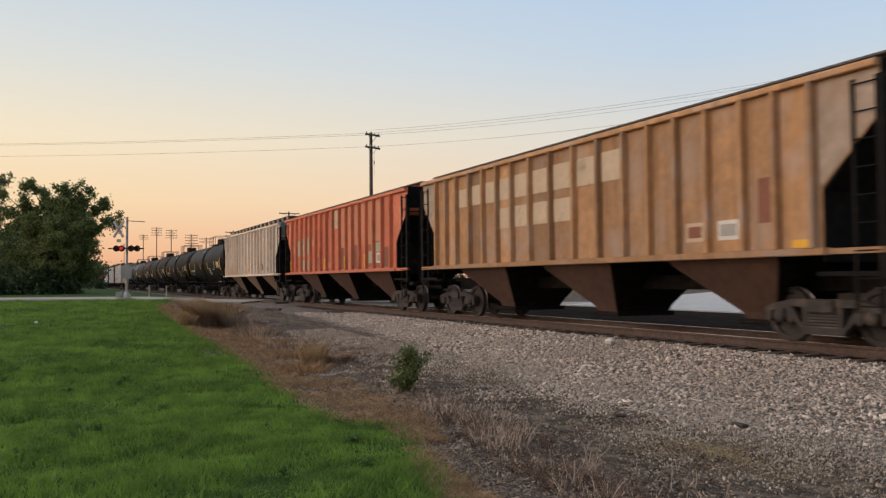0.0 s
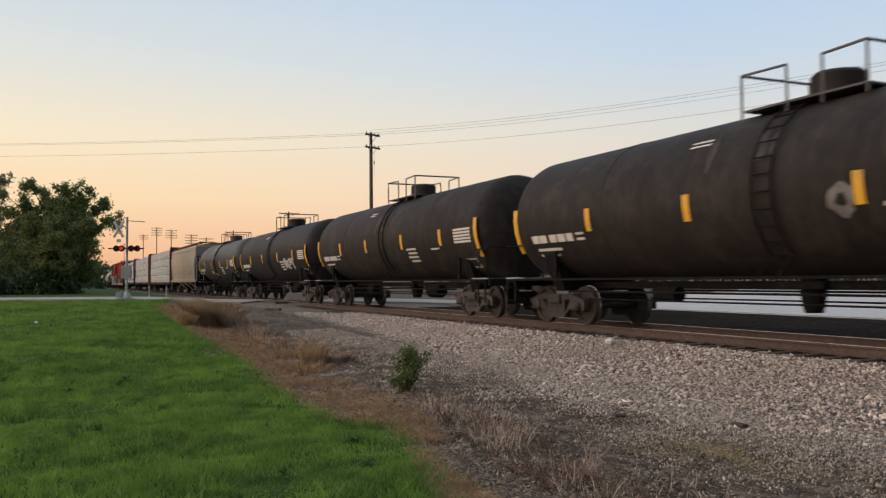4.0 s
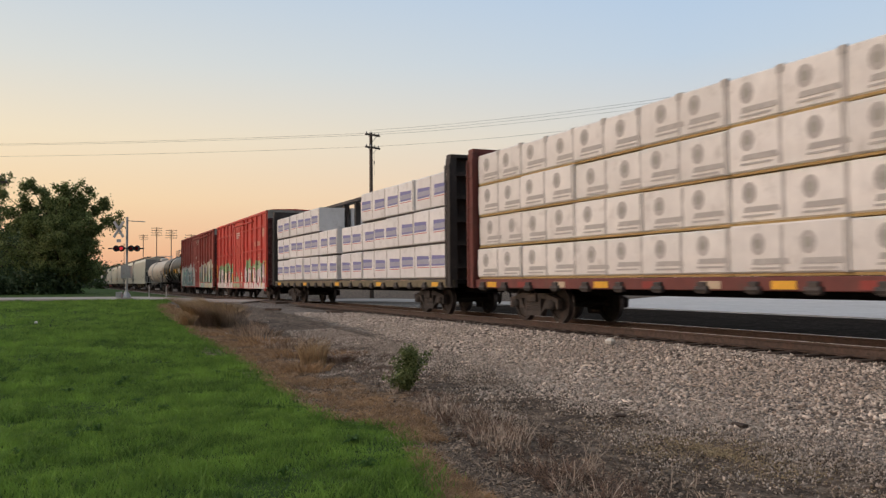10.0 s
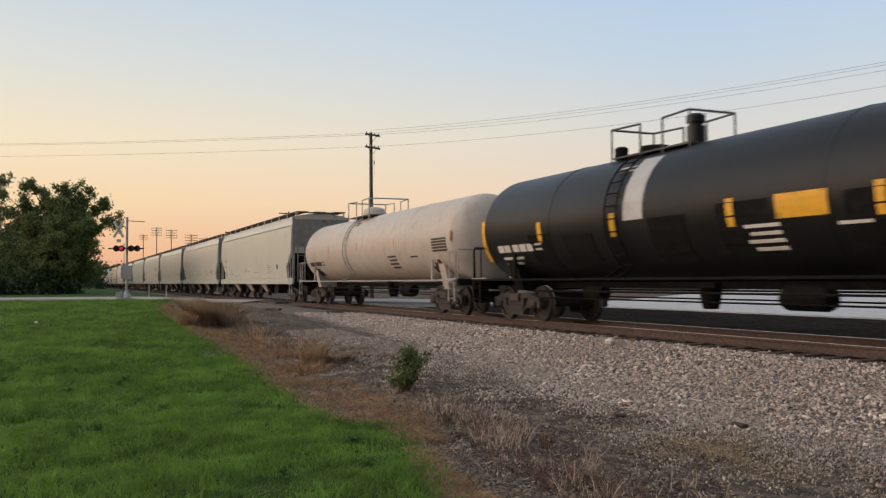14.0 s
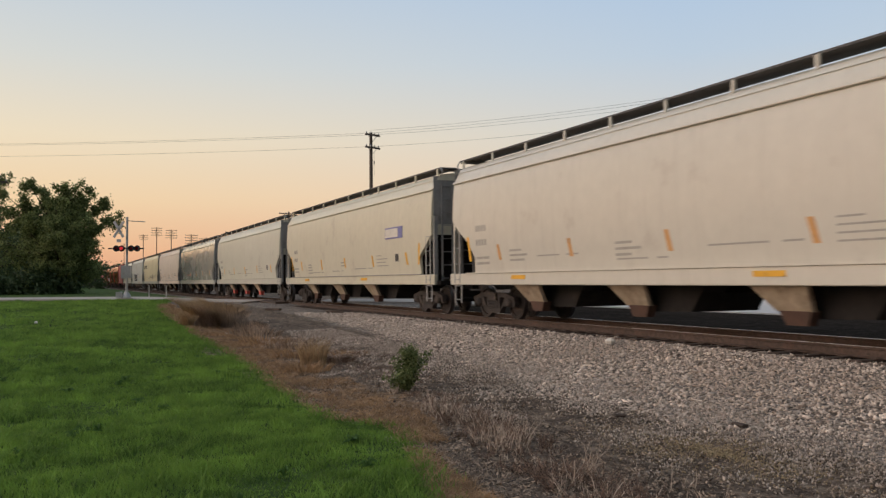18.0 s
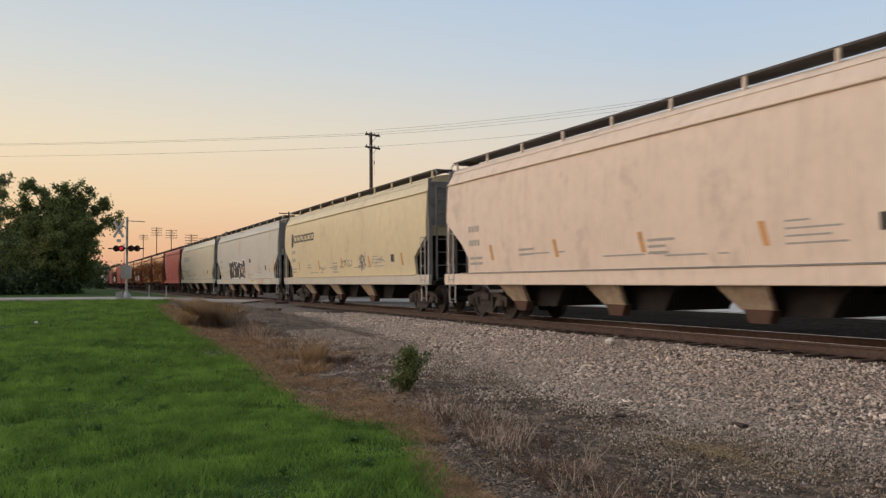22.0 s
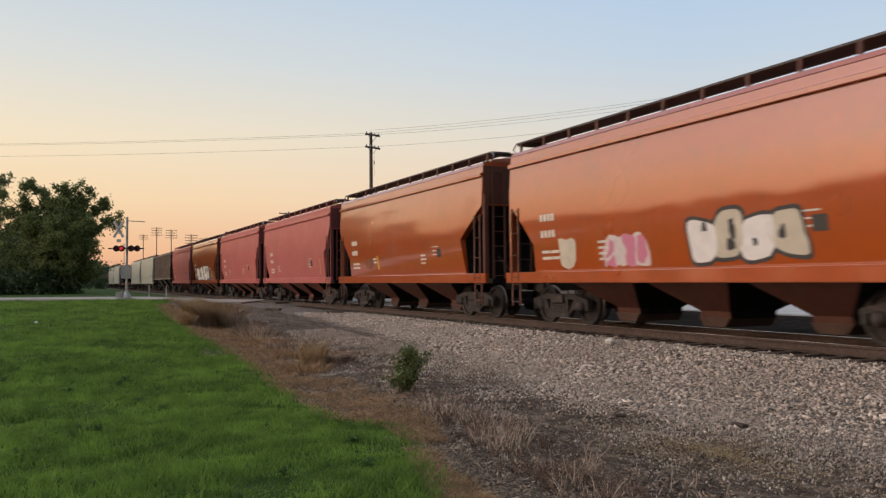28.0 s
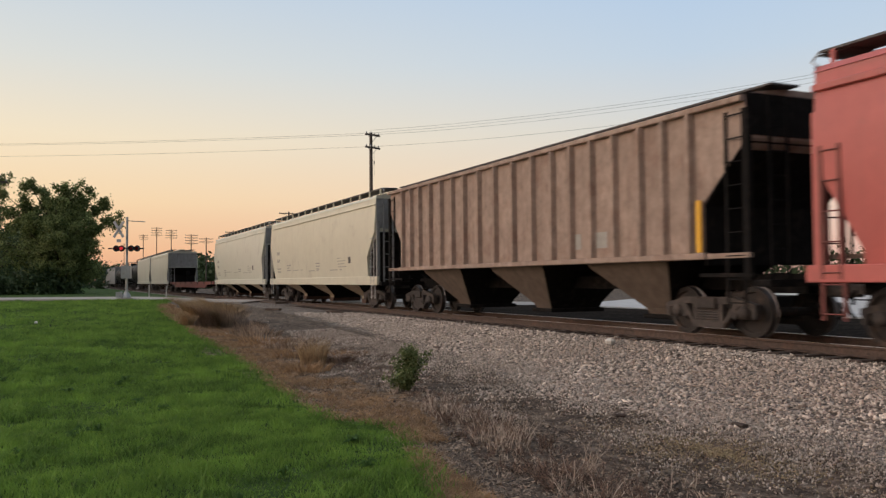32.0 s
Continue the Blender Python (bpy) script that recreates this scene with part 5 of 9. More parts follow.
# ---- tank cars ----
def tank_car(L, paint, label, dia=3.08, zc=2.60, tank_half=None, dome="house", ladder_mat="dark_frame", saddle="dark_frame", rail_mat="wire", top_x=0.0, rail_y=0.85):
    car = thing("tank_car", label, "tank car", "tank cars")
    half = L / 2 - 0.55
    th = tank_half or (half - 0.08)
    r = dia / 2
    prof = []
    n = 9
    hd = 0.72
    for i in range(n):
        a = math.pi / 2 * i / (n - 1)
        prof.append((-th + hd - hd * math.cos(a), max(0.02, r * math.sin(a))))
    prof += [(-p, q) for p, q in prof[::-1]]
    part("tank", Sheet().turn(prof, "x", 48, (0, 0, zc)), M[paint], car, smooth=30)
    # weld bands and the wrapper round the middle
    for x in (-th * 0.52, th * 0.50):
        part("weld_band", Sheet().turn([(x - 0.03, r + 0.004), (x - 0.01, r + 0.012), (x + 0.01, r + 0.012), (x + 0.03, r + 0.004)], "x", 48, (0, 0, zc)), M[paint], car, smooth=60)
    # bolster cradles, end platforms, side rails
    for k in (-1, 1):
        cx = k * (half - 1.8)
        pts = [(math.cos(a) * (r + 0.03), zc + math.sin(a) * (r + 0.03)) for a in [math.radians(215 + 110 * i / 12) for i in range(13)]]
        poly = [(y, z) for y, z in pts] + [(0.95, 0.80), (-0.95, 0.80)]
        part("saddle", Sheet().prism("x", poly, cx - 0.22, cx + 0.22), M[saddle], car)
        part("end_sill", Sheet().box(k * half - 0.10, k * half + 0.04, -1.45, 1.45, 0.92, 1.12, 0.02).box(min(k * half, cx), max(k * half, cx), -0.32, 0.32, 0.80, 1.06), M["dark_frame"], car)
        part("end_platform", Sheet().box(min(k * half, k * (half - 0.9)), max(k * half, k * (half - 0.9)), -1.50, 1.50, 1.10, 1.14), M["galvanised"], car)
        for ky in (-1, 1):
            ladder(car, k * (half - 0.30), ky * 1.50, 0.45, 1.10, M[ladder_mat], "x", 0.42, "step")
            s = Sheet()
            s.path([(k * (half - 0.05), ky * 1.46, 1.12), (k * (half - 0.05), ky * 1.46, 1.95), (k * (half - 0.75), ky * 1.46, 1.95)], 0.022, 6)
            s.rod((k * (half - 0.5), ky * 1.46, 1.12), (k * (half - 0.5), ky * 1.46, 1.95), 0.02)
            part("grab_rail", s, M[ladder_mat], car)
            part("brace_post", Sheet().box(cx - k * 0.35 - 0.06, cx - k * 0.35 + 0.06, ky * 1.30 - 0.03, ky * 1.30 + 0.03, 1.08, 1.75), M[ladder_mat], car)
        part("end_handrail", Sheet().path([(k * half, -1.4, 1.12), (k * half, -1.4, 2.0), (k * half, 1.4, 2.0), (k * half, 1.4, 1.12)], 0.022, 6), M[ladder_mat], car)
    for ky in (-1, 1):
        part("side_rail", Sheet().box(-half + 0.1, half - 0.1, ky * 1.50 - 0.035, ky * 1.50 + 0.035, 1.06, 1.11), M["galvanised"] if paint == "tank_white" else M["dark_frame"], car)
        part("running_pipe", Sheet().rod((-half + 2.6, ky * 1.2, 0.80), (half - 2.6, ky * 1.2, 0.80), 0.025).rod((-half + 2.6, ky * 0.9, 0.62), (half - 2.6, ky * 0.9, 0.62), 0.02), M["dark_frame"], car)
    part("center_sill", Sheet().box(-half + 2.0, half - 2.0, -0.2, 0.2, 0.86, 1.02), M["dark_frame"], car)
    part("bottom_outlet", Sheet().turn([(0.45, 0.16), (0.60, 0.20), (0.95, 0.25), (1.10, 0.25)], "z", 12).box(-0.5, 0.5, -0.35, 0.35, 0.88, 1.0), M["dark_frame"], car)
    part("brake_cylinder", Sheet().turn([(-0.35, 0.16), (0.35, 0.16)], "x", 12, (3.2, 0.6, 0.75)), M["dark_frame"], car)
    part("air_tank", Sheet().turn([(-0.5, 0.18), (-0.42, 0.22), (0.42, 0.22), (0.5, 0.18)], "x", 12, (-3.0, 0.55, 0.72)), M["dark_frame"], car)
    # dome, platform and railings on top, side ladder
    zt = zc + r
    if dome == "house":
        part("dome", Sheet().turn([(-0.1, 0.46), (0.40, 0.46), (0.46, 0.40)], "z", 18, (top_x - 0.25, 0, zt)), M[paint], car, smooth=30)
    elif dome == "round":
        part("dome", Sheet().turn([(-0.1, 0.50), (0.16, 0.50), (0.34, 0.40), (0.42, 0.18)], "z", 18, (top_x + 0.2, 0, zt)), M[paint], car, smooth=40)
    else:
        part("dome", Sheet().turn([(-0.1, 0.19), (0.40, 0.19), (0.42, 0.15), (0.46, 0.15), (0.48, 0.2), (0.62, 0.2), (0.66, 0.15)], "z", 14, (top_x - 1.0, 0, zt)), M[paint], car, smooth=30)
        part("valve", Sheet().turn([(-0.1, 0.16), (0.30, 0.16), (0.34, 0.10)], "z", 12, (top_x + 1.6, 0, zt)), M["dark_frame"], car, smooth=30)
        part("manway", Sheet().turn([(-0.1, 0.36), (0.12, 0.36), (0.18, 0.30)], "z", 16, (top_x + 0.35, 0, zt)), M["dark_frame"], car, smooth=30)
    part("top_platform", Sheet().box(top_x - 1.5, top_x + 1.1, -rail_y, rail_y, zt - 0.06, zt - 0.02), M["grating"], car)
    hr = zt + 0.63
    for xo, xi in ((top_x + 1.15, top_x + 0.10), (top_x - 1.5, top_x - 0.65)):
        s = Sheet().path([(xi, rail_y, hr - 0.03), (xo, rail_y, hr), (xo, -rail_y, hr), (xi, -rail_y, hr - 0.03)], 0.026, 6)
        for x in (xo, xi):
            for y in (-rail_y, rail_y):
                s.rod((x, y, zt - 0.2), (x, y, hr - 0.02), 0.024)
        part("top_railing", s, M[rail_mat], car, "bent pipe guard rail")
    for ky in (-1, 1):
        s = Sheet()
        arc = [(math.cos(a) * (r + 0.07) * ky, zc + math.sin(a) * (r + 0.07)) for a in [math.radians(-45 + 105 * i / 10) for i in range(11)]]
        for x in (top_x - 0.22, top_x + 0.22):
            s.path([(x, y, z) for y, z in arc], 0.022, 5)
            s.rod((x, arc[0][0], arc[0][1]), (x, 1.5 * ky, 1.1), 0.022, 5)
        for y, z in arc:
            s.rod((top_x - 0.22, y, z), (top_x + 0.22, y, z), 0.015, 5)
        part("side_ladder", s, M[ladder_mat], car)
    add_running_gear(car, L / 2, L / 2 - 2.3)
    return car, half, th, (r, zc)


def tank_patch(car, shape, x0, x1, z0, z1, material, name="marking", label=""):
    """A panel that follows the tank's curve on the camera's side, or on both sides of a stripe."""
    r, zc = shape
    a0, a1 = math.asin(max(-1, min(1, (z0 - zc) / r))), math.asin(max(-1, min(1, (z1 - zc) / r)))
    n = 4
    s = Sheet()
    loops = []
    for x in (x0, x1):
        inner = [(x, (r - 0.01) * math.cos(a0 + (a1 - a0) * i / n), zc + (r - 0.01) * math.sin(a0 + (a1 - a0) * i / n)) for i in range(n + 1)]
        outer = [(x, (r + 0.012) * math.cos(a0 + (a1 - a0) * i / n), zc + (r + 0.012) * math.sin(a0 + (a1 - a0) * i / n)) for i in range(n + 1)]
        loops.append(inner + outer[::-1])
    s.loft(loops)
    return part(name, s, material, car, label)


def tank_blob(car, shape, cx, cz, w, h, material, rng, layer=0):
    """A sprayed patch with a ragged outline that lies on the tank's curve."""
    r, zc = shape
    n, ph = 18, rng.uniform(0, 6)
    rims = []
    for f in (0.5, 1.0):
        row = []
        for i in range(n):
            a = 2 * math.pi * i / n
            k = f * (1 + 0.12 * math.sin(3 * a + ph) + rng.uniform(-0.12, 0.12))
            row.append((cx + w / 2 * k * math.cos(a), cz + h / 2 * k * math.sin(a)))
        rims.append(row)

    def put(x, z, o):
        a = math.asin(max(-0.98, min(0.98, (z - zc) / r)))
        return (x, (r + o) * math.cos(a), zc + (r + o) * math.sin(a))

    o = 0.008 + 0.004 * layer
    s = Sheet().loft([[put(x, z, o - 0.03) for x, z in rims[1]], [put(x, z, o) for x, z in rims[1]], [put(x, z, o) for x, z in rims[0]]], cap=False)
    s.add([put(x, z, o) for x, z in rims[0]], [tuple(range(n))])
    return part("sprayed_paint", s, material, car)


# ---- box cars ----
def box_car(L, paint, label, door_x=0.0, door_w=3.0, top=5.13, belts=(2.96, 4.28), n_posts=13, horiz=False, trim=None):
    car = thing("box_car", label, "box car", "box cars")
    half = L / 2 - 0.75
    yw, z0 = 1.50, 0.98
    pm = M[paint]
    part("body", Sheet().box(-half, half, -yw, yw, z0, top - 0.02), pm, car)
    H = top - z0
    POST = Sheet().prism("z", [(-0.075, 0), (0.075, 0), (0.062, 0.09), (-0.062, 0.09)], 0, H - 0.12).mesh("side_post", pm)
    for k in (-1, 1):
        xs = [-half + 0.10 + (2 * half - 0.2) * i / (n_posts - 1) for i in range(n_posts)]
        xs = [x for x in xs if not (door_x - door_w / 2 - 0.05 < x < door_x + door_w / 2 + 0.05)] + [door_x - door_w / 2 - 0.08, door_x + door_w / 2 + 0.08]
        for x in xs:
            p = part("side_post", POST, None, car, at=(x, k * yw, z0 + 0.05))
            if k < 0:
                p.rotation_euler[2] = math.pi
        part("top_rail", Sheet().box(-half, half, k * yw - 0.05, k * yw + 0.09, top - 0.14, top, 0.02), pm, car)
        part("side_sill", Sheet().box(-half, half, k * yw - 0.05, k * yw + 0.08, z0 - 0.20, z0 + 0.06, 0.02), pm, car)
        part("sill_skirt", Sheet().prism("y", [(-half + 2.6, z0 - 0.20), (-half + 2.8, z0 - 0.31), (half - 2.8, z0 - 0.31), (half - 2.6, z0 - 0.20)], k * yw - 0.02, k * yw + 0.07), pm, car)
        if horiz:
            for z in belts:
                for (a, b) in ((-half + 0.15, door_x - door_w / 2 - 0.15), (door_x + door_w / 2 + 0.15, half - 0.15)):
                    part("side_belt", Sheet().box(a, b, k * yw - 0.01, k * yw + 0.075, z - 0.035, z + 0.035) if k > 0 else Sheet().box(a, b, -yw - 0.075, -yw, z - 0.035, z + 0.035), pm, car)
        for dx, dw in ((door_x - door_w / 4, door_w / 2), (door_x + door_w / 4, door_w / 2)):
            s = Sheet().box(dx - dw / 2 + 0.02, dx + dw / 2 - 0.02, k * yw - 0.01, k * yw + 0.06, z0 + 0.12, top - 0.42, 0.015)
            d = part("door", s, pm, car)
            for i in range(4):
                z = z0 + 0.5 + i * (H - 1.3) / 3
                part("door_bar", Sheet().box(dx - dw / 2 + 0.08, dx + dw / 2 - 0.08, k * yw + (0.06 if k > 0 else -0.10), k * yw + (0.10 if k > 0 else -0.06), z - 0.035, z + 0.035), pm, d)
            part("lock_rod", Sheet().rod((dx, k * (yw + 0.10), z0 + 0.15), (dx, k * (yw + 0.10), top - 0.5), 0.025), pm, d)
        part("door_track", Sheet().box(door_x - door_w * 1.45, door_x + door_w / 2 + 0.2, k * yw - 0.02, k * yw + 0.14, top - 0.42, top - 0.34), pm, car)
        part("door_rail", Sheet().box(door_x - door_w * 1.45, door_x + door_w / 2 + 0.2, k * yw - 0.02, k * yw + 0.09, z0 + 0.02, z0 + 0.10), pm, car)
    part("roof", Sheet().prism("x", [(yw + 0.06, top), (yw - 0.3, top + 0.06), (0, top + 0.10), (-yw + 0.3, top + 0.06), (-yw - 0.06, top)], -half - 0.02, half + 0.02), M["box_roof"] if not trim else pm, car, "weathered galvanised roof")
    for k in (-1, 1):
        e = Sheet().box(k * half - 0.02 * k, k * (half + 0.04), -yw, yw, z0 - 0.1, top - 0.45) if k > 0 else Sheet().box(-half - 0.04, -half + 0.02, -yw, yw, z0 - 0.1, top - 0.45)
        for i in range(8):
            z = z0 + 0.25 + i * (H - 0.8) / 7
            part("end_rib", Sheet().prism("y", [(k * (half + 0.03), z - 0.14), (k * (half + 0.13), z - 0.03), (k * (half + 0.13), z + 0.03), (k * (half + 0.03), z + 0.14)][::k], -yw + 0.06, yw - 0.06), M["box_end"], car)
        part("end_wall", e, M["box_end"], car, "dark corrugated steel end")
        part("end_cap", Sheet().box(min(k * half, k * (half + 0.06)), max(k * half, k * (half + 0.06)), -yw, yw, top - 0.45, top + 0.02), M["box_roof"], car, "grey steel end cap")
        for ky in (-1, 1):
            ladder(car, k * (half - 0.32), ky * (yw + 0.09), 0.55, 2.2, pm, "x", 0.42)
        ladder(car, k * (half + 0.16), 1.1, 0.9, 2.6, M["box_end"], "y")
        part("draft_sill", Sheet().box(min(k * half, k * (half + 0.45)), max(k * half, k * (half + 0.45)), -0.3, 0.3, 0.78, 1.05), M["dark_frame"], car)
    part("under_frame", Sheet().box(-half, half, -0.3, 0.3, 0.72, 1.0).box(-2.0, 1.0, 0.5, 0.9, 0.55, 0.85), M["dark_frame"], car)
    add_running_gear(car, L / 2, L / 2 - 2.6)
    return car, half, yw, xs


# ---- centre-beam flat cars with wrapped lumber ----
def center_beam(L, paint, label, tiers, skip=(), wrap="lumber_wrap", beam=None, n_col=9, mark="ring", seed=3, deck_mat=None, tapes=("yellow_tape", "patch_cream", "box_oxide"), cols=None, zt=4.72, load_top=4.66):
    car = thing("center_beam_car", label, "flat car", "centre-beam flat cars")
    half = L / 2 - 0.62
    rng = random.Random(seed)
    pm, dk = M[paint], M[deck_mat or paint]
    part("deck", Sheet().box(-half, half, -1.42, 1.42, 0.98, 1.10).box(-half, half, -0.3, 0.3, 0.70, 1.0), M["dark_frame"], car)
    for k in (-1, 1):
        part("side_sill", Sheet().box(-half, half, k * 1.42 - 0.05, k * 1.42 + 0.05, 0.86, 1.10, 0.015), dk, car)
        n = 18
        for i in range(n):
            x = -half + 0.8 + (2 * half - 1.6) * i / (n - 1)
            part("winch", Sheet().box(x - 0.10, x + 0.10, k * 1.45 - 0.05, k * 1.45 + 0.09, 0.80, 1.02, 0.02).turn([(-0.16, 0.06), (0.16, 0.06)], "x", 8, (x, k * 1.50, 0.88)), M["beam_dark"], car)
        xs = lambda a, b: (min(k * (half - a), k * (half - b)), max(k * (half - a), k * (half - b)))
        bk = part("bulkhead", Sheet().box(*xs(0.22, 0.30), -1.35, 1.35, 1.0, zt), pm, car, "steel end bulkhead")
        for ky in (-1, 1):
            part("bulkhead_post", Sheet().box(*xs(0.0, 0.30), min(ky * 1.30, ky * 1.52), max(ky * 1.30, ky * 1.52), 0.86, zt, 0.02), pm, bk)
        for z in (1.5, 2.2, 2.9, 3.6, 4.3):
            part("bulkhead_rib", Sheet().box(*xs(0.02, 0.25), -1.30, 1.30, z - 0.06, z + 0.06), pm, bk)
        part("bulkhead_cap", Sheet().box(*xs(-0.01, 0.31), -1.5, 1.5, zt, zt + 0.10), pm, bk)
        for i in range(13):
            x = -half + 1.3 + (2 * half - 2.6) * i / 12
            if k > 0:
                plate("reflector", car, x - 0.26, x + 0.26, 0.89, 1.03, 1.475, M[tapes[i % len(tapes)]])
        part("draft_sill", Sheet().box(min(k * half, k * (half + 0.35)), max(k * half, k * (half + 0.35)), -0.3, 0.3, 0.78, 1.08), M["dark_frame"], car)
        ladder(car, k * (half - 0.15), 1.55, 0.9, zt - 0.2, pm, "x", 0.30)
    # beam: posts, diagonals and top chord
    s = Sheet().box(-half + 0.2, half - 0.2, -0.22, 0.22, zt - 0.14, zt - 0.02)
    n = 14
    for i in range(n + 1):
        x = -half + 0.3 + (2 * half - 0.6) * i / n
        s.box(x - 0.10, x + 0.10, -0.12, 0.12, 1.05, zt - 0.1)
        if i < n and i % 2 == 0:
            dx = (2 * half - 0.6) / n
            s.prism("y", [(x, 1.6), (x + 0.12, 1.6), (x + dx, zt - 0.5), (x + dx - 0.12, zt - 0.5)], -0.05, 0.05)
            s.prism("y", [(x + dx, 3.0), (x + dx + 0.14, 3.0), (x + dx * 1.5 + 0.1, zt - 0.2), (x + dx * 1.5 - 0.04, zt - 0.2)], -0.05, 0.05)
    part("center_beam", s, M[beam or paint], car, "steel truss along the middle")
    # load
    z0, z1 = 1.16, load_top
    th = (z1 - z0) / tiers
    load_half = half - 0.38
    cw = 2 * load_half / n_col
    cols = cols or [(-load_half + c * cw, -load_half + (c + 1) * cw) for c in range(n_col)]
    wm = M[wrap]
    for ky in (1, -1):
        for t in range(tiers):
            for c, (xa, xb) in enumerate(cols):
                if (t, c) in skip:
                    continue
                jit = rng.uniform(-0.045, 0.03)
                gap = 0.012
                h = th - 0.06 + rng.uniform(-0.03, 0.015)
                y0, y1 = 0.16, 1.40 + jit
                za = z0 + t * th
                s = Sheet()
                x0, x1 = xa + gap, xb - gap
                e = 0.03
                prof = [(y0, za), (y1 - e, za), (y1, za + e), (y1 + 0.012, za + h * 0.5), (y1, za + h - e), (y1 - e, za + h), (y0, za + h + 0.006)]
                if ky < 0:
                    prof = [(-y, z) for y, z in prof][::-1]
                s.prism("x", prof, x0, x1)
                bun = part("lumber_pack", s, wm, car, "lumber wrapped in white printed plastic")
                if ky > 0:
                    wrap_marks(bun, x0, x1, za, h, y1 + 0.006, mark, rng)
            for c, (xa, xb) in enumerate(cols):
                if (t, c) not in skip:
                    dn = Sheet().box(xa + 0.02, xb - 0.02, ky * 0.78 - 0.60, ky * 0.78 + 0.60, z0 + t * th - 0.05, z0 + t * th - 0.004)
                    part("dunnage", dn, M["dunnage"] if mark == "ring" else M["beam_dark"], car)
    add_running_gear(car, L / 2, L / 2 - 3.4)
    return car, half


MARKS = {}


def wrap_marks(bun, x0, x1, za, h, y, mark, rng):
    w = x1 - x0
    n = 2
    for i in range(n):
        cx = x0 + w * (i + 0.5) / n + rng.uniform(-0.14, 0.14)
        cz = za + h * 0.5 + rng.uniform(-0.03, 0.03)
        key = (mark, round(h, 2))
        if key not in MARKS:
            if mark == "ring":
                s = Sheet()
                ro, ri = 0.19, 0.09
                k = 14
                disc = lambda q, y0, y1: [[(0.1 + 0.85 * q * math.cos(2 * math.pi * j / k), yy, h * 0.12 + q * math.sin(2 * math.pi * j / k)) for j in range(k)] for yy in (y0, y1)]
                s.loft(disc(ro, 0.0, 0.010))
                g = Sheet().prism("y", [(-0.58, -h * 0.30), (0.24, -h * 0.30), (0.20, -h * 0.18), (-0.54, -h * 0.18)], 0, 0.010)
                g2 = Sheet().box(-0.44, 0.26, 0, 0.010, -h * 0.40, -h * 0.355)
                inner = Sheet().loft(disc(ri, 0.006, 0.014))
                MARKS[key] = (s.mesh("printed_ring", M["print_grey"]), g.mesh("printed_bar", M["print_grey"]), g2.mesh("printed_line", M["print_grey"]), inner.mesh("ring_center", M["grey_bar"]))
            else:
                a = Sheet().prism("y", [(-0.5, -0.14), (0.5, -0.14), (0.5, 0.20), (-0.5, 0.17)], 0, 0.010)
                c = Sheet().box(-0.48, 0.48, 0, 0.014, -0.085, 0.075)
                d = Sheet().box(-0.5, 0.5, 0, 0.008, -0.20, -0.18)
                MARKS[key] = (a.mesh("printed_band", M["blue_bar"]), c.mesh("printed_panel", M["slate_bar"]), d.mesh("printed_line", M["red_bar"]))
        # upright folds, greyer than the wrap: the seam's shadow put into their colour
        seam = ("seam", round(h, 2))
        if seam not in MARKS:
            MARKS[seam] = Sheet().prism("z", [(-0.045, 0.0), (0.045, 0.0), (0.015, 0.012), (-0.015, 0.012)], -h * 0.47, h * 0.48).mesh("wrap_fold", M["wrap_fold"])
        part("wrap_fold", MARKS[seam], None, bun, at=(x0 + w * i / n + 0.06, y - 0.001, cz))
        if za > 3.4:
            part("corner_guard", Sheet().box(x0 + w * i / n - 0.02, x0 + w * i / n + 0.13, y - 0.05, y + 0.012, za + h - 0.13, za + h + 0.012), M["print_grey"], bun)
        for me in MARKS[key]:
            part(me.name.split(".")[0], me, None, bun, at=(cx, y, cz))


# ---- flat car ----
def flat_car(L, label):
    car = thing("flat_car", label, "flat car")
    half = L / 2 - 0.55
    part("deck", Sheet().box(-half, half, -1.4, 1.4, 1.02, 1.14, 0.02), M["beam_red"], car)
    for k in (-1, 1):
        part("side_sill", Sheet().prism("y", [(-half, 0.90), (-half + 3.5, 0.90), (-half + 4.5, 0.62), (half - 4.5, 0.62), (half - 3.5, 0.90), (half, 0.90), (half, 1.14), (-half, 1.14)], k * 1.4 - 0.04, k * 1.4 + 0.04), M["beam_red"], car)
        part("brake_post", Sheet().box(k * half - 0.04, k * half + 0.04, 0.7, 0.78, 1.1, 2.0), M["dark_frame"], car)
        for i in range(8):
            x = -half + 1 + (2 * half - 2) * i / 7
            part("stake_pocket", Sheet().box(x - 0.09, x + 0.09, k * 1.44 - 0.05, k * 1.44 + 0.05, 0.92, 1.13), M["beam_dark"], car)
    part("center_sill", Sheet().box(-half, half, -0.3, 0.3, 0.72, 1.02), M["dark_frame"], car)
    add_running_gear(car, L / 2, L / 2 - 2.2)
    return car


# ---- painted lettering blocks, drawn as plain rounded shapes ----
def blob(car, cx, cz, w, h, y, material, rng, name="painted_shape", n=16, layer=0, wob=0.10):
    """A painted patch with an uneven rounded outline on a flat side."""
    pts = []
    ph = rng.uniform(0, 6)
    for i in range(n):
        a = 2 * math.pi * i / n
        k = 1 + wob * math.sin(3 * a + ph) + rng.uniform(-wob, wob) * 0.7
        ex = 0.55
        ca, sa = math.cos(a), math.sin(a)
        pts.append((cx + w / 2 * k * math.copysign(abs(ca) ** ex, ca), cz + h / 2 * k * math.copysign(abs(sa) ** ex, sa)))
    return decal(name, car, pts, y, material, t=0.003 + 0.003 * layer)


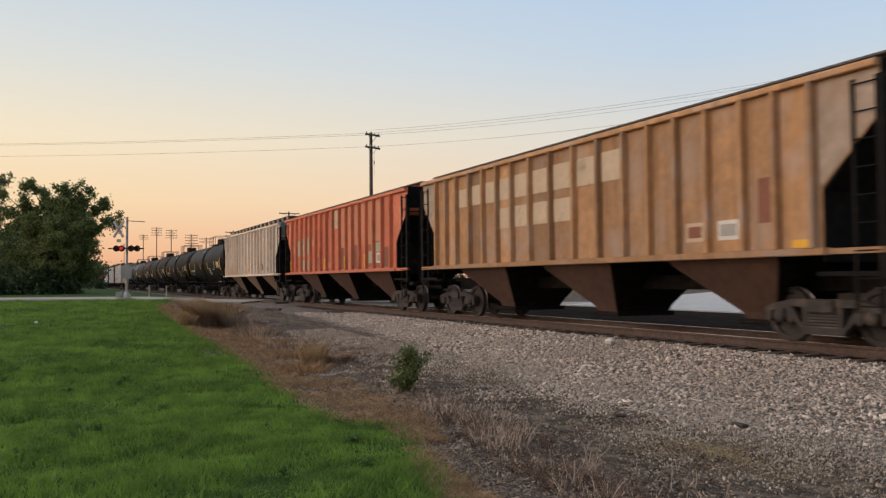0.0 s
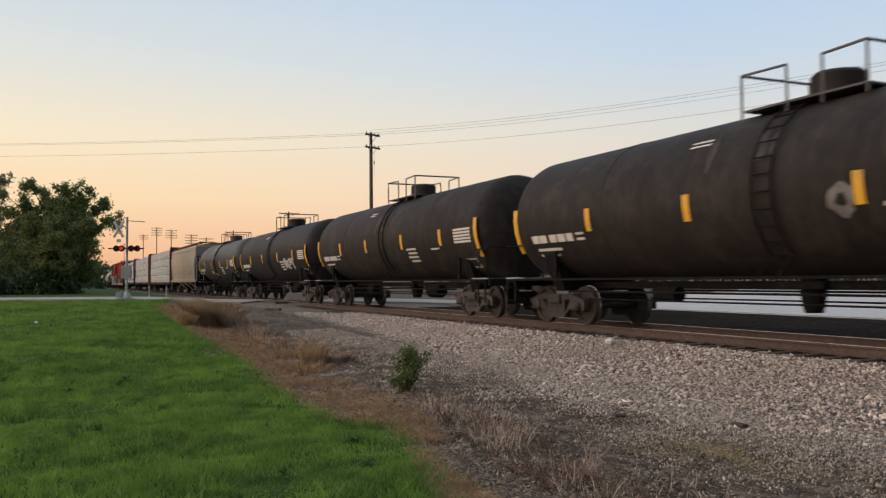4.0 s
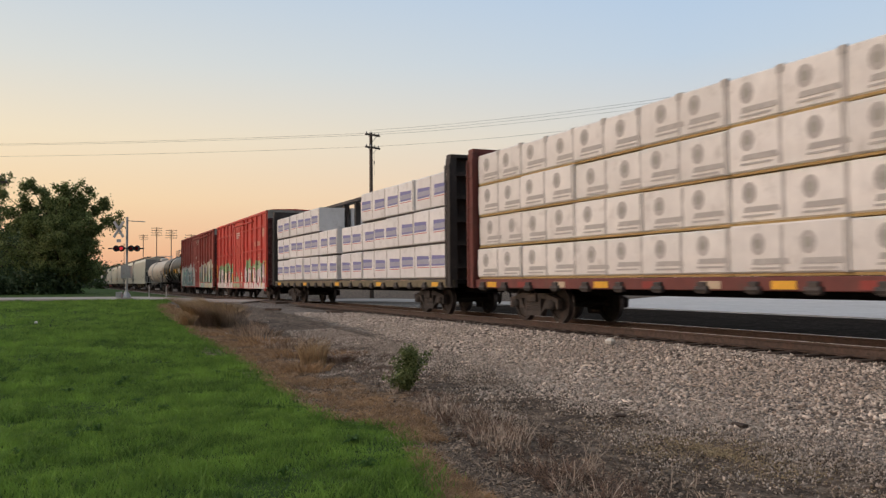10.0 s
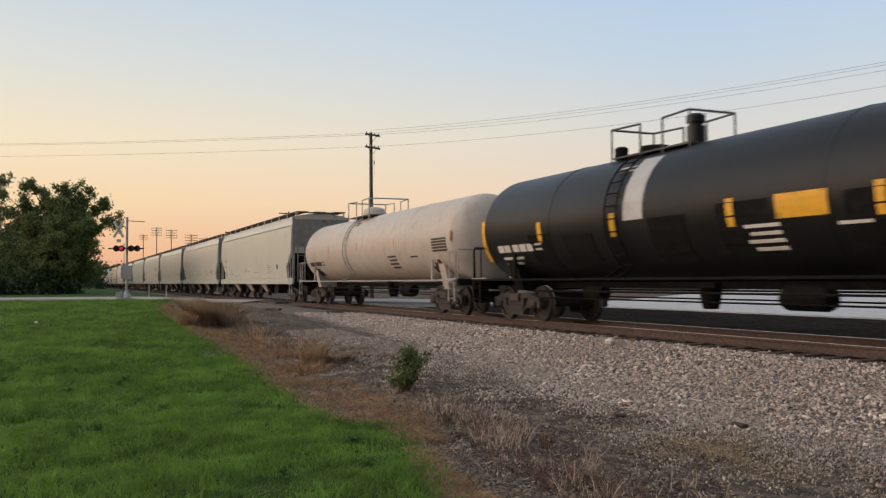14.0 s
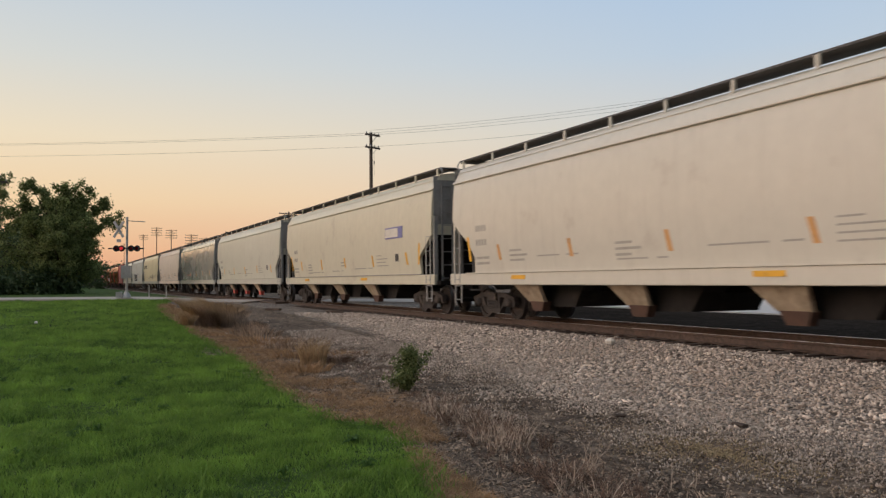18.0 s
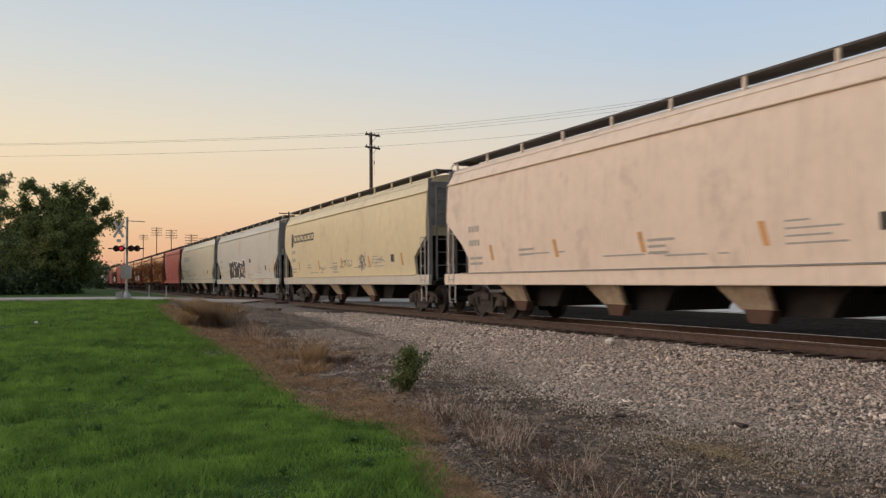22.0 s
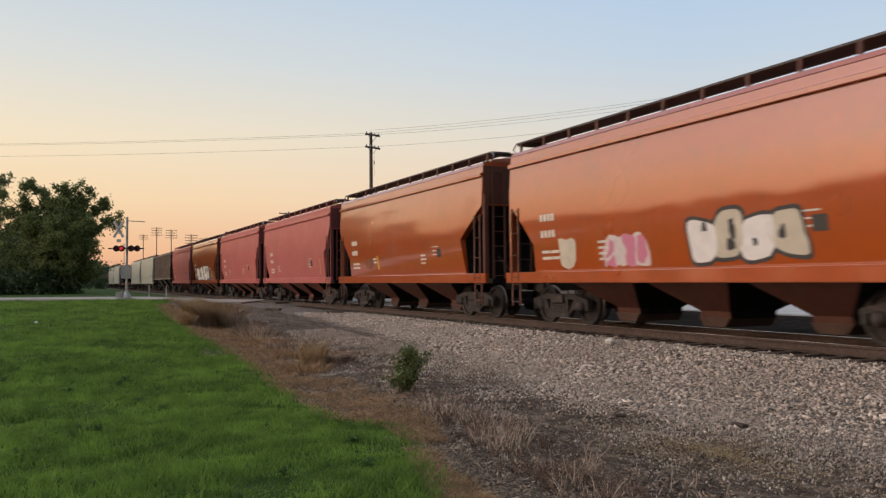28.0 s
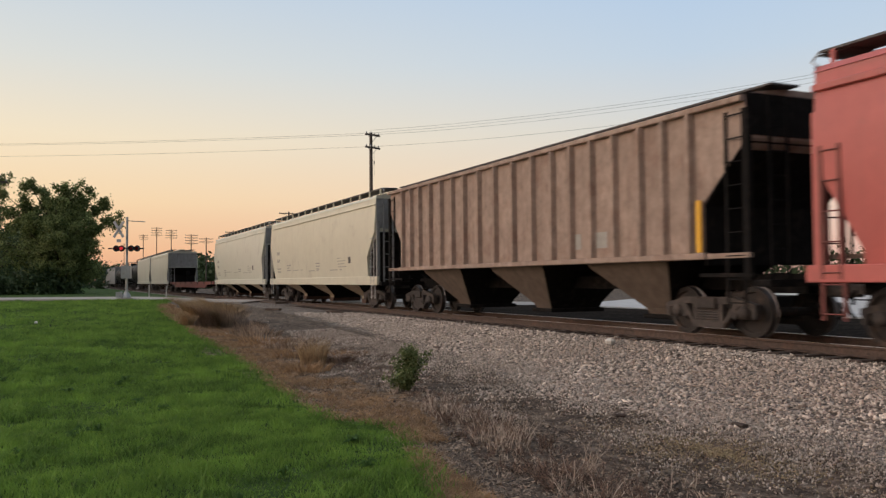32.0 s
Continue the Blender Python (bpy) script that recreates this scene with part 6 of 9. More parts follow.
def bubble_letters(car, x0, x1, z0, z1, n, y, fills, line, rng, rise=0.0):
    """Fat sprayed letters without meaning: dark outlines, pale bodies, small dark counters."""
    w = (x1 - x0) / n
    for i in range(n):
        cx, cz = x0 + w * (i + 0.5), (z0 + z1) / 2 + rise * (i / n - 0.5) + rng.uniform(-0.05, 0.05)
        h = (z1 - z0) * rng.uniform(0.86, 1.06)
        lean = rng.uniform(-0.12, 0.12)
        shape = []
        ph, q = rng.uniform(0, 6), rng.choice((2, 3))
        for j in range(22):
            a = 2 * math.pi * j / 22
            k = 1 + 0.10 * math.sin(q * a + ph) + rng.uniform(-0.03, 0.03)
            ca, sa = math.cos(a), math.sin(a)
            shape.append((k * math.copysign(abs(ca) ** 0.6, ca), k * math.copysign(abs(sa) ** 0.6, sa)))
        for layer, (grow, mat) in enumerate(((0.07, line), (0.0, fills[i % len(fills)]))):
            pts = [(cx + (w * 0.54 + grow) * u + lean * v, cz + (h / 2 + grow) * v) for u, v in shape]
            decal("painted_letter", car, pts, y, M[mat] if isinstance(mat, str) else mat, t=0.006 + 0.004 * layer + 0.0007 * i)
        for _ in range(rng.randint(1, 3)):
            ux, uz = cx + rng.uniform(-0.25, 0.25) * w, cz + rng.uniform(-0.36, 0.36) * h
            blob(car, ux, uz, w * rng.uniform(0.10, 0.30), h * rng.uniform(0.12, 0.42), y + 0.009 + 0.0007 * i, M[line] if isinstance(line, str) else line, rng, "letter_gap", 10, layer=2, wob=0.16)


def scrawl(car, x, z, w, h, n, y, material, rng):
    """A loose tangle of thin sprayed lines, no two alike."""
    for i in range(n):
        px, pz, a, l = x + rng.uniform(-w, w) / 2, z + rng.uniform(-h, h) / 2, rng.uniform(0, math.pi), rng.uniform(0.25, 0.7) * max(w, h) * 0.7
        dx, dz = math.cos(a) * l / 2, math.sin(a) * min(l, h) / 2
        k = rng.uniform(0.012, 0.03)
        bx, bz = rng.uniform(-0.08, 0.08), rng.uniform(-0.08, 0.08)
        nx, nz = -math.sin(a) * k, math.cos(a) * k
        mid = (px + bx, pz + bz)
        decal("painted_stroke", car, [(px - dx - nx, pz - dz - nz), (mid[0] - nx, mid[1] - nz), (px + dx - nx, pz + dz - nz), (px + dx + nx, pz + dz + nz), (mid[0] + nx, mid[1] + nz), (px - dx + nx, pz - dz + nz)], y, material, t=0.004 + 0.0008 * (i % 5))


def loops(car, x, z, w, h, n, y, material, rng):
    """A row of hand-drawn rings and hooks in one thin line."""
    for i in range(n):
        cx, cz = x - w * (i + 0.5) / n, z + rng.uniform(-0.06, 0.06)
        a0, span = rng.uniform(0, 6.3), rng.uniform(3.2, 6.0)
        rw, rh, k = w / n * rng.uniform(0.42, 0.62), h / 2 * rng.uniform(0.75, 1.1), rng.uniform(0.018, 0.032)
        ang = [a0 + span * j / 13 for j in range(14)]
        outer = [(cx + rw * math.cos(a), cz + rh * math.sin(a)) for a in ang]
        inner = [(cx + (rw - k) * math.cos(a), cz + (rh - k) * math.sin(a)) for a in ang[::-1]]
        decal("painted_stroke", car, outer + inner, y, material, t=0.004 + 0.0008 * (i % 5))


def spray(car, x0, x1, z0, z1, y, material, seed, lump=0.9, rise=0.18, t=0.004, posts=(), post_d=0.092, sill=None, name="sprayed_paint", label="", low=0.04, taper=0.5):
    """A painted cloud with a lumpy upper edge that follows the side and its posts."""
    rng = random.Random(seed)
    f = y if callable(y) else (lambda z: y)
    H, n = z1 - z0, max(6, int((x1 - x0) / 0.07))
    knots = [0.0]
    while knots[-1] < x1 - x0:
        knots.append(knots[-1] + lump * rng.uniform(0.6, 1.4))
    tall = [rng.uniform(1 - 2 * rise, 1.0) for _ in knots]

    def top(x):
        d = x - x0
        k = max(i for i in range(len(knots)) if knots[i] <= d + 1e-6)
        w = (knots[k + 1] - knots[k]) if k + 1 < len(knots) else lump
        u = (d - knots[k]) / w
        end = min(1.0, min(d, x1 - x) / taper) if taper > 0 else 1.0
        return z0 + H * (tall[k] - rise * 0.9 * (2 * u - 1) ** 2) * (0.45 + 0.55 * math.sqrt(max(0.0, end)))

    loops = []
    for i in range(n + 1):
        x = x0 + (x1 - x0) * i / n
        za, zb = z0 + low * rng.uniform(-1, 1), top(x) + rng.uniform(-0.02, 0.02)
        zs = [za + (zb - za) * j / 5 for j in range(6)]
        loops.append([(x, f(z) - 0.02, z) for z in zs] + [(x, f(z) + t, z) for z in zs[::-1]])
    sh = Sheet().loft(loops)
    for x in posts:
        if x0 + 0.08 < x < x1 - 0.08:
            part("sprayed_strip", Sheet().box(x - 0.079, x + 0.079, f(z0), f(z0) + post_d + t, z0 + 0.02, top(x) - 0.01), material, car)
    if sill:
        part("sprayed_strip", Sheet().box(x0 + 0.1, x1 - 0.1, f(z0), f(z0) + 0.082 + t, sill, sill + 0.34), material, car)
    return part(name, sh, material, car, label)


# ---- the train: where the couplings stand at the start, metres along the track ----
ENDS = [7.7, 25.86, 43.99, 62.25, 80.25, 98.63, 116.84, 135.07, 152.99, 171.54, 195.58, 219.86, 244.31, 262.34, 282.6, 299.78, 318.89, 340.67, 361.45,
        381.82, 401.98, 423.0, 443.86, 463.44, 483.59, 504.26, 524.61, 538.91, 553.33, 567.65, 582.1, 596.68, 611.12, 625.6, 639.9, 654.43, 672.93, 691.48, 709.9,
        739.0, 759.2, 779.4, 797.8, 816.2, 834.6, 854.9, 873.3]
RUN = [(0, 0.0), (4, 78.43), (8, 157.6), (12, 237.43), (16, 317.85), (20, 398.8), (24, 480.21), (28, 562.0), (32, 644.1)]
TRAIN = []


def place(car, i):
    TRAIN.append((car, (ENDS[i] + ENDS[i + 1]) / 2))
    car.location = ((ENDS[i] + ENDS[i + 1]) / 2, TRACK_Y, RAIL_Z)
    return car


def length(i):
    return ENDS[i + 1] - ENDS[i]


def tank_marks(car, sh, th, tape="yellow_tape", light=True, tapes=True):
    r, zc = sh
    if tapes:
        for x in (-th + 0.55, -th * 0.62 - 0.2, -th * 0.22 - 0.35, th * 0.22 - 0.35, th * 0.60 - 0.35, th - 0.55):
            end = abs(x) > th - 0.8
            tank_patch(car, sh, x - 0.09, x + 0.09, zc - (0.85 if end else 0.45), zc + (0.25 if end else 0.05), M[tape], "reflector", "yellow reflective stripe")
    b = "light_bar" if light else "dark_bar"
    # reporting marks near the far end, lettering panels near the near end
    for (xa, xb, za, zb) in ((th - 1.25, th - 1.55, -0.63, -0.45), (th - 1.60, th - 1.90, -0.63, -0.45), (th - 2.05, th - 2.35, -0.63, -0.45), (th - 2.42, th - 2.72, -0.63, -0.45), (th - 2.79, th - 3.05, -0.63, -0.45), (th - 1.35, th - 2.4, -0.82, -0.76), (th - 1.35, th - 2.2, -0.95, -0.90),
                             (th - 3.2, th - 3.5, -0.62, -0.57), (th - 3.2, th - 3.5, -0.50, -0.45), (th * 0.2, th * 0.2 - 0.55, 0.94, 0.97), (th * 0.2, th * 0.2 - 0.55, 1.02, 1.05)):
        tank_patch(car, sh, xb, xa, zc + za, zc + zb, M[b])
    for i in range(4):
        tank_patch(car, sh, -th * 0.40, -th * 0.40 + 0.8 - 0.1 * (i % 2), zc - 0.5 - 0.13 * i, zc - 0.44 - 0.13 * i, M[b])
    for i in range(5):
        tank_patch(car, sh, -th + 0.9, -th + 2.0, zc - 0.42 + 0.09 * i, zc - 0.36 + 0.09 * i, M[b])
    tank_patch(car, sh, -th * 0.62, -th * 0.62 + 0.6, zc - 0.55, zc - 0.50, M[b])


def hopper_marks(car, bh, y, z0, tape, dark=True, yellow_end=None, lean=0.11, seed=0, paint=None):
    rng = random.Random(seed)
    b = M["grey_bar"] if dark else M["light_bar"]
    bars(car, bh - 1.5, z0 + 1.35, [[0.12, 0.12, 0.12, 0.12], [0.12, 0.12, 0.12, 0.12]], y, b, 0.17, 0.22)
    bars(car, bh - 1.5, z0 + 0.48, [[0.35, 0.35], [0.4, 0.3]], y, b, 0.07, 0.08)
    for i in range(2):
        x = bh - rng.uniform(3.2, 4.4) - i * rng.uniform(4, 6)
        bars(car, x, z0 + 0.62, [[rng.uniform(0.5, 0.9) if dark else rng.uniform(0.25, 0.45)] for _ in range(rng.randint(2, 4))], y, b, 0.055, 0.07)
    bars(car, -bh * 0.45, z0 + (0.76 if dark else 0.85), [[0.5], [1.1], [0.9], [1.2]] if dark else [[0.5], [0.55], [0.45]], y, b, 0.032, 0.09)
    if dark:
        for i in range(3):
            x = bh - 4.8 - i * rng.uniform(2.6, 3.4)
            bars(car, x, z0 + rng.uniform(0.22, 0.50), [[rng.uniform(0.9, 1.5), -0.2, rng.uniform(0.2, 0.5)]], y, b, 0.035, 0.05)
        for i in range(6):
            x = -bh + 1.6 + (2 * bh - 3.2) * i / 5
            plate("weld_seam", car, x - 0.012, x + 0.012, z0 + 0.3, 3.85, y, M[paint] if paint else b, t=0.006)
    plate("placard", car, -bh + 2.9, -bh + 3.2, z0 + 0.50, z0 + 0.76, y, M["dark_bar"])
    if tape:
        for i in range(5):
            x = bh - 2.9 - (2 * bh - 5.0) * i / 4
            plate("reflector", car, x - 0.07, x + 0.07, z0 + 0.36, z0 + 0.78, y, M[tape], lean=lean)
    if yellow_end:
        for k in (-1, 1):
            x = k * (bh - 1.12)
            plate("reflector", car, x - 0.06, x + 0.06, z0 + 0.36, z0 + 1.05, y, M[yellow_end], "yellow reflective stripe", lean=k * 0.12)


# ribbed hoppers and tank cars at the front
def front_cars():
    c, half, bx, y = ribbed_hopper(length(0), "rib_tan", "weathered ochre ribbed covered hopper with pale patches", end_paint="rib_worn")
    place(c, 0)
    yy = y + 0.010
    P = sorted([v for r in RIB_AT for v in (-r, r)], reverse=True)
    for i, (za, zb) in {2: (3.2, 3.72), 3: (3.2, 3.75), 4: (3.18, 3.75), 5: (3.2, 3.76), 6: (3.2, 3.78), 7: (3.2, 3.78), 8: (3.2, 3.8), 9: (3.18, 3.8), 10: (3.18, 3.82)}.items():
        x, step = P[i], P[i] - P[i + 1]
        plate("paint_patch", c, x - step + 0.07, x - 0.07, za, zb, yy, M["patch_cream"])
    for i in (5, 6, 7, 8):
        x, step = P[i], P[i] - P[i + 1]
        plate("paint_patch", c, x - step + 0.07, x - 0.07, 2.44, 2.98, yy, M["patch_cream"])
    for i, w in ((12, "patch_cream"), (13, "light_bar")):
        x, step = P[i + 1], P[i + 1] - P[i + 2]
        plate("panel", c, x - step + 0.15, x - 0.20, 1.75, 2.1, yy, M[w])
        plate("panel", c, x - step + 0.22, x - 0.27, 1.82, 2.03, yy + 0.01, M["patch_brown"] if i == 12 else M["grey_bar"])
    x, step = P[15], P[15] - P[16]
    plate("paint_patch", c, x - step + 0.07, x - 0.3, 2.0, 2.75, yy, M["patch_brown"])
    plate("reflector", c, -bx + 0.1, -bx + 0.55, 1.55, 1.68, yy + 0.03, M["yellow_tape"])

    c, half, bx, y = ribbed_hopper(length(1), "rib_orange", "faded orange ribbed covered hopper with brown and pale patches", ribs=RIB_ODD)
    place(c, 1)
    yy = y + 0.010
    P = sorted({v for r in RIB_ODD for v in (-r, r)}, reverse=True)
    patches = [(1, 2.3, 3.05, "patch_sage"), (2, 2.3, 3.1, "patch_sage"), (3, 2.35, 3.15, "patch_sage"), (2, 1.62, 2.1, "patch_sage"), (3, 1.62, 2.1, "patch_sage"), (4, 2.7, 3.0, "rib_peach"), (0, 2.45, 2.8, "rib_peach"),
               (7, 1.66, 1.9, "rib_peach"), (8, 3.3, 4.08, "patch_cream"), (9, 2.46, 4.08, "rib_peach"), (9, 1.58, 2.46, "patch_brown"), (10, 1.62, 4.08, "rib_peach"), (11, 2.5, 4.08, "rib_peach"), (11, 1.58, 2.5, "patch_brown"),
               (12, 2.48, 4.08, "rib_peach"), (13, 2.47, 4.08, "rib_peach"), (13, 1.6, 2.47, "patch_rustred"), (14, 2.55, 4.08, "rib_peach"), (14, 1.6, 2.55, "patch_rustred"), (15, 1.6, 2.3, "patch_brown"), (5, 1.6, 2.2, "patch_rustred")]
    for i, za, zb, mat in patches:
        plate("paint_patch", c, P[i + 1] + 0.08, P[i] - 0.08, za, zb, yy, M[mat])
    plate("panel", c, P[14] + 0.14, P[13] - 0.14, 1.75, 2.2, yy + 0.006, M["patch_sage"])
    plate("panel", c, P[15] + 0.14, P[14] - 0.14, 1.75, 2.12, yy + 0.006, M["light_bar"])
    plate("panel", c, P[15] + 0.22, P[14] - 0.24, 1.82, 2.05, yy + 0.012, M["grey_bar"])
    plate("panel", c, P[15] + 0.12, P[14] - 0.12, 2.16, 2.5, yy + 0.006, M["patch_sage"])
    for i in (0, 7, 10, 13):
        plate("reflector", c, P[i] - 0.05, P[i] + 0.05, 1.60, 2.1, yy + 0.125, M["yellow_tape"])

    c, half, bx, y = ribbed_hopper(length(2), "rib_white", "dusty off-white ribbed covered hopper with rust marks", end="end_grey", bay="bay_mid", walk_posts=True)
    place(c, 2)
    yy = y + 0.010
    step = 2 * (bx - 0.06) / 17
    X = lambda i: bx - 0.06 - step * i
    rng = random.Random(2)
    for i, z in ((2, 3.75), (4, 3.9), (4, 3.45), (7, 3.9), (8, 3.6), (11, 3.85), (11, 3.55), (12, 3.6), (13, 3.75)):
        for j in range(3):
            blob(c, X(i) - step / 2 + rng.uniform(-0.1, 0.1), z + rng.uniform(-0.14, 0.14), rng.uniform(0.2, 0.45), rng.uniform(0.08, 0.2), y + 0.008, M["patch_rust"], rng, "rust_mark", 14, layer=j, wob=0.12)
    for i in (0, 3, 5, 9, 13):
        plate("reflector", c, X(i) - 0.05, X(i) + 0.05, 1.60, 2.05, yy + 0.125, M["yellow_tape"])
    for i in (12, 13):
        plate("panel", c, X(i) - step + 0.15, X(i) - 0.15, 1.75, 2.1, yy, M["grey_bar"] if i == 12 else M["dark_bar"])

    for i in range(3, 8):
        grey = i == 7
        c, half, th, sh = tank_car(length(i), "tank_grey" if grey else "tank_dusty" if i in (4, 5) else "tank_black", "dark grey tank car with yellow reflective stripes" if grey else "black tank car with yellow reflective stripes and dust", top_x=-0.4)
        place(c, i)
        tank_marks(c, sh, th)
        if grey:
            tank_patch(c, sh, -0.2, 0.55, 1.55, 1.75, M["yellow_tape"], "paint_mark")
            tank_patch(c, sh, 1.4, 1.9, 1.75, 1.95, M["yellow_tape"], "paint_mark")
        rng = random.Random(i)
        if i == 4:
            for (cx, cz, w, h) in ((-1.9, 2.25, 0.5, 0.5), (-4.3, 1.95, 0.35, 0.6), (-4.55, 1.72, 0.9, 0.16)):
                tank_blob(c, sh, cx, cz, w, h, M["faded_spray"], rng)
            tank_blob(c, sh, -1.9, 2.25, 0.2, 0.2, M["tank_black"], rng, 1)
        if i == 6:
            for (cx, cz, w, h) in ((-3.75, 2.05, 0.55, 0.5), (-4.2, 2.0, 0.7, 0.42), (-4.65, 2.08, 0.6, 0.36), (-5.0, 2.22, 0.6, 0.14), (-5.25, 1.95, 0.24, 0.5), (-4.3, 1.80, 0.6, 0.10)):
                tank_blob(c, sh, cx, cz, w, h, M["paint_silver"], rng)
            tank_blob(c, sh, -4.62, 2.07, 0.24, 0.16, M["tank_black"], rng, 1)
        # dust smeared down the wrapper beside the ladder, a framed panel near the end
        for j in range(4):
            tank_blob(c, sh, rng.uniform(-0.9, 1.2), rng.uniform(2.6, 3.4), rng.uniform(0.12, 0.3), rng.uniform(0.4, 0.8), M["tank_dust"], rng)
        for (xa, xb, za, zb) in ((-th + 1.0, -th + 1.75, 1.45, 1.48), (-th + 1.0, -th + 1.75, 1.68, 1.71), (-th + 1.0, -th + 1.04, 1.45, 1.71), (-th + 1.71, -th + 1.75, 1.45, 1.71)):
            tank_patch(c, sh, xa, xb, za, zb, M["grey_bar"])


def middle_cars():
    c, half, bh, y = smooth_hopper(length(8), "tan_hopper", "dusty tan covered hopper with faint painted scrawls", n_bays=3, near=[(3.4, 0), (3.1, 0.45), (2.6, 0.75), (2.0, 0.85), (1.26, 0.75)], far=[(3.1, 0), (2.5, 0.45), (1.3, 1.1)], top=4.15, sill=(1.10, 1.36), bays_deep=0.36, bay_x=(0.40, -0.42, 0.40, 0.6), pitch=3.5)
    place(c, 8)
    hopper_marks(c, bh, y, 1.3, "orange_tape", yellow_end="yellow_tape", seed=8, paint="tan_hopper")
    rng = random.Random(8)
    for j in range(9):
        x = bh - 2.5 - j * 1.3
        scrawl(c, x, 1.9 + rng.uniform(-0.2, 0.3), rng.uniform(0.5, 1.0), 0.22, 4, y + 0.004, M[rng.choice(["orange_tape", "paint_pink", "grey_bar", "slate_bar"])], rng)

    c, half = center_beam(length(9), "beam_red", "dark red centre-beam flat car loaded with white wrapped lumber", 4, seed=9)
    place(c, 9)
    c, half = center_beam(length(10), "beam_red", "dark red centre-beam flat car loaded with white wrapped lumber", 4, seed=10)
    place(c, 10)
    packs = [(-11.2 + 2.7 * i, -11.2 + 2.7 * (i + 1)) for i in range(4)] + [(0.29 + 2.7 * i, 0.29 + 2.7 * (i + 1)) for i in range(4)]
    c, half = center_beam(length(11), "beam_dark", "dark olive centre-beam flat car with white lumber printed in blue", 3, seed=11, cols=packs, zt=4.78, load_top=4.52,
                          skip={(2, 3), (2, 4)}, wrap="lumber_wrap_cool", mark="band", deck_mat="beam_olive", tapes=("yellow_tape", "beam_olive", "beam_olive"))
    place(c, 11)

    c, half, y, posts = box_car(length(12), "box_red", "bright red box car with painted graffiti along its lower side", door_x=0.05, door_w=3.2, horiz=True, trim=True)
    place(c, 12)
    yy = y + 0.094
    side = y + 0.004
    for xa, xb, zt, n in ((1.75, 7.95, 2.35, 3), (-8.1, -1.75, 2.42, 5)):
        spray(c, xa, xb, 0.72, zt + 0.15, side, M["paint_green"], n, 0.5, 0.12, posts=posts, label="pale green sprayed cloud behind the lettering")
        spray(c, xa + 0.15, xb - 0.1, 0.70, zt - 0.30, side + 0.004, M["sprayed_white"], n + 1, 0.75, 0.13, posts=posts, taper=0.2, sill=0.69, label="white and rose sprayed block letters")
        rng = random.Random(n)
        for j in range(7):
            x = xa + (xb - xa) * (j + 0.5) / 7
            blob(c, x + rng.uniform(-0.2, 0.2), rng.uniform(1.98, 2.15), rng.uniform(0.22, 0.42), rng.uniform(0.08, 0.18), side + 0.012, M[("paint_black", "paint_green")[j % 2]], rng, n=10, wob=0.2)
    # stems, gaps and accents of the painted letters: middle, width, foot, top, colour
    for x, w, za, zb, tone in ((4.86, 0.20, 1.15, 1.65, "paint_amber"), (4.36, 0.14, 0.80, 1.40, "paint_crimson"), (3.94, 0.16, 0.74, 1.72, "paint_crimson"), (3.42, 0.18, 1.25, 1.72, "paint_crimson"),
                               (3.40, 0.20, 0.76, 1.08, "paint_crimson"), (2.36, 0.24, 1.12, 1.66, "paint_amber"), (2.75, 0.10, 0.76, 1.72, "paint_crimson"), (5.5, 0.34, 1.30, 1.62, "paint_crimson"),
                               (-2.62, 0.17, 1.12, 1.56, "paint_amber"), (-3.42, 0.30, 0.72, 1.62, "paint_rose"), (-4.12, 0.24, 0.72, 1.80, "paint_crimson"), (-4.27, 0.14, 1.14, 1.60, "paint_amber"),
                               (-4.84, 0.22, 1.30, 1.86, "paint_crimson"), (-4.84, 0.22, 0.70, 1.05, "paint_crimson"), (-5.50, 0.16, 0.70, 1.90, "paint_crimson"), (-5.98, 0.40, 0.92, 1.06, "paint_crimson"),
                               (-6.24, 0.18, 0.80, 1.36, "paint_crimson"), (-6.62, 0.36, 1.12, 1.26, "paint_crimson"), (-7.08, 0.24, 1.0, 1.34, "paint_crimson"), (-7.0, 0.2, 0.80, 1.0, "paint_gold")):
        plate("letter_stem", c, x - w / 2, x + w / 2, za, zb, side, M[tone], t=0.016, lean=0.03)
        if za < 1.0:
            plate("letter_stem", c, x - w / 2, x + w / 2, za, 1.025, side + 0.07, M[tone], t=0.022)
    for xa, xb, z in ((2.7, 4.9, 1.76), (-5.55, -3.0, 1.86)):
        plate("letter_rim", c, xa, xb, z, z + 0.06, side, M["paint_crimson"], t=0.013)
    for x, z, w, h, tone in ((6.5, 1.05, 0.8, 0.55, "sprayed_lilac"), (6.15, 1.42, 0.28, 0.34, "paint_black"), (1.95, 1.15, 0.75, 0.8, "sprayed_lilac"), (1.9, 1.75, 0.3, 0.24, "paint_black"), (7.2, 1.35, 0.6, 0.7, "paint_green"),
                             (-1.98, 1.4, 0.4, 1.3, "sprayed_lilac"), (-2.35, 1.08, 0.55, 0.62, "paint_violet"), (-2.2, 1.52, 0.34, 0.22, "paint_black"), (-6.9, 1.82, 1.1, 0.62, "sprayed_lilac"), (-7.3, 1.05, 0.6, 0.5, "sprayed_lilac"),
                             (-6.05, 1.55, 0.42, 0.5, "sprayed_lilac"), (-6.85, 1.45, 0.7, 0.34, "bright_white"), (-6.52, 2.2, 0.2, 0.34, "paint_black"), (-7.0, 1.72, 0.34, 0.14, "paint_black"), (-5.05, 1.72, 0.2, 0.2, "paint_black")):
        blob(c, x, z, w, h, side + 0.008, M[tone], rng, n=14, wob=0.14)
    part("sprayed_strip", Sheet().box(-1.7, 1.75, side, side + 0.09, 0.70, 1.0), M["spray_door"], c)
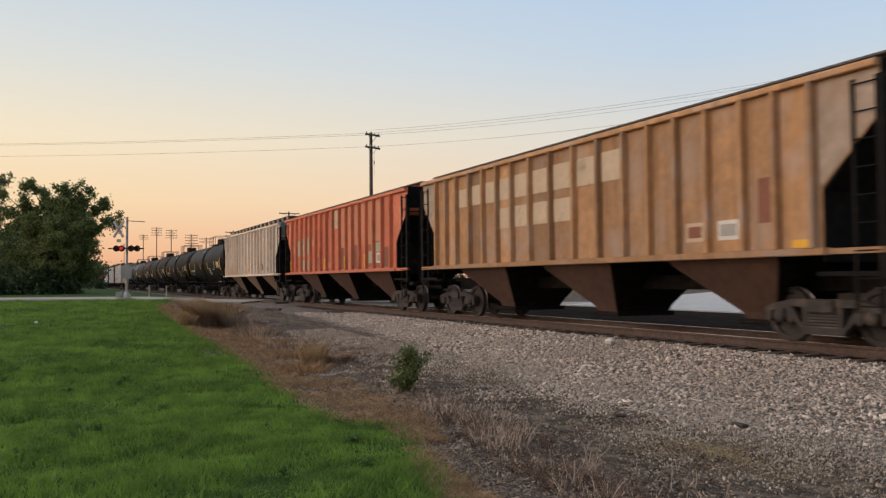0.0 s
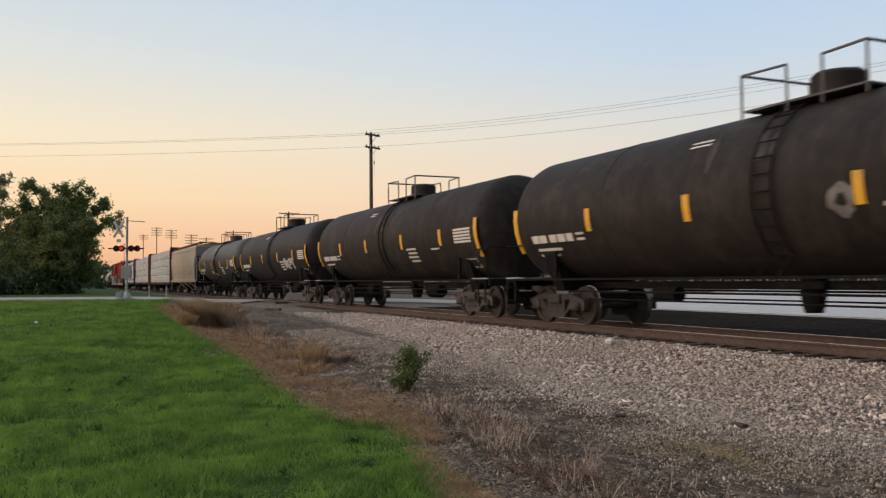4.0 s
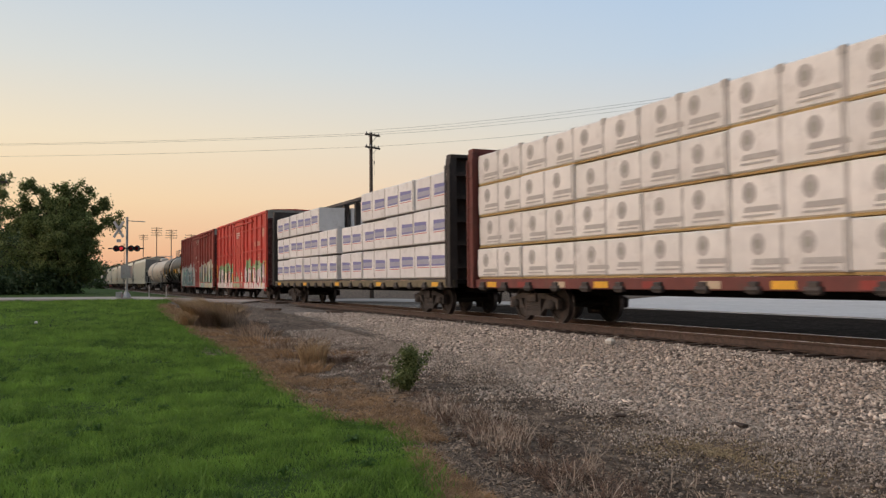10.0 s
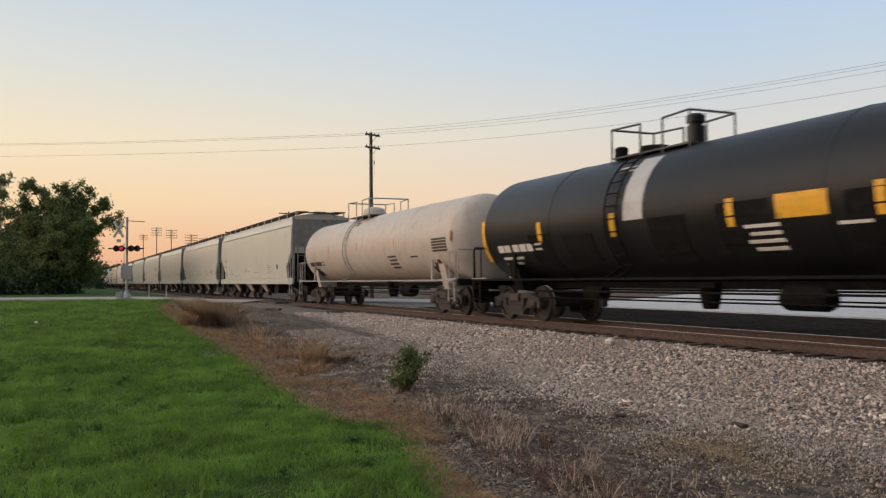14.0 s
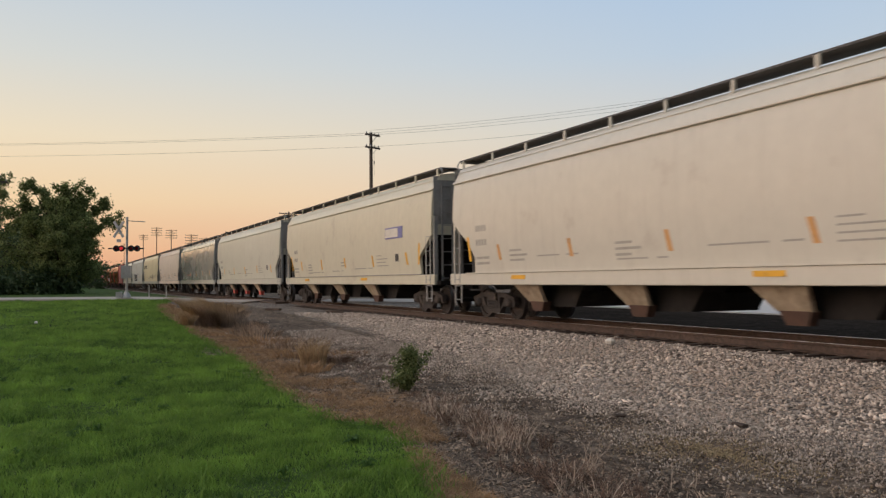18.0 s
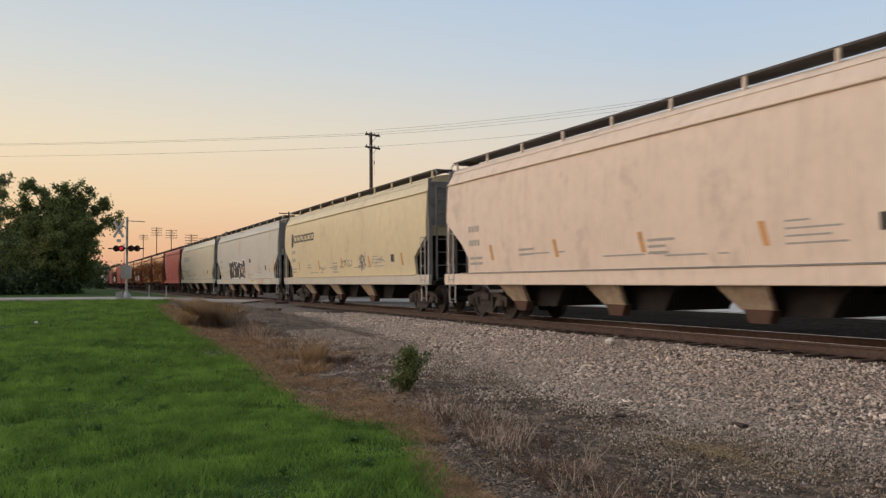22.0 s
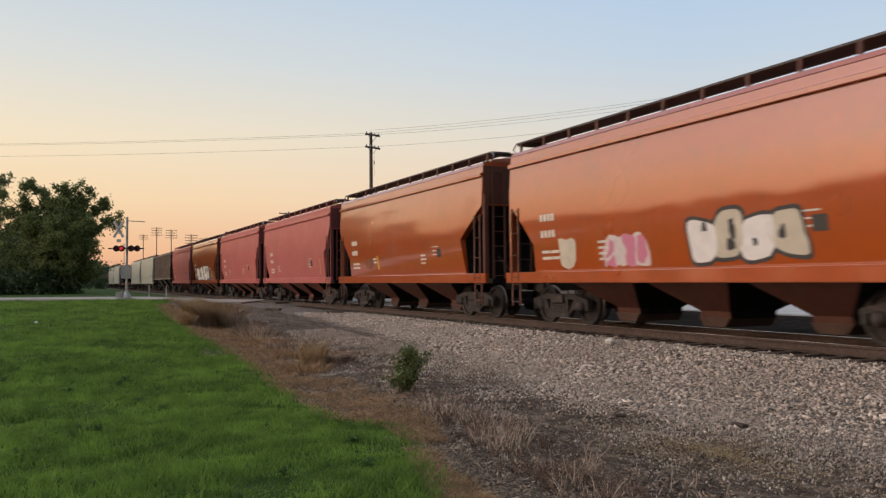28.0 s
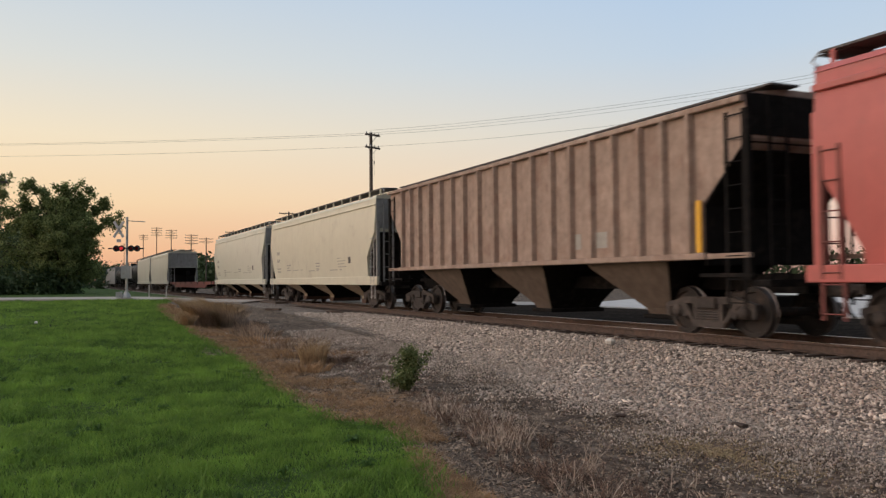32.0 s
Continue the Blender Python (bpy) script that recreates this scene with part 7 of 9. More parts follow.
    spray(c, -1.45, 1.5, 0.74, 2.1, y + 0.07, M["spray_door"], 9, 0.7, 0.25, label="green and black sprayed paint across the door")
    bars(c, 0.65, 4.28, [[1.2], [1.25], [0.7]], y + 0.07, M["light_bar"], 0.06, 0.08)
    bars(c, -4.75, 3.48, [[0.17, 0.12, 0.17, 0.12, 0.17, 0.12, 0.17, 0.12]], yy - 0.085, M["script_salmon"], 0.26, 0.1)
    blob(c, -7.1, 3.95, 0.5, 0.5, yy - 0.085, M["script_salmon"], random.Random(2), "logo_shape", wob=0.2)
    bars(c, -5.75, 2.72, [[0.14, -0.25, 0.14, -0.25, 0.14, -0.25, 0.14], [0.14, -0.25, 0.14, -0.25, 0.14]], yy - 0.085, M["script_salmon"], 0.07, 0.09)
    for x in (half - 0.25, -half + 0.25):
        plate("reflector", c, x - 0.07, x + 0.07, 1.4, 2.3, yy - 0.01, M["yellow_tape"])

    c, half, y, posts = box_car(length(13), "box_oxide", "oxide red box car with pale painted graffiti", door_x=0.19, door_w=5.1, n_posts=14)
    place(c, 13)
    yy = y + 0.094
    side = y + 0.004
    spray(c, 0.1, 9.0, 0.76, 2.75, side + 0.092, M["paint_silver"], 12, 0.25, 0.12, posts=(), label="pale grey sprayed cloud")
    spray(c, 1.0, 8.0, 0.80, 2.35, side + 0.098, M["spray_teal"], 15, 0.6, 0.12, label="teal, black and white sprayed blocks")
    spray(c, -9.3, -1.9, 0.68, 2.85, side, M["paint_cream"], 17, 0.5, 0.10, posts=posts, taper=1.1, label="cream sprayed cloud with rounded edges")
    spray(c, -9.2, -2.3, 0.74, 2.62, side + 0.004, M["spray_mint"], 18, 1.1, 0.12, posts=posts, taper=0.9, sill=0.69, label="cream, mint, violet and gold sprayed blocks")
    bars(c, -0.43, 4.60, [[1.2], [1.2], [0.9]], y + 0.07, M["light_bar"], 0.06, 0.08)
    for (x, z) in ((1.35, 2.65), (-0.6, 3.1), (-0.4, 2.0)):
        plate("placard", c, x, x + 0.18, z, z + 0.18, y + 0.07, M["light_bar"])
    bars(c, 0.2, 2.75, [[0.35], [0.35]], y + 0.07, M["script_salmon"], 0.04, 0.06)
    bars(c, -1.0, 2.85, [[0.7], [0.7]], y + 0.07, M["script_salmon"], 0.04, 0.06)
    bars(c, -0.1, 2.42, [[0.9]], y + 0.07, M["light_bar"], 0.05, 0.06)
    bars(c, half - 0.6, 3.3, [[0.4], [0.3]], yy - 0.085, M["script_salmon"], 0.16, 0.1)
    for x in (half - 0.2, -half + 0.2):
        plate("reflector", c, x - 0.06, x + 0.06, 1.3, 2.3, yy - 0.01, M["orange_tape"])

    c, half, th, sh = tank_car(length(14), "tank_jet", "black tank car with a pale band and yellow panels", dome="valves", dia=2.88, zc=2.44, top_x=1.35, rail_y=0.6)
    place(c, 14)
    tank_marks(c, sh, th)
    # reflection of the sky on the glossy tank, laid on as silver paint
    tank_patch(c, sh, 0.35, 1.0, 2.30, 3.62, M["paint_silver"], "pale_band", "faded silver band round the tank")
    tank_patch(c, sh, -4.2, -3.15, 2.06, 2.46, M["yellow_tape"], "panel")
    for (xa, xb, za, zb) in ((-3.0, -1.75, 1.5, 2.42), (-0.9, 0.2, 1.4, 2.3), (2.2, 3.4, 1.5, 2.1), (4.0, 5.0, 1.5, 2.2), (-5.4, -4.5, 1.5, 2.4)):
        tank_patch(c, sh, xa, xb, za, zb, M["dark_frame"], "painted_over_panel")
    c, half, th, sh = tank_car(length(15), "tank_white", "dusty off-white tank car with brown rust streaks", dome="round", top_x=2.0, dia=2.75, zc=2.42, ladder_mat="galvanised", saddle="tank_white", rail_mat="galvanised")
    place(c, 15)
    tank_marks(c, sh, th, tape="orange_tape", light=False, tapes=False)
    for x in (-th + 0.55, -th * 0.4, 0.6, th * 0.5):
        tank_patch(c, sh, x - 0.04, x + 0.04, 2.3, 2.6, M["orange_tape"], "reflector")
    for k in (-1, 1):
        for j in range(3):
            x = k * (half - 1.9 - 0.3 * j)
            tank_patch(c, sh, x - 0.12, x + 0.12, 1.35, 1.75 - 0.1 * j, M["bay_brown"], "rust_streak")


def long_hoppers():
    kinds = {16: ("grey_hopper", None), 17: ("pale_hopper", "orange_tape"), 18: ("pale_hopper", "orange_tape"), 19: ("cream_hopper", "yellow_tape"), 20: ("grey_hopper", "yellow_tape"),
             21: ("shiny_hopper", "orange_tape"), 22: ("dusty_hopper", "orange_tape"), 23: ("yellow_hopper", "orange_tape"), 24: ("rusty_grey_hopper", "yellow_tape"), 25: ("cream_hopper", "yellow_tape")}
    words = {"grey_hopper": "light grey", "pale_hopper": "pale off-white", "cream_hopper": "cream-coloured", "shiny_hopper": "glossy off-white", "dusty_hopper": "dusty pinkish beige",
             "yellow_hopper": "pale yellow", "rusty_grey_hopper": "light grey rust-stained"}
    for i, (paint, tape) in kinds.items():
        c, half, bh, y = smooth_hopper(length(i), paint, words[paint] + " long covered hopper with a roof walkway", gate="red_bar" if i == 20 else None,
                                       n_bays=3, shoulder=0.13, chord=0.29, step=1.8, bay_shift=0.68, lip="end_grey" if i in (19, 22, 25) else None, bay_x=(0.37, -0.31, 0.30, 0.62), pitch=4.14, sill=(1.02, 1.33) if i == 25 else (0.95, 1.27), near=[(2.52, 0), (1.85, 1.05), (1.15, 0.95)], far=[(2.8, 0), (2.1, 1.03), (1.72, 1.38), (1.15, 1.3)], sill_mat="pale_hopper" if i in (17, 18, 20, 21, 23) else None)
        place(c, i)
        hopper_marks(c, bh, y, 1.25, tape, yellow_end="yellow_tape" if i in (18, 19, 24, 25) else None, seed=i, paint=paint)
        yy = y + 0.0
        rng = random.Random(i)
        if i == 17:
            plate("panel", c, bh - 2.4, bh - 1.5, 2.55, 3.0, yy + 0.01, M["orange_card"], "orange panel with unreadable lettering")
            bars(c, bh - 1.6, 2.86, [[0.7], [0.7]], yy + 0.02, M["yellow_tape"], 0.06, 0.07)
        if i in (18, 19, 24):
            for x in (bh - 3.9, -bh + 6.5):
                plate("reflector", c, x - 0.35, x + 0.35, 1.10, 1.20, 1.575, M["yellow_tape"])
        if i == 21:
            bars(c, -bh + 4.4, 3.55, [[0.22, 0.22, 0.22, 0.22]], yy, M["print_grey"], 0.36, 0.1)
        if i == 19:
            plate("panel", c, -bh + 2.45, -bh + 4.1, 2.55, 2.95, yy + 0.01, M["blue_bar"], "blue and white logo panel")
            plate("panel_face", c, -bh + 2.85, -bh + 4.05, 2.60, 2.90, yy + 0.02, M["light_bar"])
        if i in (23, 25):
            # large plain block shapes where the owner's name stands
            for j in range(6):
                x = bh - 1.95 - j * 0.60
                pm = M["dark_bar"] if i == 23 else M["slate_bar"]
                nb = plate("name_block", c, x - 0.48, x - 0.40, 2.98, 3.34, yy, pm)
                plate("name_block", c, x - 0.08, x, 2.98, 3.34, yy, pm)
                plate("name_block", c, x - 0.40, x - 0.08, 3.26, 3.34, yy, pm)
                plate("name_block", c, x - 0.40, x - 0.08, 2.98, 3.06, yy, pm)
            if i == 23:
                blob(c, bh - 1.6, 3.1, 0.45, 0.7, yy, M["dark_bar"], rng, "logo_shape", 6)
                loops(c, -0.15, 1.84, 1.5, 0.30, 6, yy, M["charcoal_line"], rng)
                loops(c, -2.35, 1.85, 1.1, 0.55, 4, yy, M["grey_bar"], rng)
                for x, z, w, h, n in ((-2.85, 1.8, 0.9, 0.45, 16), (-4.5, 1.8, 1.4, 0.2, 7), (2.4, 1.65, 0.9, 0.2, 6)):
                    scrawl(c, x, z, w, h, n, yy, M["charcoal_line"] if n > 12 else M["grey_bar"], rng)
            else:
                loops(c, 7.5, 1.92, 1.5, 0.55, 5, yy, M["grey_bar"], rng)
                loops(c, 5.9, 1.86, 2.4, 0.78, 5, yy, M["charcoal_line"], rng)
                for j in range(4):
                    scrawl(c, 2.6 - j * 1.1, 1.72, 0.8, 0.2, 3, yy, M["grey_bar"], rng)
        if i == 24:
            bubble_letters(c, -0.7, 4.6, 1.32, 2.40, 7, yy, ("spray_charcoal",), "bright_white", rng)
            for x in (2.95, 0.05):
                plate("reflector", c, x - 0.07, x + 0.07, 1.55, 2.0, yy + 0.008, M["yellow_tape"], lean=0.11)
            plate("placard", c, -bh + 7.0, -bh + 7.55, 2.2, 2.55, yy, M["light_bar"])
            plate("placard", c, -bh + 7.06, -bh + 7.49, 2.26, 2.5, yy + 0.01, M["dark_bar"])
        if i == 21:
            plate("marking_line", c, bh - 6.9, bh - 4.4, 1.72, 1.78, yy, M["red_bar"])


def potash_cars():
    for i in range(26, 35):
        orange = i in (27, 28, 29, 30, 33)
        paint = "potash_orange" if orange else "potash_red"
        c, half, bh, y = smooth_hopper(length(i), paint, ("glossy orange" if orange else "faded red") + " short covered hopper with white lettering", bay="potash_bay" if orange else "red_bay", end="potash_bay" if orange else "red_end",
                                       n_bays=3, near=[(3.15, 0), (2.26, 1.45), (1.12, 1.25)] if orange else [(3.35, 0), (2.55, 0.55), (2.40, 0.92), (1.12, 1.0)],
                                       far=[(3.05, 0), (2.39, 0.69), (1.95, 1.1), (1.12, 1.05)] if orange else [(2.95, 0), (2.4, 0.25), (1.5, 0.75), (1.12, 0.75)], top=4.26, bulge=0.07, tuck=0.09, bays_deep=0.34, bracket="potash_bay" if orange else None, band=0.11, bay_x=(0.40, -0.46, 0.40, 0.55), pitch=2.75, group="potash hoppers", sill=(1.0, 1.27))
        place(c, i)
        hopper_marks(c, bh, y, 1.3, None, dark=False, seed=i)
        yy = y + 0.0
        rng = random.Random(i)
        if i == 29:
            spray(c, bh - 5.6, bh - 4.0, 1.35, 2.15, yy, M["spray_pink"], 29, 0.5, 0.12, taper=0.3)
            bubble_letters(c, bh - 9.5, bh - 6.8, 1.42, 2.2, 4, yy, ("paint_cream", "bright_white"), "paint_black", rng)
            blob(c, bh - 2.6, 1.7, 0.7, 0.7, yy, M["paint_cream"], rng, "painted_shape")
        if i == 33:
            spray(c, bh - 8.9, bh - 2.3, 1.10, 2.25, yy - 0.003, M["paint_blue"], 34, 0.8, 0.16, taper=0.5, label="blue sprayed cloud behind the letters")
            bubble_letters(c, bh - 8.6, bh - 2.7, 1.22, 2.36, 6, yy, ("paint_cream", "bright_white"), "paint_black", rng, rise=-0.15)
        if i == 30:
            for j in range(9):
                scrawl(c, bh - 3.4 + rng.uniform(-0.2, 0.2), 1.75, 0.7, 0.4, 3, yy, M["patch_brown"], rng)
            plate("reflector", c, bh - 4.5, bh - 4.35, 1.5, 2.0, yy, M["yellow_tape"], lean=0.08)
        if not orange:
            plate("reflector", c, -bh + 1.6, -bh + 1.72, 1.4, 2.1, yy, M["orange_tape"])


def rear_cars():
    c, half, bx, y = ribbed_hopper(length(35), "rib_brown", "grimy brown ribbed covered hopper", bay="bay_dusty")
    place(c, 35)
    plate("reflector", c, -bx - 0.02, -bx + 0.12, 1.55, 2.5, y + 0.09, M["yellow_tape"])
    for j in (3, 4):
        plate("panel", c, -bx + 1.0 * j, -bx + 1.0 * j + 0.5, 1.75, 2.1, y + 0.004, M["grey_bar"])
    c, half, bh, y = smooth_hopper(length(36), "cream_hopper", "cream covered hopper with a roof walkway", n_bays=3, near=[(2.9, 0), (2.0, 0.9), (1.15, 0.9)], far=[(3.0, 0), (2.2, 0.4), (1.3, 0.9)], top=4.15, bays_deep=0.36)
    place(c, 36)
    hopper_marks(c, bh, y, 1.3, None, seed=36, paint="cream_hopper")
    c, half, bh, y = smooth_hopper(length(37), "grey_hopper", "pale grey covered hopper with a roof walkway", n_bays=3, near=[(3.2, 0), (2.4, 0.5), (1.15, 0.6)], far=[(3.0, 0), (2.2, 0.4), (1.3, 0.9)], top=4.15, bulge=0.14, bays_deep=0.36)
    place(c, 37)
    hopper_marks(c, bh, y, 1.3, None, seed=37, paint="grey_hopper")
    place(flat_car(length(38), "long rusty red empty flat car"), 38)
    c, half, bh, y = smooth_hopper(length(39), "grey_hopper", "light grey covered hopper with a roof walkway")
    place(c, 39)
    place(copy_thing(c, pose(0, 0, 0)), 40)
    c, half, th, sh = tank_car(length(41), "tank_black", "black tank car far back in the train")
    place(c, 41)
    for i in (42, 43):
        place(copy_thing(c, pose(0, 0, 0)), i)
    c, half, bh, y = smooth_hopper(length(44), "end_grey", "dark grey covered hopper far back in the train")
    place(c, 44)
    place(copy_thing(c, pose(0, 0, 0)), 45)


front_cars()
middle_cars()
long_hoppers()
potash_cars()
rear_cars()


# ---- poles and wires ----
def wood_pole(x, y, h, arms, arm_w, heading, label, r=0.14, lean=0.0, group="telegraph poles", z=None):
    zb = ground_z(x, y) if z is None else z
    p = thing("utility_pole", label, "utility pole", group, at=(x, y, zb))
    p.rotation_euler = (0, lean, radians(heading))
    part("post", Sheet().rod((0, 0, -0.3), (0, 0, h), r, 10, r * 0.68), M["pole_wood"], p, smooth=40)
    for i, za in enumerate(arms):
        a = part("crossarm", Sheet().box(-0.06 - r, 0.03 - r, -arm_w / 2, arm_w / 2, za - 0.06, za + 0.06), M["pole_wood"], p)
        n = 4
        for j in range(n):
            yy = -arm_w / 2 + 0.12 + (arm_w - 0.24) * j / (n - 1)
            part("insulator", Sheet().turn([(0, 0.03), (0.05, 0.045), (0.12, 0.03), (0.16, 0.01)], "z", 8, (-0.02 - r, yy, za + 0.06)), M["galvanised"], a)
        part("arm_brace", Sheet().rod((-r, arm_w * 0.3, za - 0.05), (-r, 0, za - 0.45), 0.018, 4).rod((-r, -arm_w * 0.3, za - 0.05), (-r, 0, za - 0.45), 0.018, 4), M["pole_wood"], p)
    return p


P0, P1, P2 = (56.4, -20.0), (80.5, 18.2), (20.2, -40.3)
main = wood_pole(*P0, 12.0, [11.8, 10.9], 1.4, 24, "tall weathered wooden utility pole beside the crossing road", 0.16, group="utility poles")
part("guy_drop", Sheet().rod((0.05, -0.35, 9.0), (0.05, -0.35, 10.6), 0.012, 4).turn([(-0.1, 0.04), (0.1, 0.04)], "z", 6, (0.05, -0.35, 9.9)), M["wire"], main)
wood_pole(*P1, 12.0, [11.8, 11.0], 1.5, 62, "tall weathered wooden utility pole beside the crossing road", 0.16, group="utility poles")
wood_pole(*P2, 12.2, [11.8, 11.0], 1.5, 30, "tall weathered wooden utility pole beyond the track", 0.16, group="utility poles")


def wires(a, b, offs, sag, name, r=0.012):
    ob = thing(name, "thin overhead wires hung between wooden poles", "overhead wires", "overhead wires")
    for (dy, dz) in offs:
        A, B = Vector((a[0], a[1] + dy, a[2] + dz)), Vector((b[0], b[1] + dy, b[2] + dz))
        pts = []
        for i in range(15):
            t = i / 14
            p = A.lerp(B, t)
            pts.append((p.x, p.y, p.z - sag * 4 * t * (1 - t)))
        part("wire", Sheet().path(pts, r, 5), M["wire"], ob)


zt = ground_z(*P0) + 11.9
wires((P0[0], P0[1], zt), (P1[0], P1[1], zt + 0.55), [(-0.6, 0.0), (0.6, 0.0), (0.0, -0.9)], 0.25, "overhead_wires", 0.008)
wires((P0[0], P0[1], zt), (P2[0], P2[1], zt + 0.1), [(-0.6, 0.0), (0.6, 0.0), (0.1, 0.25), (0.0, -0.9)], 0.7, "overhead_wires", 0.0075)
for (x, y, h, n) in ((118, -29.5, 11.4, 1), (152, -28, 10.6, 2), (189, -29, 11.2, 2), (212, -29, 13.2, 4), (235, -27, 15.6, 4), (252, -25, 17.2, 4), (306, -26, 18.0, 3), (400, -26, 19, 3)):
    wood_pole(x, y, h, [h - 0.3 - 0.65 * k for k in range(n)], 3.0, 4, "old wooden telegraph pole with crossarms", 0.15)
wood_pole(69.0, 4.3, 8.6, [8.3], 1.6, 20, "wooden utility pole beside the trees", 0.16, group="utility poles")


# ---- crossing signal ----
def crossing_signal(x, y, zb):
    s = thing("crossing_signal", "grey crossing signal mast with pale crossbuck and red flashers", "crossing signal", at=(x, y, zb))
    s.rotation_euler = (0, radians(-1.0), radians(180 - 14))
    # local +x faces the camera
    part("mast", Sheet().rod((0, 0, 0), (0, 0, 4.28), 0.062, 12), M["mast_paint"], s, smooth=40)
    part("base", Sheet().turn([(0, 0.24), (0.10, 0.24), (0.30, 0.13), (0.36, 0.10)], "z", 12), M["mast_paint"], s)
    part("footing", Sheet().box(-0.4, 0.4, -0.4, 0.4, -0.5, 0.02, 0.03), M["concrete"], s)
    for k in (-1, 1):
        b = Sheet().box(0.08, 0.10, -0.48, 0.48, -0.065, 0.065)
        ob = part("crossbuck_blade", b, M["sign_white"], s, "white crossbuck blade", at=(0, -0.40, 3.62))
        ob.rotation_euler[0] = k * radians(60)
    part("track_sign", Sheet().box(0.08, 0.10, -0.50, -0.28, 2.94, 3.10), M["sign_white"], s)
    part("lamp_arm", Sheet().rod((0.03, -0.92, 2.62), (0.03, 0.86, 2.62), 0.035, 8), M["signal_black"], s)
    for y0, lit in ((-0.52, False), (-0.26, True), (0.22, False), (0.52, False)):
        lamp = part("flasher", Sheet().turn([(0, 0.165), (0.015, 0.165), (0.015, 0.115), (0.20, 0.11), (0.20, 0.095), (-0.12, 0.08)][::-1], "x", 18, (0.05, y0, 2.62)), M["signal_black"], s, "black flasher hood with a red lens")
        part("lens", Sheet().turn([(0.10, 0.085), (0.13, 0.07), (0.145, 0.03)], "x", 14, (0.05, y0, 2.62)), RED_LAMP if lit else RED_GLASS, lamp)
    part("control_box", Sheet().box(-0.15, 0.20, -0.26, 0.22, 1.05, 1.72, 0.03), M["mast_paint"], s)
    part("top_arm", Sheet().rod((0, 0.06, 4.08), (0, 0.9, 4.03), 0.025, 6), M["mast_paint"], s)
    part("relay_box", Sheet().box(-0.25, 0.25, -0.5, -0.25, 0.05, 0.35, 0.02), M["mast_paint"], s)
    return s


crossing_signal(47.3, -3.2, 0.82)


for (x, y) in ((58.0, -5.3), (57.4, -6.3)):
    p = thing("marker_post", "short pale marker post beside the level crossing", "post", "marker posts", at=(x, y, ground_z(x, y)))
    part("post", Sheet().rod((0, 0, -0.2), (0, 0, 0.72), 0.04, 8), M["mast_paint"], p, smooth=40)
    part("cap", Sheet().turn([(0.72, 0.05), (0.76, 0.05), (0.78, 0.03)], "z", 8), M["mast_paint"], p)


# ---- foliage ----
def leaf_cloud(name, centers, n, size, material, rng, squash=1.0, soft=0.56):
    """Many small leaves as bent quads, thickest at the middle of each clump: centres are (x, y, z, radius)."""
    R = np.random.RandomState(rng)
    w = np.array([c[3] ** 1.8 for c in centers])
    pick = R.choice(len(centers), n, p=w / w.sum())
    C = np.array(centers)[pick]
    pos = C[:, :3] + R.normal(size=(n, 3)) * (C[:, 3] * soft)[:, None] * np.array([1, 1, squash])
    a, b = R.normal(size=(n, 3)), R.normal(size=(n, 3))
    a /= np.linalg.norm(a, axis=1)[:, None]
    b -= (a * b).sum(1)[:, None] * a
    b /= np.linalg.norm(b, axis=1)[:, None]
    s = size * R.uniform(0.6, 1.3, n)[:, None]
    pos[:, 2] = np.maximum(pos[:, 2], 0.03)
    v = np.stack([pos - a * s, pos + b * s * 0.55, pos + a * s, pos - b * s * 0.55], 1).reshape(-1, 3)
    me = bpy.data.meshes.new(name)
    me.vertices.add(4 * n); me.loops.add(4 * n); me.polygons.add(n)
    me.vertices.foreach_set("co", v.ravel())
    me.loops.foreach_set("vertex_index", np.arange(4 * n))
    me.polygons.foreach_set("loop_start", np.arange(0, 4 * n, 4))
    me.update(calc_edges=True)
    me.materials.append(material)
    return me


def tree(x, y, h, spread, label, seed, leaves=26000, size=0.14, low=0.10, tops=None, limbs=32):
    """Trunk, limbs and twigs; small leaf clumps sit along the twigs, so that the outline stays ragged."""
    rng = random.Random(seed)
    t = thing("tree", label, "tree", "roadside trees", at=(x, y, ground_z(x, y)))
    trunk = Sheet()
    trunk.rod((0, 0, -0.3), (0.1, 0.05, h * 0.3), 0.26, 10, 0.18).rod((0.1, 0.05, h * 0.3), (0.0, 0.2, h * 0.66), 0.18, 9, 0.07)
    clumps = []

    def limb(tip, root_z, r):
        root = Vector((0.05, 0.1, root_z))
        tip = Vector(tip)
        trunk.rod(root, tip, 0.065, 6, 0.02)
        for k in range(7):
            f = rng.uniform(0.35, 1.0)
            b = root.lerp(tip, f)
            e = b + Vector((rng.uniform(-1, 1), rng.uniform(-1, 1), rng.uniform(-0.35, 0.9))).normalized() * r * rng.uniform(0.5, 1.15)
            trunk.rod(b, e, 0.022, 4, 0.008)
            for g in (0.55, 1.0):
                p = b.lerp(e, g)
                clumps.append((p.x, p.y, max(0.25, p.z), rng.uniform(0.26, 0.5) if g < 1 else rng.uniform(0.13, 0.34)))

    for i in range(limbs):
        a = 2.4 * i + rng.uniform(-0.4, 0.4)
        z = h * (low + (0.92 - low) * (i + 0.5) / limbs)
        r = spread * math.sqrt(max(0.05, 1 - (z / h - 0.35) ** 2 / 0.46)) * rng.uniform(0.62, 1.02)
        limb((r * math.cos(a), r * math.sin(a), z), max(0.4, z * 0.62), spread * 0.34)
    for c in (tops or ()):
        limb(c[:3], c[2] * 0.6, c[3])
    part("trunk", trunk, M["bark"], t)
    part("crown", leaf_cloud("crown", clumps, leaves, size, LEAF, seed), None, t, "dense dark green crown of small leaves")
    return t


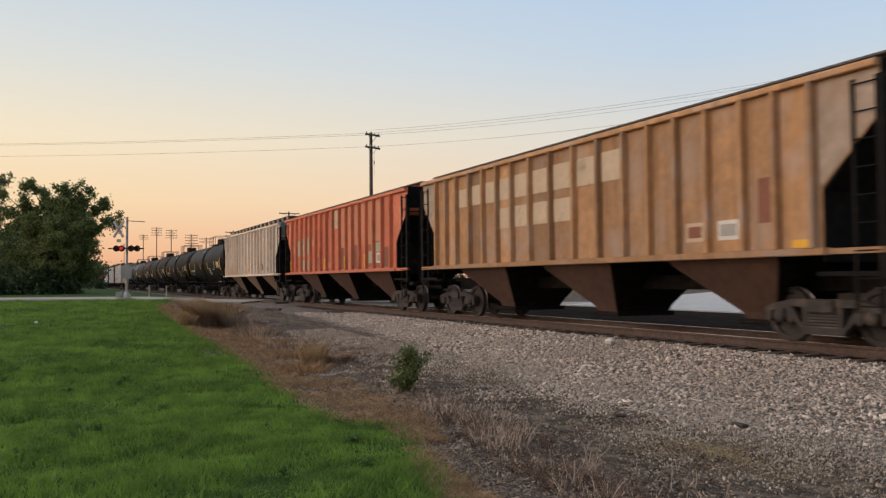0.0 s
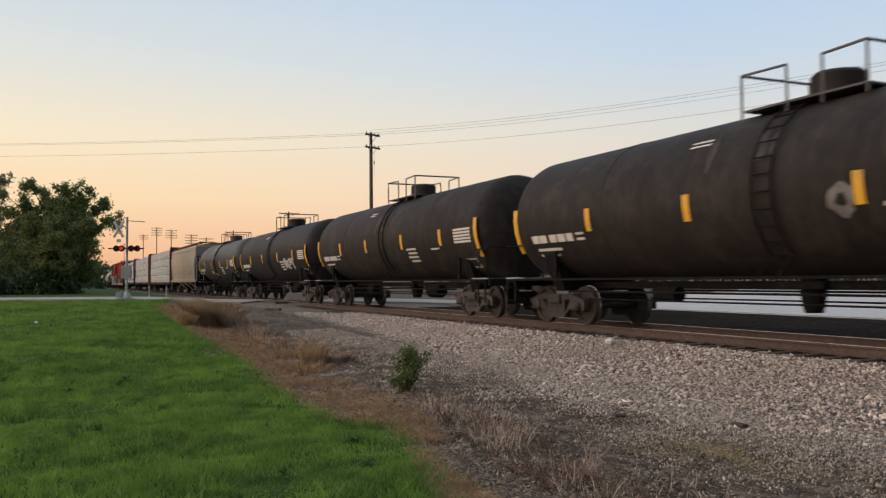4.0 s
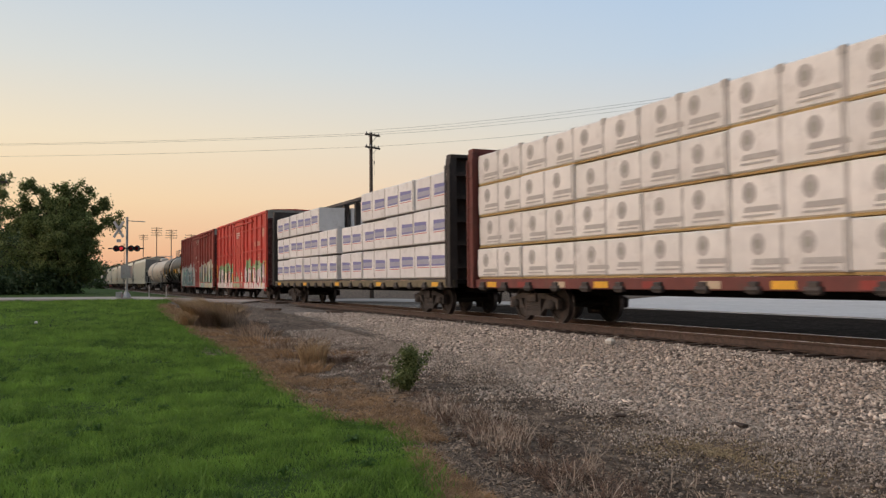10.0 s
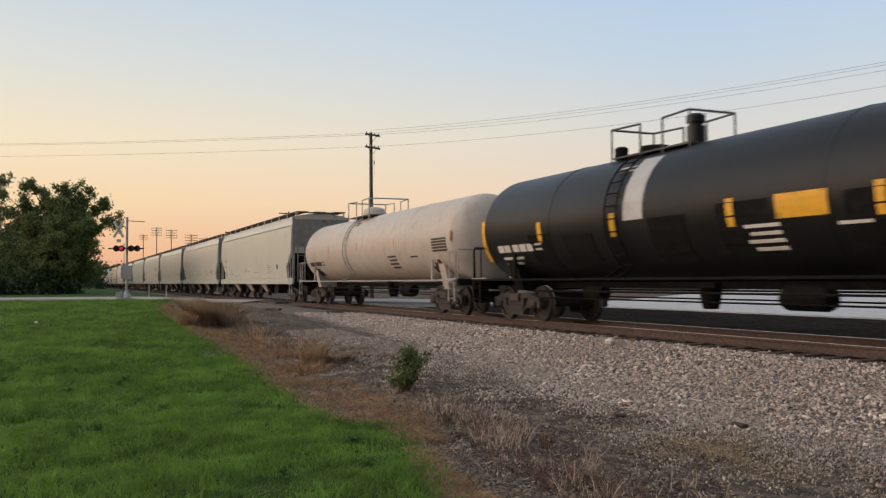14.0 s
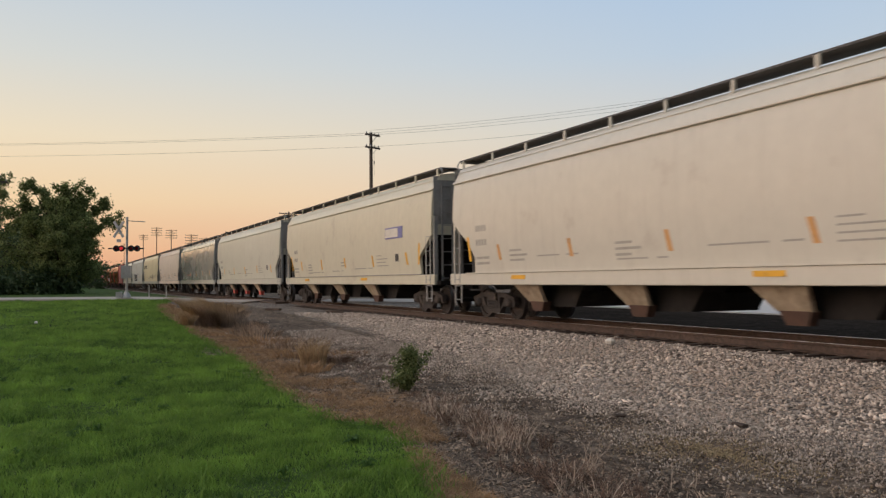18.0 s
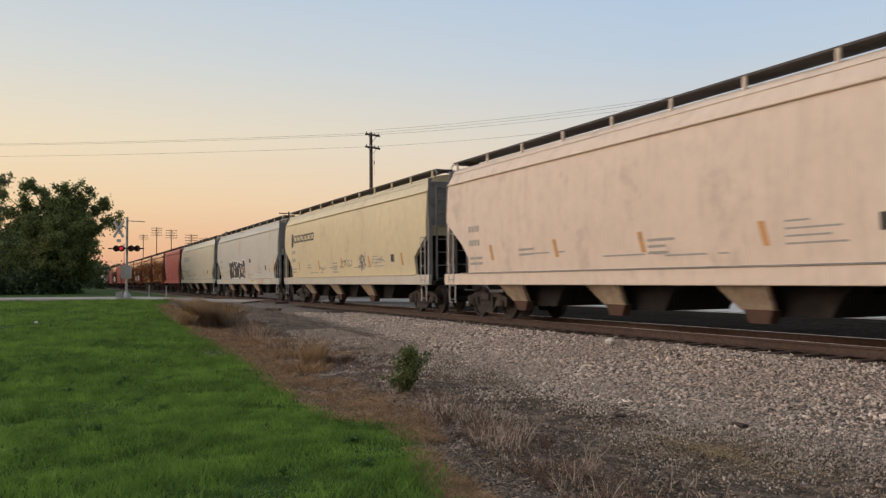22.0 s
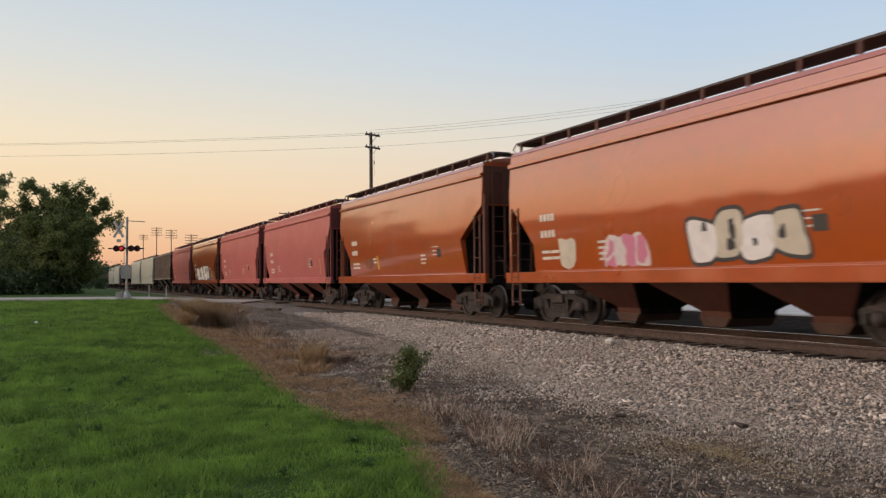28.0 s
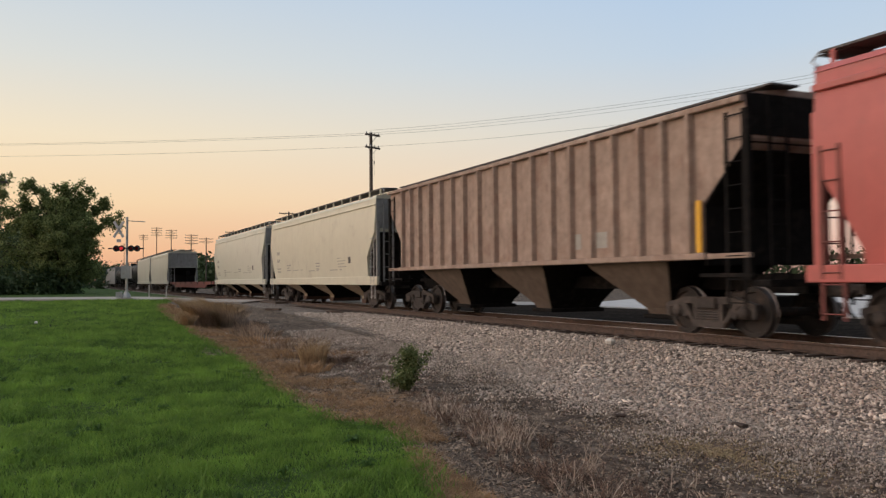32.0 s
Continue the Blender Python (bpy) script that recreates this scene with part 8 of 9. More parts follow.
tree(82.0, 0.4, 9.3, 4.1, "leafy dark green roadside tree with low branches", 3, 46000, 0.11, tops=[(0.0, -2.0, 9.7, 0.8), (-0.3, -3.4, 8.9, 0.75), (0.2, -2.8, 9.2, 0.7), (0.4, -0.6, 9.4, 1.0), (0.0, 0.9, 9.6, 0.9), (0.0, 2.2, 9.9, 0.9), (0.3, 2.9, 8.9, 0.9), (0.0, 3.4, 6.5, 0.9), (0.0, 4.1, 8.7, 0.9), (0.3, 4.3, 7.4, 0.9), (0.0, -4.5, 8.3, 0.6), (0.2, -4.0, 8.0, 0.7), (-0.2, -3.0, 8.4, 0.8)])
tree(79.5, -0.2, 7.4, 3.2, "leafy dark green roadside tree with low branches", 5, 36000, 0.105, tops=[(0.5, -4.6, 6.7, 0.65), (0.4, -4.2, 6.2, 0.6), (0.2, 3.0, 4.0, 0.9)])
tree(86.0, 6.4, 11.6, 3.7, "leafy green roadside tree with an airy crown", 13, 17000, 0.10, limbs=30)
tree(90.0, 14.0, 8.6, 4.2, "leafy dark green roadside tree with low branches", 14, 12000, 0.12, limbs=22)
rngb = random.Random(5)
cl = [(80 + rngb.uniform(-2.5, 2.5), rngb.uniform(-1.6, 12), 0.5 + rngb.uniform(0, 1.4), rngb.uniform(0.7, 1.2)) for _ in range(46)]
tagged(thing("hedge", "dark green undergrowth below the roadside trees", "bushes", kind="stuff", data=leaf_cloud("hedge", cl, 42000, 0.15, FAR_LEAF, 6)))

# row of trees added along the line beyond the road, mostly hidden, shading the far cars
rngr = random.Random(15)
cl = [(96 + i * 2.2 + rngr.uniform(-2, 2), rngr.uniform(1.5, 15), rngr.uniform(1.2, 8.5), rngr.uniform(1.6, 2.6)) for i in range(106)]
tagged(thing("railside_woods", "dark green row of trees along the railway beyond the road", "woods", kind="stuff", data=leaf_cloud("railside_woods", cl, 52000, 0.36, FAR_LEAF, 16)))

# scrub added close to the line; it stands in for shade on the far cars
rs = random.Random(44)
cl = [(150 + i * 2.4 + rs.uniform(-2, 2), rs.uniform(-6.5, 2.0), rs.uniform(0.8, 5.2), rs.uniform(0.9, 1.8)) for i in range(84)]
tagged(thing("trackside_shrubs", "dark scrub close beside the railway beyond the road", "bushes", kind="stuff", data=leaf_cloud("trackside_shrubs", cl, 17000, 0.3, FAR_LEAF, 18)))

# far woods on both sides of the line and beyond the yard
cl = []
rngw = random.Random(11)
for i in range(70):
    x = 240 + i * 9 + rngw.uniform(-4, 4)
    cl.append((x, 12 + rngw.uniform(-3, 3) - i * 0.2, rngw.uniform(1.5, 4.0), rngw.uniform(2.5, 4.5)))
    cl.append((x, -48 + rngw.uniform(-5, 5), rngw.uniform(1.5, 5.0), rngw.uniform(3, 5)))
for i in range(16):
    cl.append((215 + rngw.uniform(-14, 14), -33 + rngw.uniform(-3, 3), rngw.uniform(1.0, 6.2), rngw.uniform(1.8, 2.6)))
for i in range(14):
    cl.append((430 + rngw.uniform(-70, 70), -24 + rngw.uniform(-7, 5), rngw.uniform(2, 8), rngw.uniform(2.5, 3.6)))
tagged(thing("far_woods", "distant dark line of trees along the railway", "woods", kind="stuff", data=leaf_cloud("far_woods", cl, 42000, 0.7, FAR_LEAF, 12)))
cl = []
for i in range(60):
    a = radians(-25 - i * 1.5)
    cl.append((150 * math.cos(a), 150 * math.sin(a), rngw.uniform(1, 3.2), rngw.uniform(2.0, 3.6)))
for i in range(14):
    cl.append((8 + rngw.uniform(-4, 8), -72 + rngw.uniform(-4, 4), rngw.uniform(1.5, 6.5), rngw.uniform(1.5, 2.6)))
tagged(thing("yard_trees", "green trees behind the pale yard", "woods", kind="stuff", data=leaf_cloud("yard_trees", cl, 26000, 0.40, FAR_LEAF, 13)))


def shed(x, y, w, d, h, rz, label):
    b = thing("storage_building", label, "building", at=(x, y, 0.28))
    b.rotation_euler[2] = radians(rz)
    part("wall", Sheet().box(-w / 2, w / 2, -d / 2, d / 2, 0, h), M["siding"], b)
    part("roof", Sheet().prism("x", [(-d / 2 - 0.3, h), (d / 2 + 0.3, h), (0, h + d * 0.12)], -w / 2 - 0.3, w / 2 + 0.3), M["galvanised"], b)
    for i in range(3):
        dx = -w / 2 + w * (i + 0.5) / 3
        part("roller_door", Sheet().box(dx - 1.5, dx + 1.5, d / 2 - 0.05, d / 2 + 0.04, 0, 2.6), M["end_grey"], b)


shed(27.0, -92.0, 26, 12, 3.6, 8, "low pale metal storage building beyond the yard")
shed(-8.0, -88.0, 16, 10, 3.2, -4, "low pale metal storage building beyond the yard")


# dark woods far behind the camera, mirrored in the glossy cars
cl = []
for i in range(70):
    x = -120 + i * 6 + rngw.uniform(-3, 3)
    cl.append((x, 105 + rngw.uniform(-5, 5), rngw.uniform(2, 7.0), rngw.uniform(2.5, 4.2)))
tagged(thing("woods_behind", "distant dark line of trees behind the lawn", "woods", kind="stuff", data=leaf_cloud("woods_behind", cl, 34000, 0.7, FAR_LEAF, 14)))


# ---- ground cover ----
def blades(name, pos, height, width, bend, seed, material, label, category, seg=2):
    """Thin tapering blades, one strip each, rooted at pos."""
    R = np.random.RandomState(seed)
    n = len(pos)
    a = R.uniform(0, 2 * np.pi, n)
    side = np.stack([np.cos(a), np.sin(a), np.zeros(n)], 1)
    b = R.uniform(0, 2 * np.pi, n)
    lean = np.stack([np.cos(b), np.sin(b), np.zeros(n)], 1) * (height * bend * R.uniform(0.2, 1.0, n))[:, None]
    up = np.zeros((n, 3)); up[:, 2] = height
    w = (width * R.uniform(0.7, 1.3, n))[:, None]
    rows = []
    for k in range(seg + 1):
        t = k / seg
        c = pos + up * (t - 0.18 * np.broadcast_to(bend, (n,))[:, None] * t * t) + lean * t * t
        ww = w * (1 - 0.85 * t)
        rows += [c - side * ww, c + side * ww]
    m = 2 * (seg + 1)
    v = np.stack(rows, 1).reshape(-1, 3)
    base = (np.arange(n) * m)[:, None]
    f = np.concatenate([base + np.array([2 * k, 2 * k + 1, 2 * k + 3, 2 * k + 2]) for k in range(seg)], 1).reshape(-1)
    me = bpy.data.meshes.new(name)
    me.vertices.add(len(v)); me.loops.add(len(f)); me.polygons.add(n * seg)
    me.vertices.foreach_set("co", v.ravel())
    me.loops.foreach_set("vertex_index", f)
    me.polygons.foreach_set("loop_start", np.arange(0, 4 * n * seg, 4))
    me.update(calc_edges=True)
    me.materials.append(material)
    return thing(name, label, category, kind="stuff", data=me)


def on_ground(x, y):
    return np.array([ground_z(a, b) for a, b in zip(x, y)])


def patchy(x, y, s):
    return np.array([noise.noise(Vector((a * s, b * s, 3.1))) for a, b in zip(x, y)])


RG = np.random.RandomState(21)
px, py = [], []
for (xa, xb, dens) in ((4.5, 11, 1900), (11, 18, 1100), (18, 28, 550), (28, 46, 240)):
    ya, yb = 0.09 * xb + 0.5, -max(EDGE_D[1], lawn_edge(xb)) - 0.6
    n = int((xb - xa) * (ya - yb) * dens)
    x, y = RG.uniform(xa, xb, n), RG.uniform(yb, ya, n)
    edge = np.interp(x, EDGE_X, EDGE_D)
    ok = (-y < edge + RG.normal(0, 0.10, n)) & (y < 0.085 * x + 0.4)
    px.append(x[ok]); py.append(y[ok])
px, py = np.concatenate(px), np.concatenate(py)
tuft = patchy(px, py, 0.9) + 0.6 * patchy(px, py, 3.1)
hh = (0.050 + 0.055 * np.clip(tuft, -0.6, 1.2)) * RG.uniform(0.6, 1.4, len(px)) * (1 + px / 60)
blades("lawn_grass", np.stack([px, py, on_ground(px, py)], 1), hh, 0.0042 + px * 0.00030, 0.9, 1, GRASS, "short bright green mown lawn grass", "grass")

# darker tufts and a few seed heads in the lawn
n = 420
tx, ty = RG.uniform(5.2, 26, n), RG.uniform(-3.2, 2.2, n)
keep = (-ty < np.interp(tx, EDGE_X, EDGE_D) - 0.1) & (ty < 0.085 * tx + 0.3)
tx, ty = np.repeat(tx[keep], 26), np.repeat(ty[keep], 26)
tx, ty = tx + RG.normal(0, 0.06, len(tx)), ty + RG.normal(0, 0.06, len(ty))
blades("lawn_tufts", np.stack([tx, ty, on_ground(tx, ty)], 1), RG.uniform(0.07, 0.17, len(tx)), 0.005 + tx * 0.0003, 1.0, 7, GRASS, "taller tufts of green grass in the lawn", "grass")

# dry straw along the lawn's edge, matted down
n = 90000
x = 5.5 + 34 * RG.uniform(0, 1, n) ** 1.3
inner, outer = np.interp(x, EDGE_X, EDGE_D), np.interp(x, STRAW_X, STRAW_D)
d = inner - 0.12 + (outer - inner + 0.3) * RG.uniform(0, 1, n) ** 1.25
keep = patchy(x, -d, 0.9) + 0.6 * patchy(x, -d, 2.8) + RG.uniform(-0.3, 0.3, n) > 0.02 + 0.9 * np.clip((d - inner) / (outer - inner + 0.05) - 0.55, 0, 1)
x, y = x[keep], -d[keep]
blades("straw_grass", np.stack([x, y, on_ground(x, y)], 1), RG.uniform(0.025, 0.085, len(x)) * (1 + x / 50), 0.0026 + x * 0.0002, 2.2, 2, MATTED, "matted orange-brown dead grass at the lawn edge", "dry grass")
n = 2600
x = 9 + 31 * RG.uniform(0, 1, n)
y = -(np.interp(x, EDGE_X, EDGE_D) + RG.normal(0.05, 0.09, n))
blades("edge_grass", np.stack([x, y, on_ground(x, y)], 1), RG.uniform(0.03, 0.10, n), 0.003 + x * 0.00022, 1.2, 8, DRY_GRASS, "upright yellowed grass along the lawn's rim", "dry grass")

# dead stalks lying and standing in the bare strip
n = 32000
x, y = RG.uniform(4.6, 22, n), -(3.0 + 3.2 * RG.uniform(0, 1, n) ** 1.6)
keep = patchy(x, y, 0.8) + 0.5 * patchy(x, y, 2.2) + RG.uniform(-0.3, 0.3, n) > 0.0
x, y = x[keep], y[keep]
blades("dead_stalks", np.stack([x, y, on_ground(x, y)], 1), RG.uniform(0.02, 0.06, len(x)), np.full(len(x), 0.0042), 3.4, 3, DEAD_STALK, "grey-brown dead weed stalks littering the bare dirt", "dead weeds", 3)


def clump(x, y, h, spread, n, seed, material, name, label, category, width=0.005, bend=0.9):
    R = np.random.RandomState(seed)
    r = spread * np.sqrt(R.uniform(0, 1, n)) * 0.6
    a = R.uniform(0, 2 * np.pi, n)
    gx, gy = x + r * np.cos(a), y + r * np.sin(a)
    hh = h * R.uniform(0.35, 1.05, n) * (1 - 0.4 * r / (spread + 1e-6))
    return blades(name, np.stack([gx, gy, on_ground(gx, gy)], 1), hh, np.full(n, width), bend, seed, material, label, category, 3)


def stalks(name, p, q, r0, r1, material, label, category):
    """Thin three-sided stalks from p to q."""
    n = len(p)
    w = q - p
    w = w / (np.linalg.norm(w, axis=1)[:, None] + 1e-9)
    u = np.cross(w, np.array([0.31, 0.72, 0.62]))
    u /= np.linalg.norm(u, axis=1)[:, None] + 1e-9
    t = np.cross(w, u)
    rows = []
    for c, r in ((p, r0), (q, r1)):
        for k in range(3):
            a = 2 * math.pi * k / 3
            rows.append(c + (u * math.cos(a) + t * math.sin(a)) * r[:, None])
    v = np.stack(rows, 1).reshape(-1, 3)
    quad = np.array([(0, 1, 4, 3), (1, 2, 5, 4), (2, 0, 3, 5)])
    f = (quad[None] + (np.arange(n) * 6)[:, None, None]).reshape(-1)
    me = bpy.data.meshes.new(name)
    me.vertices.add(6 * n); me.loops.add(12 * n); me.polygons.add(3 * n)
    me.vertices.foreach_set("co", v.ravel())
    me.loops.foreach_set("vertex_index", f)
    me.polygons.foreach_set("loop_start", np.arange(0, 12 * n, 4))
    me.update(calc_edges=True)
    me.materials.append(material)
    return thing(name, label, category, kind="stuff", data=me)


def dead_weeds(x, y, rx, ry, h, plants, seed, material, lean=0.35, stems=5, r=0.0032, label="tangle of leafless dark brown dead weed stalks"):
    """Leafless plants: kinked stems that lean apart, with forked side twigs."""
    R = np.random.RandomState(seed)
    P, Q, A, B = [], [], [], []

    def shoot(b, dr, ln, rad, parts, level):
        for k in range(parts):
            dr = dr + R.normal(0, 0.13, 3)
            dr = dr / np.linalg.norm(dr)
            e = b + dr * ln / parts
            e[2] = max(e[2], ground_z(e[0], e[1]) + 0.01)
            ra, rb = rad * (1 - 0.6 * k / parts), rad * (1 - 0.6 * (k + 1) / parts)
            P.append(b); Q.append(e); A.append(ra); B.append(rb)
            if level < 2:
                for _ in range(R.randint(0, 3 - level)):
                    side = dr + R.normal(0, 0.55, 3)
                    side = side / np.linalg.norm(side)
                    shoot(e, side, ln * R.uniform(0.15, 0.38), rb * 0.7, 2, level + 1)
            b = e

    for _ in range(plants):
        a, q = R.uniform(0, 2 * math.pi), math.sqrt(R.uniform(0, 1))
        bx, by = x + rx * q * math.cos(a), y + ry * q * math.sin(a)
        ph = h * R.uniform(0.35, 1.0) * (1 - 0.35 * q)
        for _ in range(R.randint(max(1, stems - 2), stems + 2)):
            dr = np.array([R.normal(0, lean), R.normal(0, lean), 1.0])
            shoot(np.array([bx + R.normal(0, 0.03), by + R.normal(0, 0.03), ground_z(bx, by) - 0.01]), dr / np.linalg.norm(dr), ph * R.uniform(0.5, 1.0), r * R.uniform(0.7, 1.2), 4, 0)
    return stalks("dead_weed_clump", np.array(P), np.array(Q), np.array(A), np.array(B), material, label, "dead weeds")


PALE_LABEL = "pale grey dead weed stalks standing above the tangle"
for k, (x, y, rx, ry, h, n) in enumerate(((9.4, -4.5, 1.0, 0.45, 0.30, 46), (7.9, -4.25, 0.75, 0.45, 0.32, 40), (5.9, -3.95, 0.75, 0.5, 0.34, 46), (5.1, -3.75, 0.5, 0.45, 0.34, 26),
                                          (6.8, -3.75, 0.6, 0.3, 0.18, 18), (11.0, -4.9, 0.8, 0.4, 0.20, 22), (13.6, -5.2, 1.4, 0.5, 0.16, 26), (15.8, -5.4, 1.2, 0.5, 0.2, 22), (18.4, -6.1, 1.6, 0.6, 0.2, 26), (21.5, -6.4, 1.8, 0.6, 0.2, 22), (14.4, -5.9, 1.2, 0.5, 0.14, 18))):
    dead_weeds(x, y, rx, ry, h, n, 30 + k, DARK_TWIG, 0.9, 6, 0.0054)
for k, (x, y, rx, ry, h, n, st) in enumerate(((9.6, -4.45, 0.8, 0.38, 0.48, 30, 4), (9.0, -4.8, 0.6, 0.3, 0.40, 15, 3), (7.6, -4.15, 0.55, 0.28, 0.52, 17, 4), (6.2, -4.15, 0.14, 0.12, 0.66, 4, 3), (5.9, -4.6, 0.5, 0.3, 0.32, 9, 3),
                                              (5.55, -3.95, 0.6, 0.4, 0.36, 16, 4), (5.0, -4.4, 0.5, 0.35, 0.32, 10, 3), (12.0, -4.75, 0.35, 0.3, 0.26, 7, 3), (8.4, -4.45, 0.6, 0.4, 0.26, 12, 4), (6.7, -4.0, 0.5, 0.3, 0.24, 8, 3))):
    dead_weeds(x, y, rx, ry, h, n, 50 + k, PALE_TWIG, 0.36, st, 0.0056, PALE_LABEL)
clump(17.0, -4.75, 0.68, 0.45, 800, 60, DRY_GRASS, "straw_tuft", "tall pale tuft of dry grass on the bare strip", "dry grass", 0.005, 0.45)
clump(16.0, -4.3, 0.30, 0.9, 420, 64, MATTED, "straw_tuft", "low tuft of dry grass on the bare strip", "dry grass", 0.006, 1.2)
clump(17.3, -5.35, 0.30, 0.7, 420, 65, DARK_TWIG, "dead_weed_clump", "dark withered weeds beside a pale grass tuft", "dead weeds", 0.006, 1.2)


def mound(x, y, rx, ry, h, n, seed, label, material, bend=0.35):
    """A rounded clump of dry grass: blades fan out from a low dome, longest in the middle."""
    R = np.random.RandomState(seed)
    a, r = R.uniform(0, 2 * np.pi, n), np.sqrt(R.uniform(0, 1, n))
    gx, gy = x + rx * r * np.cos(a), y + ry * r * np.sin(a)
    hh = h * np.sqrt(np.maximum(0.04, 1 - r ** 4)) * R.uniform(0.72, 1.05, n)
    return blades("dry_grass_clump", np.stack([gx, gy, on_ground(gx, gy)], 1), hh, np.full(n, 0.007), bend, seed, material, label, "dry grass", 3)


mound(27.9, -4.55, 1.9, 1.0, 0.72, 5600, 70, "rounded dark brown clump of withered grass near the road", DEAD_STALK, 0.7)
mound(28.5, -4.35, 2.0, 0.95, 1.0, 5200, 72, "pale drooping crest of a dry grass clump near the road", DRY_GRASS, 0.9)
mound(27.2, -3.6, 0.5, 0.25, 0.5, 900, 73, "pale drooping blades of dry grass at the lawn's rim", DRY_GRASS, 0.5)
mound(26.3, -5.3, 1.2, 0.6, 0.30, 1400, 71, "low clump of brown dry grass near the road", DEAD_STALK, 0.6)
for j, (x, y, h, w, n) in enumerate(((24.6, -5.2, 0.34, 1.3, 420), (22.4, -4.9, 0.28, 1.2, 420), (20.8, -5.3, 0.34, 1.2, 420), (19.0, -5.0, 0.26, 1.1, 340), (22.5, -5.9, 0.22, 1.1, 300), (18.6, -5.9, 0.18, 1.0, 240))):
    clump(x, y, h, w, n, 74 + j, MATTED if j % 2 else DEAD_STALK, "dry_grass_clump", "brown clump of dry grass beside the ballast", "dry grass", 0.007, 0.8)


def weed(x, y, seed):
    """A loose leafy weed: stems fan out and droop to one side, with leaves along their upper halves."""
    rng = random.Random(seed)
    w = thing("weed", "loose leafy green weed growing in the gravel", "weed", at=(x, y, ground_z(x, y)))
    cl = []
    for i in range(30):
        a, r, hh = rng.uniform(0, 2 * math.pi), rng.uniform(0.04, 0.27), rng.uniform(0.42, 0.68)
        ox, oy, lo = 0.02, -0.07, 0.30
        if i % 3 == 0:
            ox, oy, hh, lo = -0.10, 0.14, rng.uniform(0.16, 0.40), 0.45
        tip = (ox + r * math.cos(a), oy + r * math.sin(a), hh * (1 - 0.5 * (r / 0.42) ** 2))
        part("stem", Sheet().rod((rng.uniform(-0.05, 0.05), rng.uniform(-0.05, 0.05), -0.02), tip, 0.006, 5, 0.003), LEAF_WEED, w)
        for t in (lo, lo + 0.2, 0.8, 1.0):
            cl.append((tip[0] * t, tip[1] * t, tip[2] * t, rng.uniform(0.04, 0.085)))
    part("leaves", leaf_cloud("leaves", cl, 3400, 0.026, LEAF_WEED, seed), None, w)


weed(12.2, -4.9, 4)


def broad_weed(x, y, r, seed):
    w = thing("lawn_weed", "flat dark broad-leaved weed in the lawn", "weed", "broad-leaved lawn weeds", at=(x, y, ground_z(x, y)))
    rng = random.Random(seed)
    s = Sheet()
    for i in range(16):
        a, l, up = rng.uniform(0, 6.28), r * rng.uniform(0.5, 1.0), rng.uniform(0.03, 0.11)
        c, sn = math.cos(a), math.sin(a)
        ww = l * 0.26
        s.add([(0, 0, 0.02), (c * l * 0.5 - sn * ww, sn * l * 0.5 + c * ww, up), (c * l, sn * l, up * 0.7), (c * l * 0.5 + sn * ww, sn * l * 0.5 - c * ww, up), (c * l * 0.5, sn * l * 0.5, up - 0.015)], [(0, 4, 1), (1, 4, 2), (2, 4, 3), (3, 4, 0)])
    part("leaves", s, BROADLEAF, w)


wr = random.Random(77)
for i in range(26):
    x = 5.6 + 13 * wr.random() ** 1.4
    y = wr.uniform(-0.9 * lawn_edge(x), 0.06 * x)
    broad_weed(x, y, wr.uniform(0.07, 0.15), 200 + i)


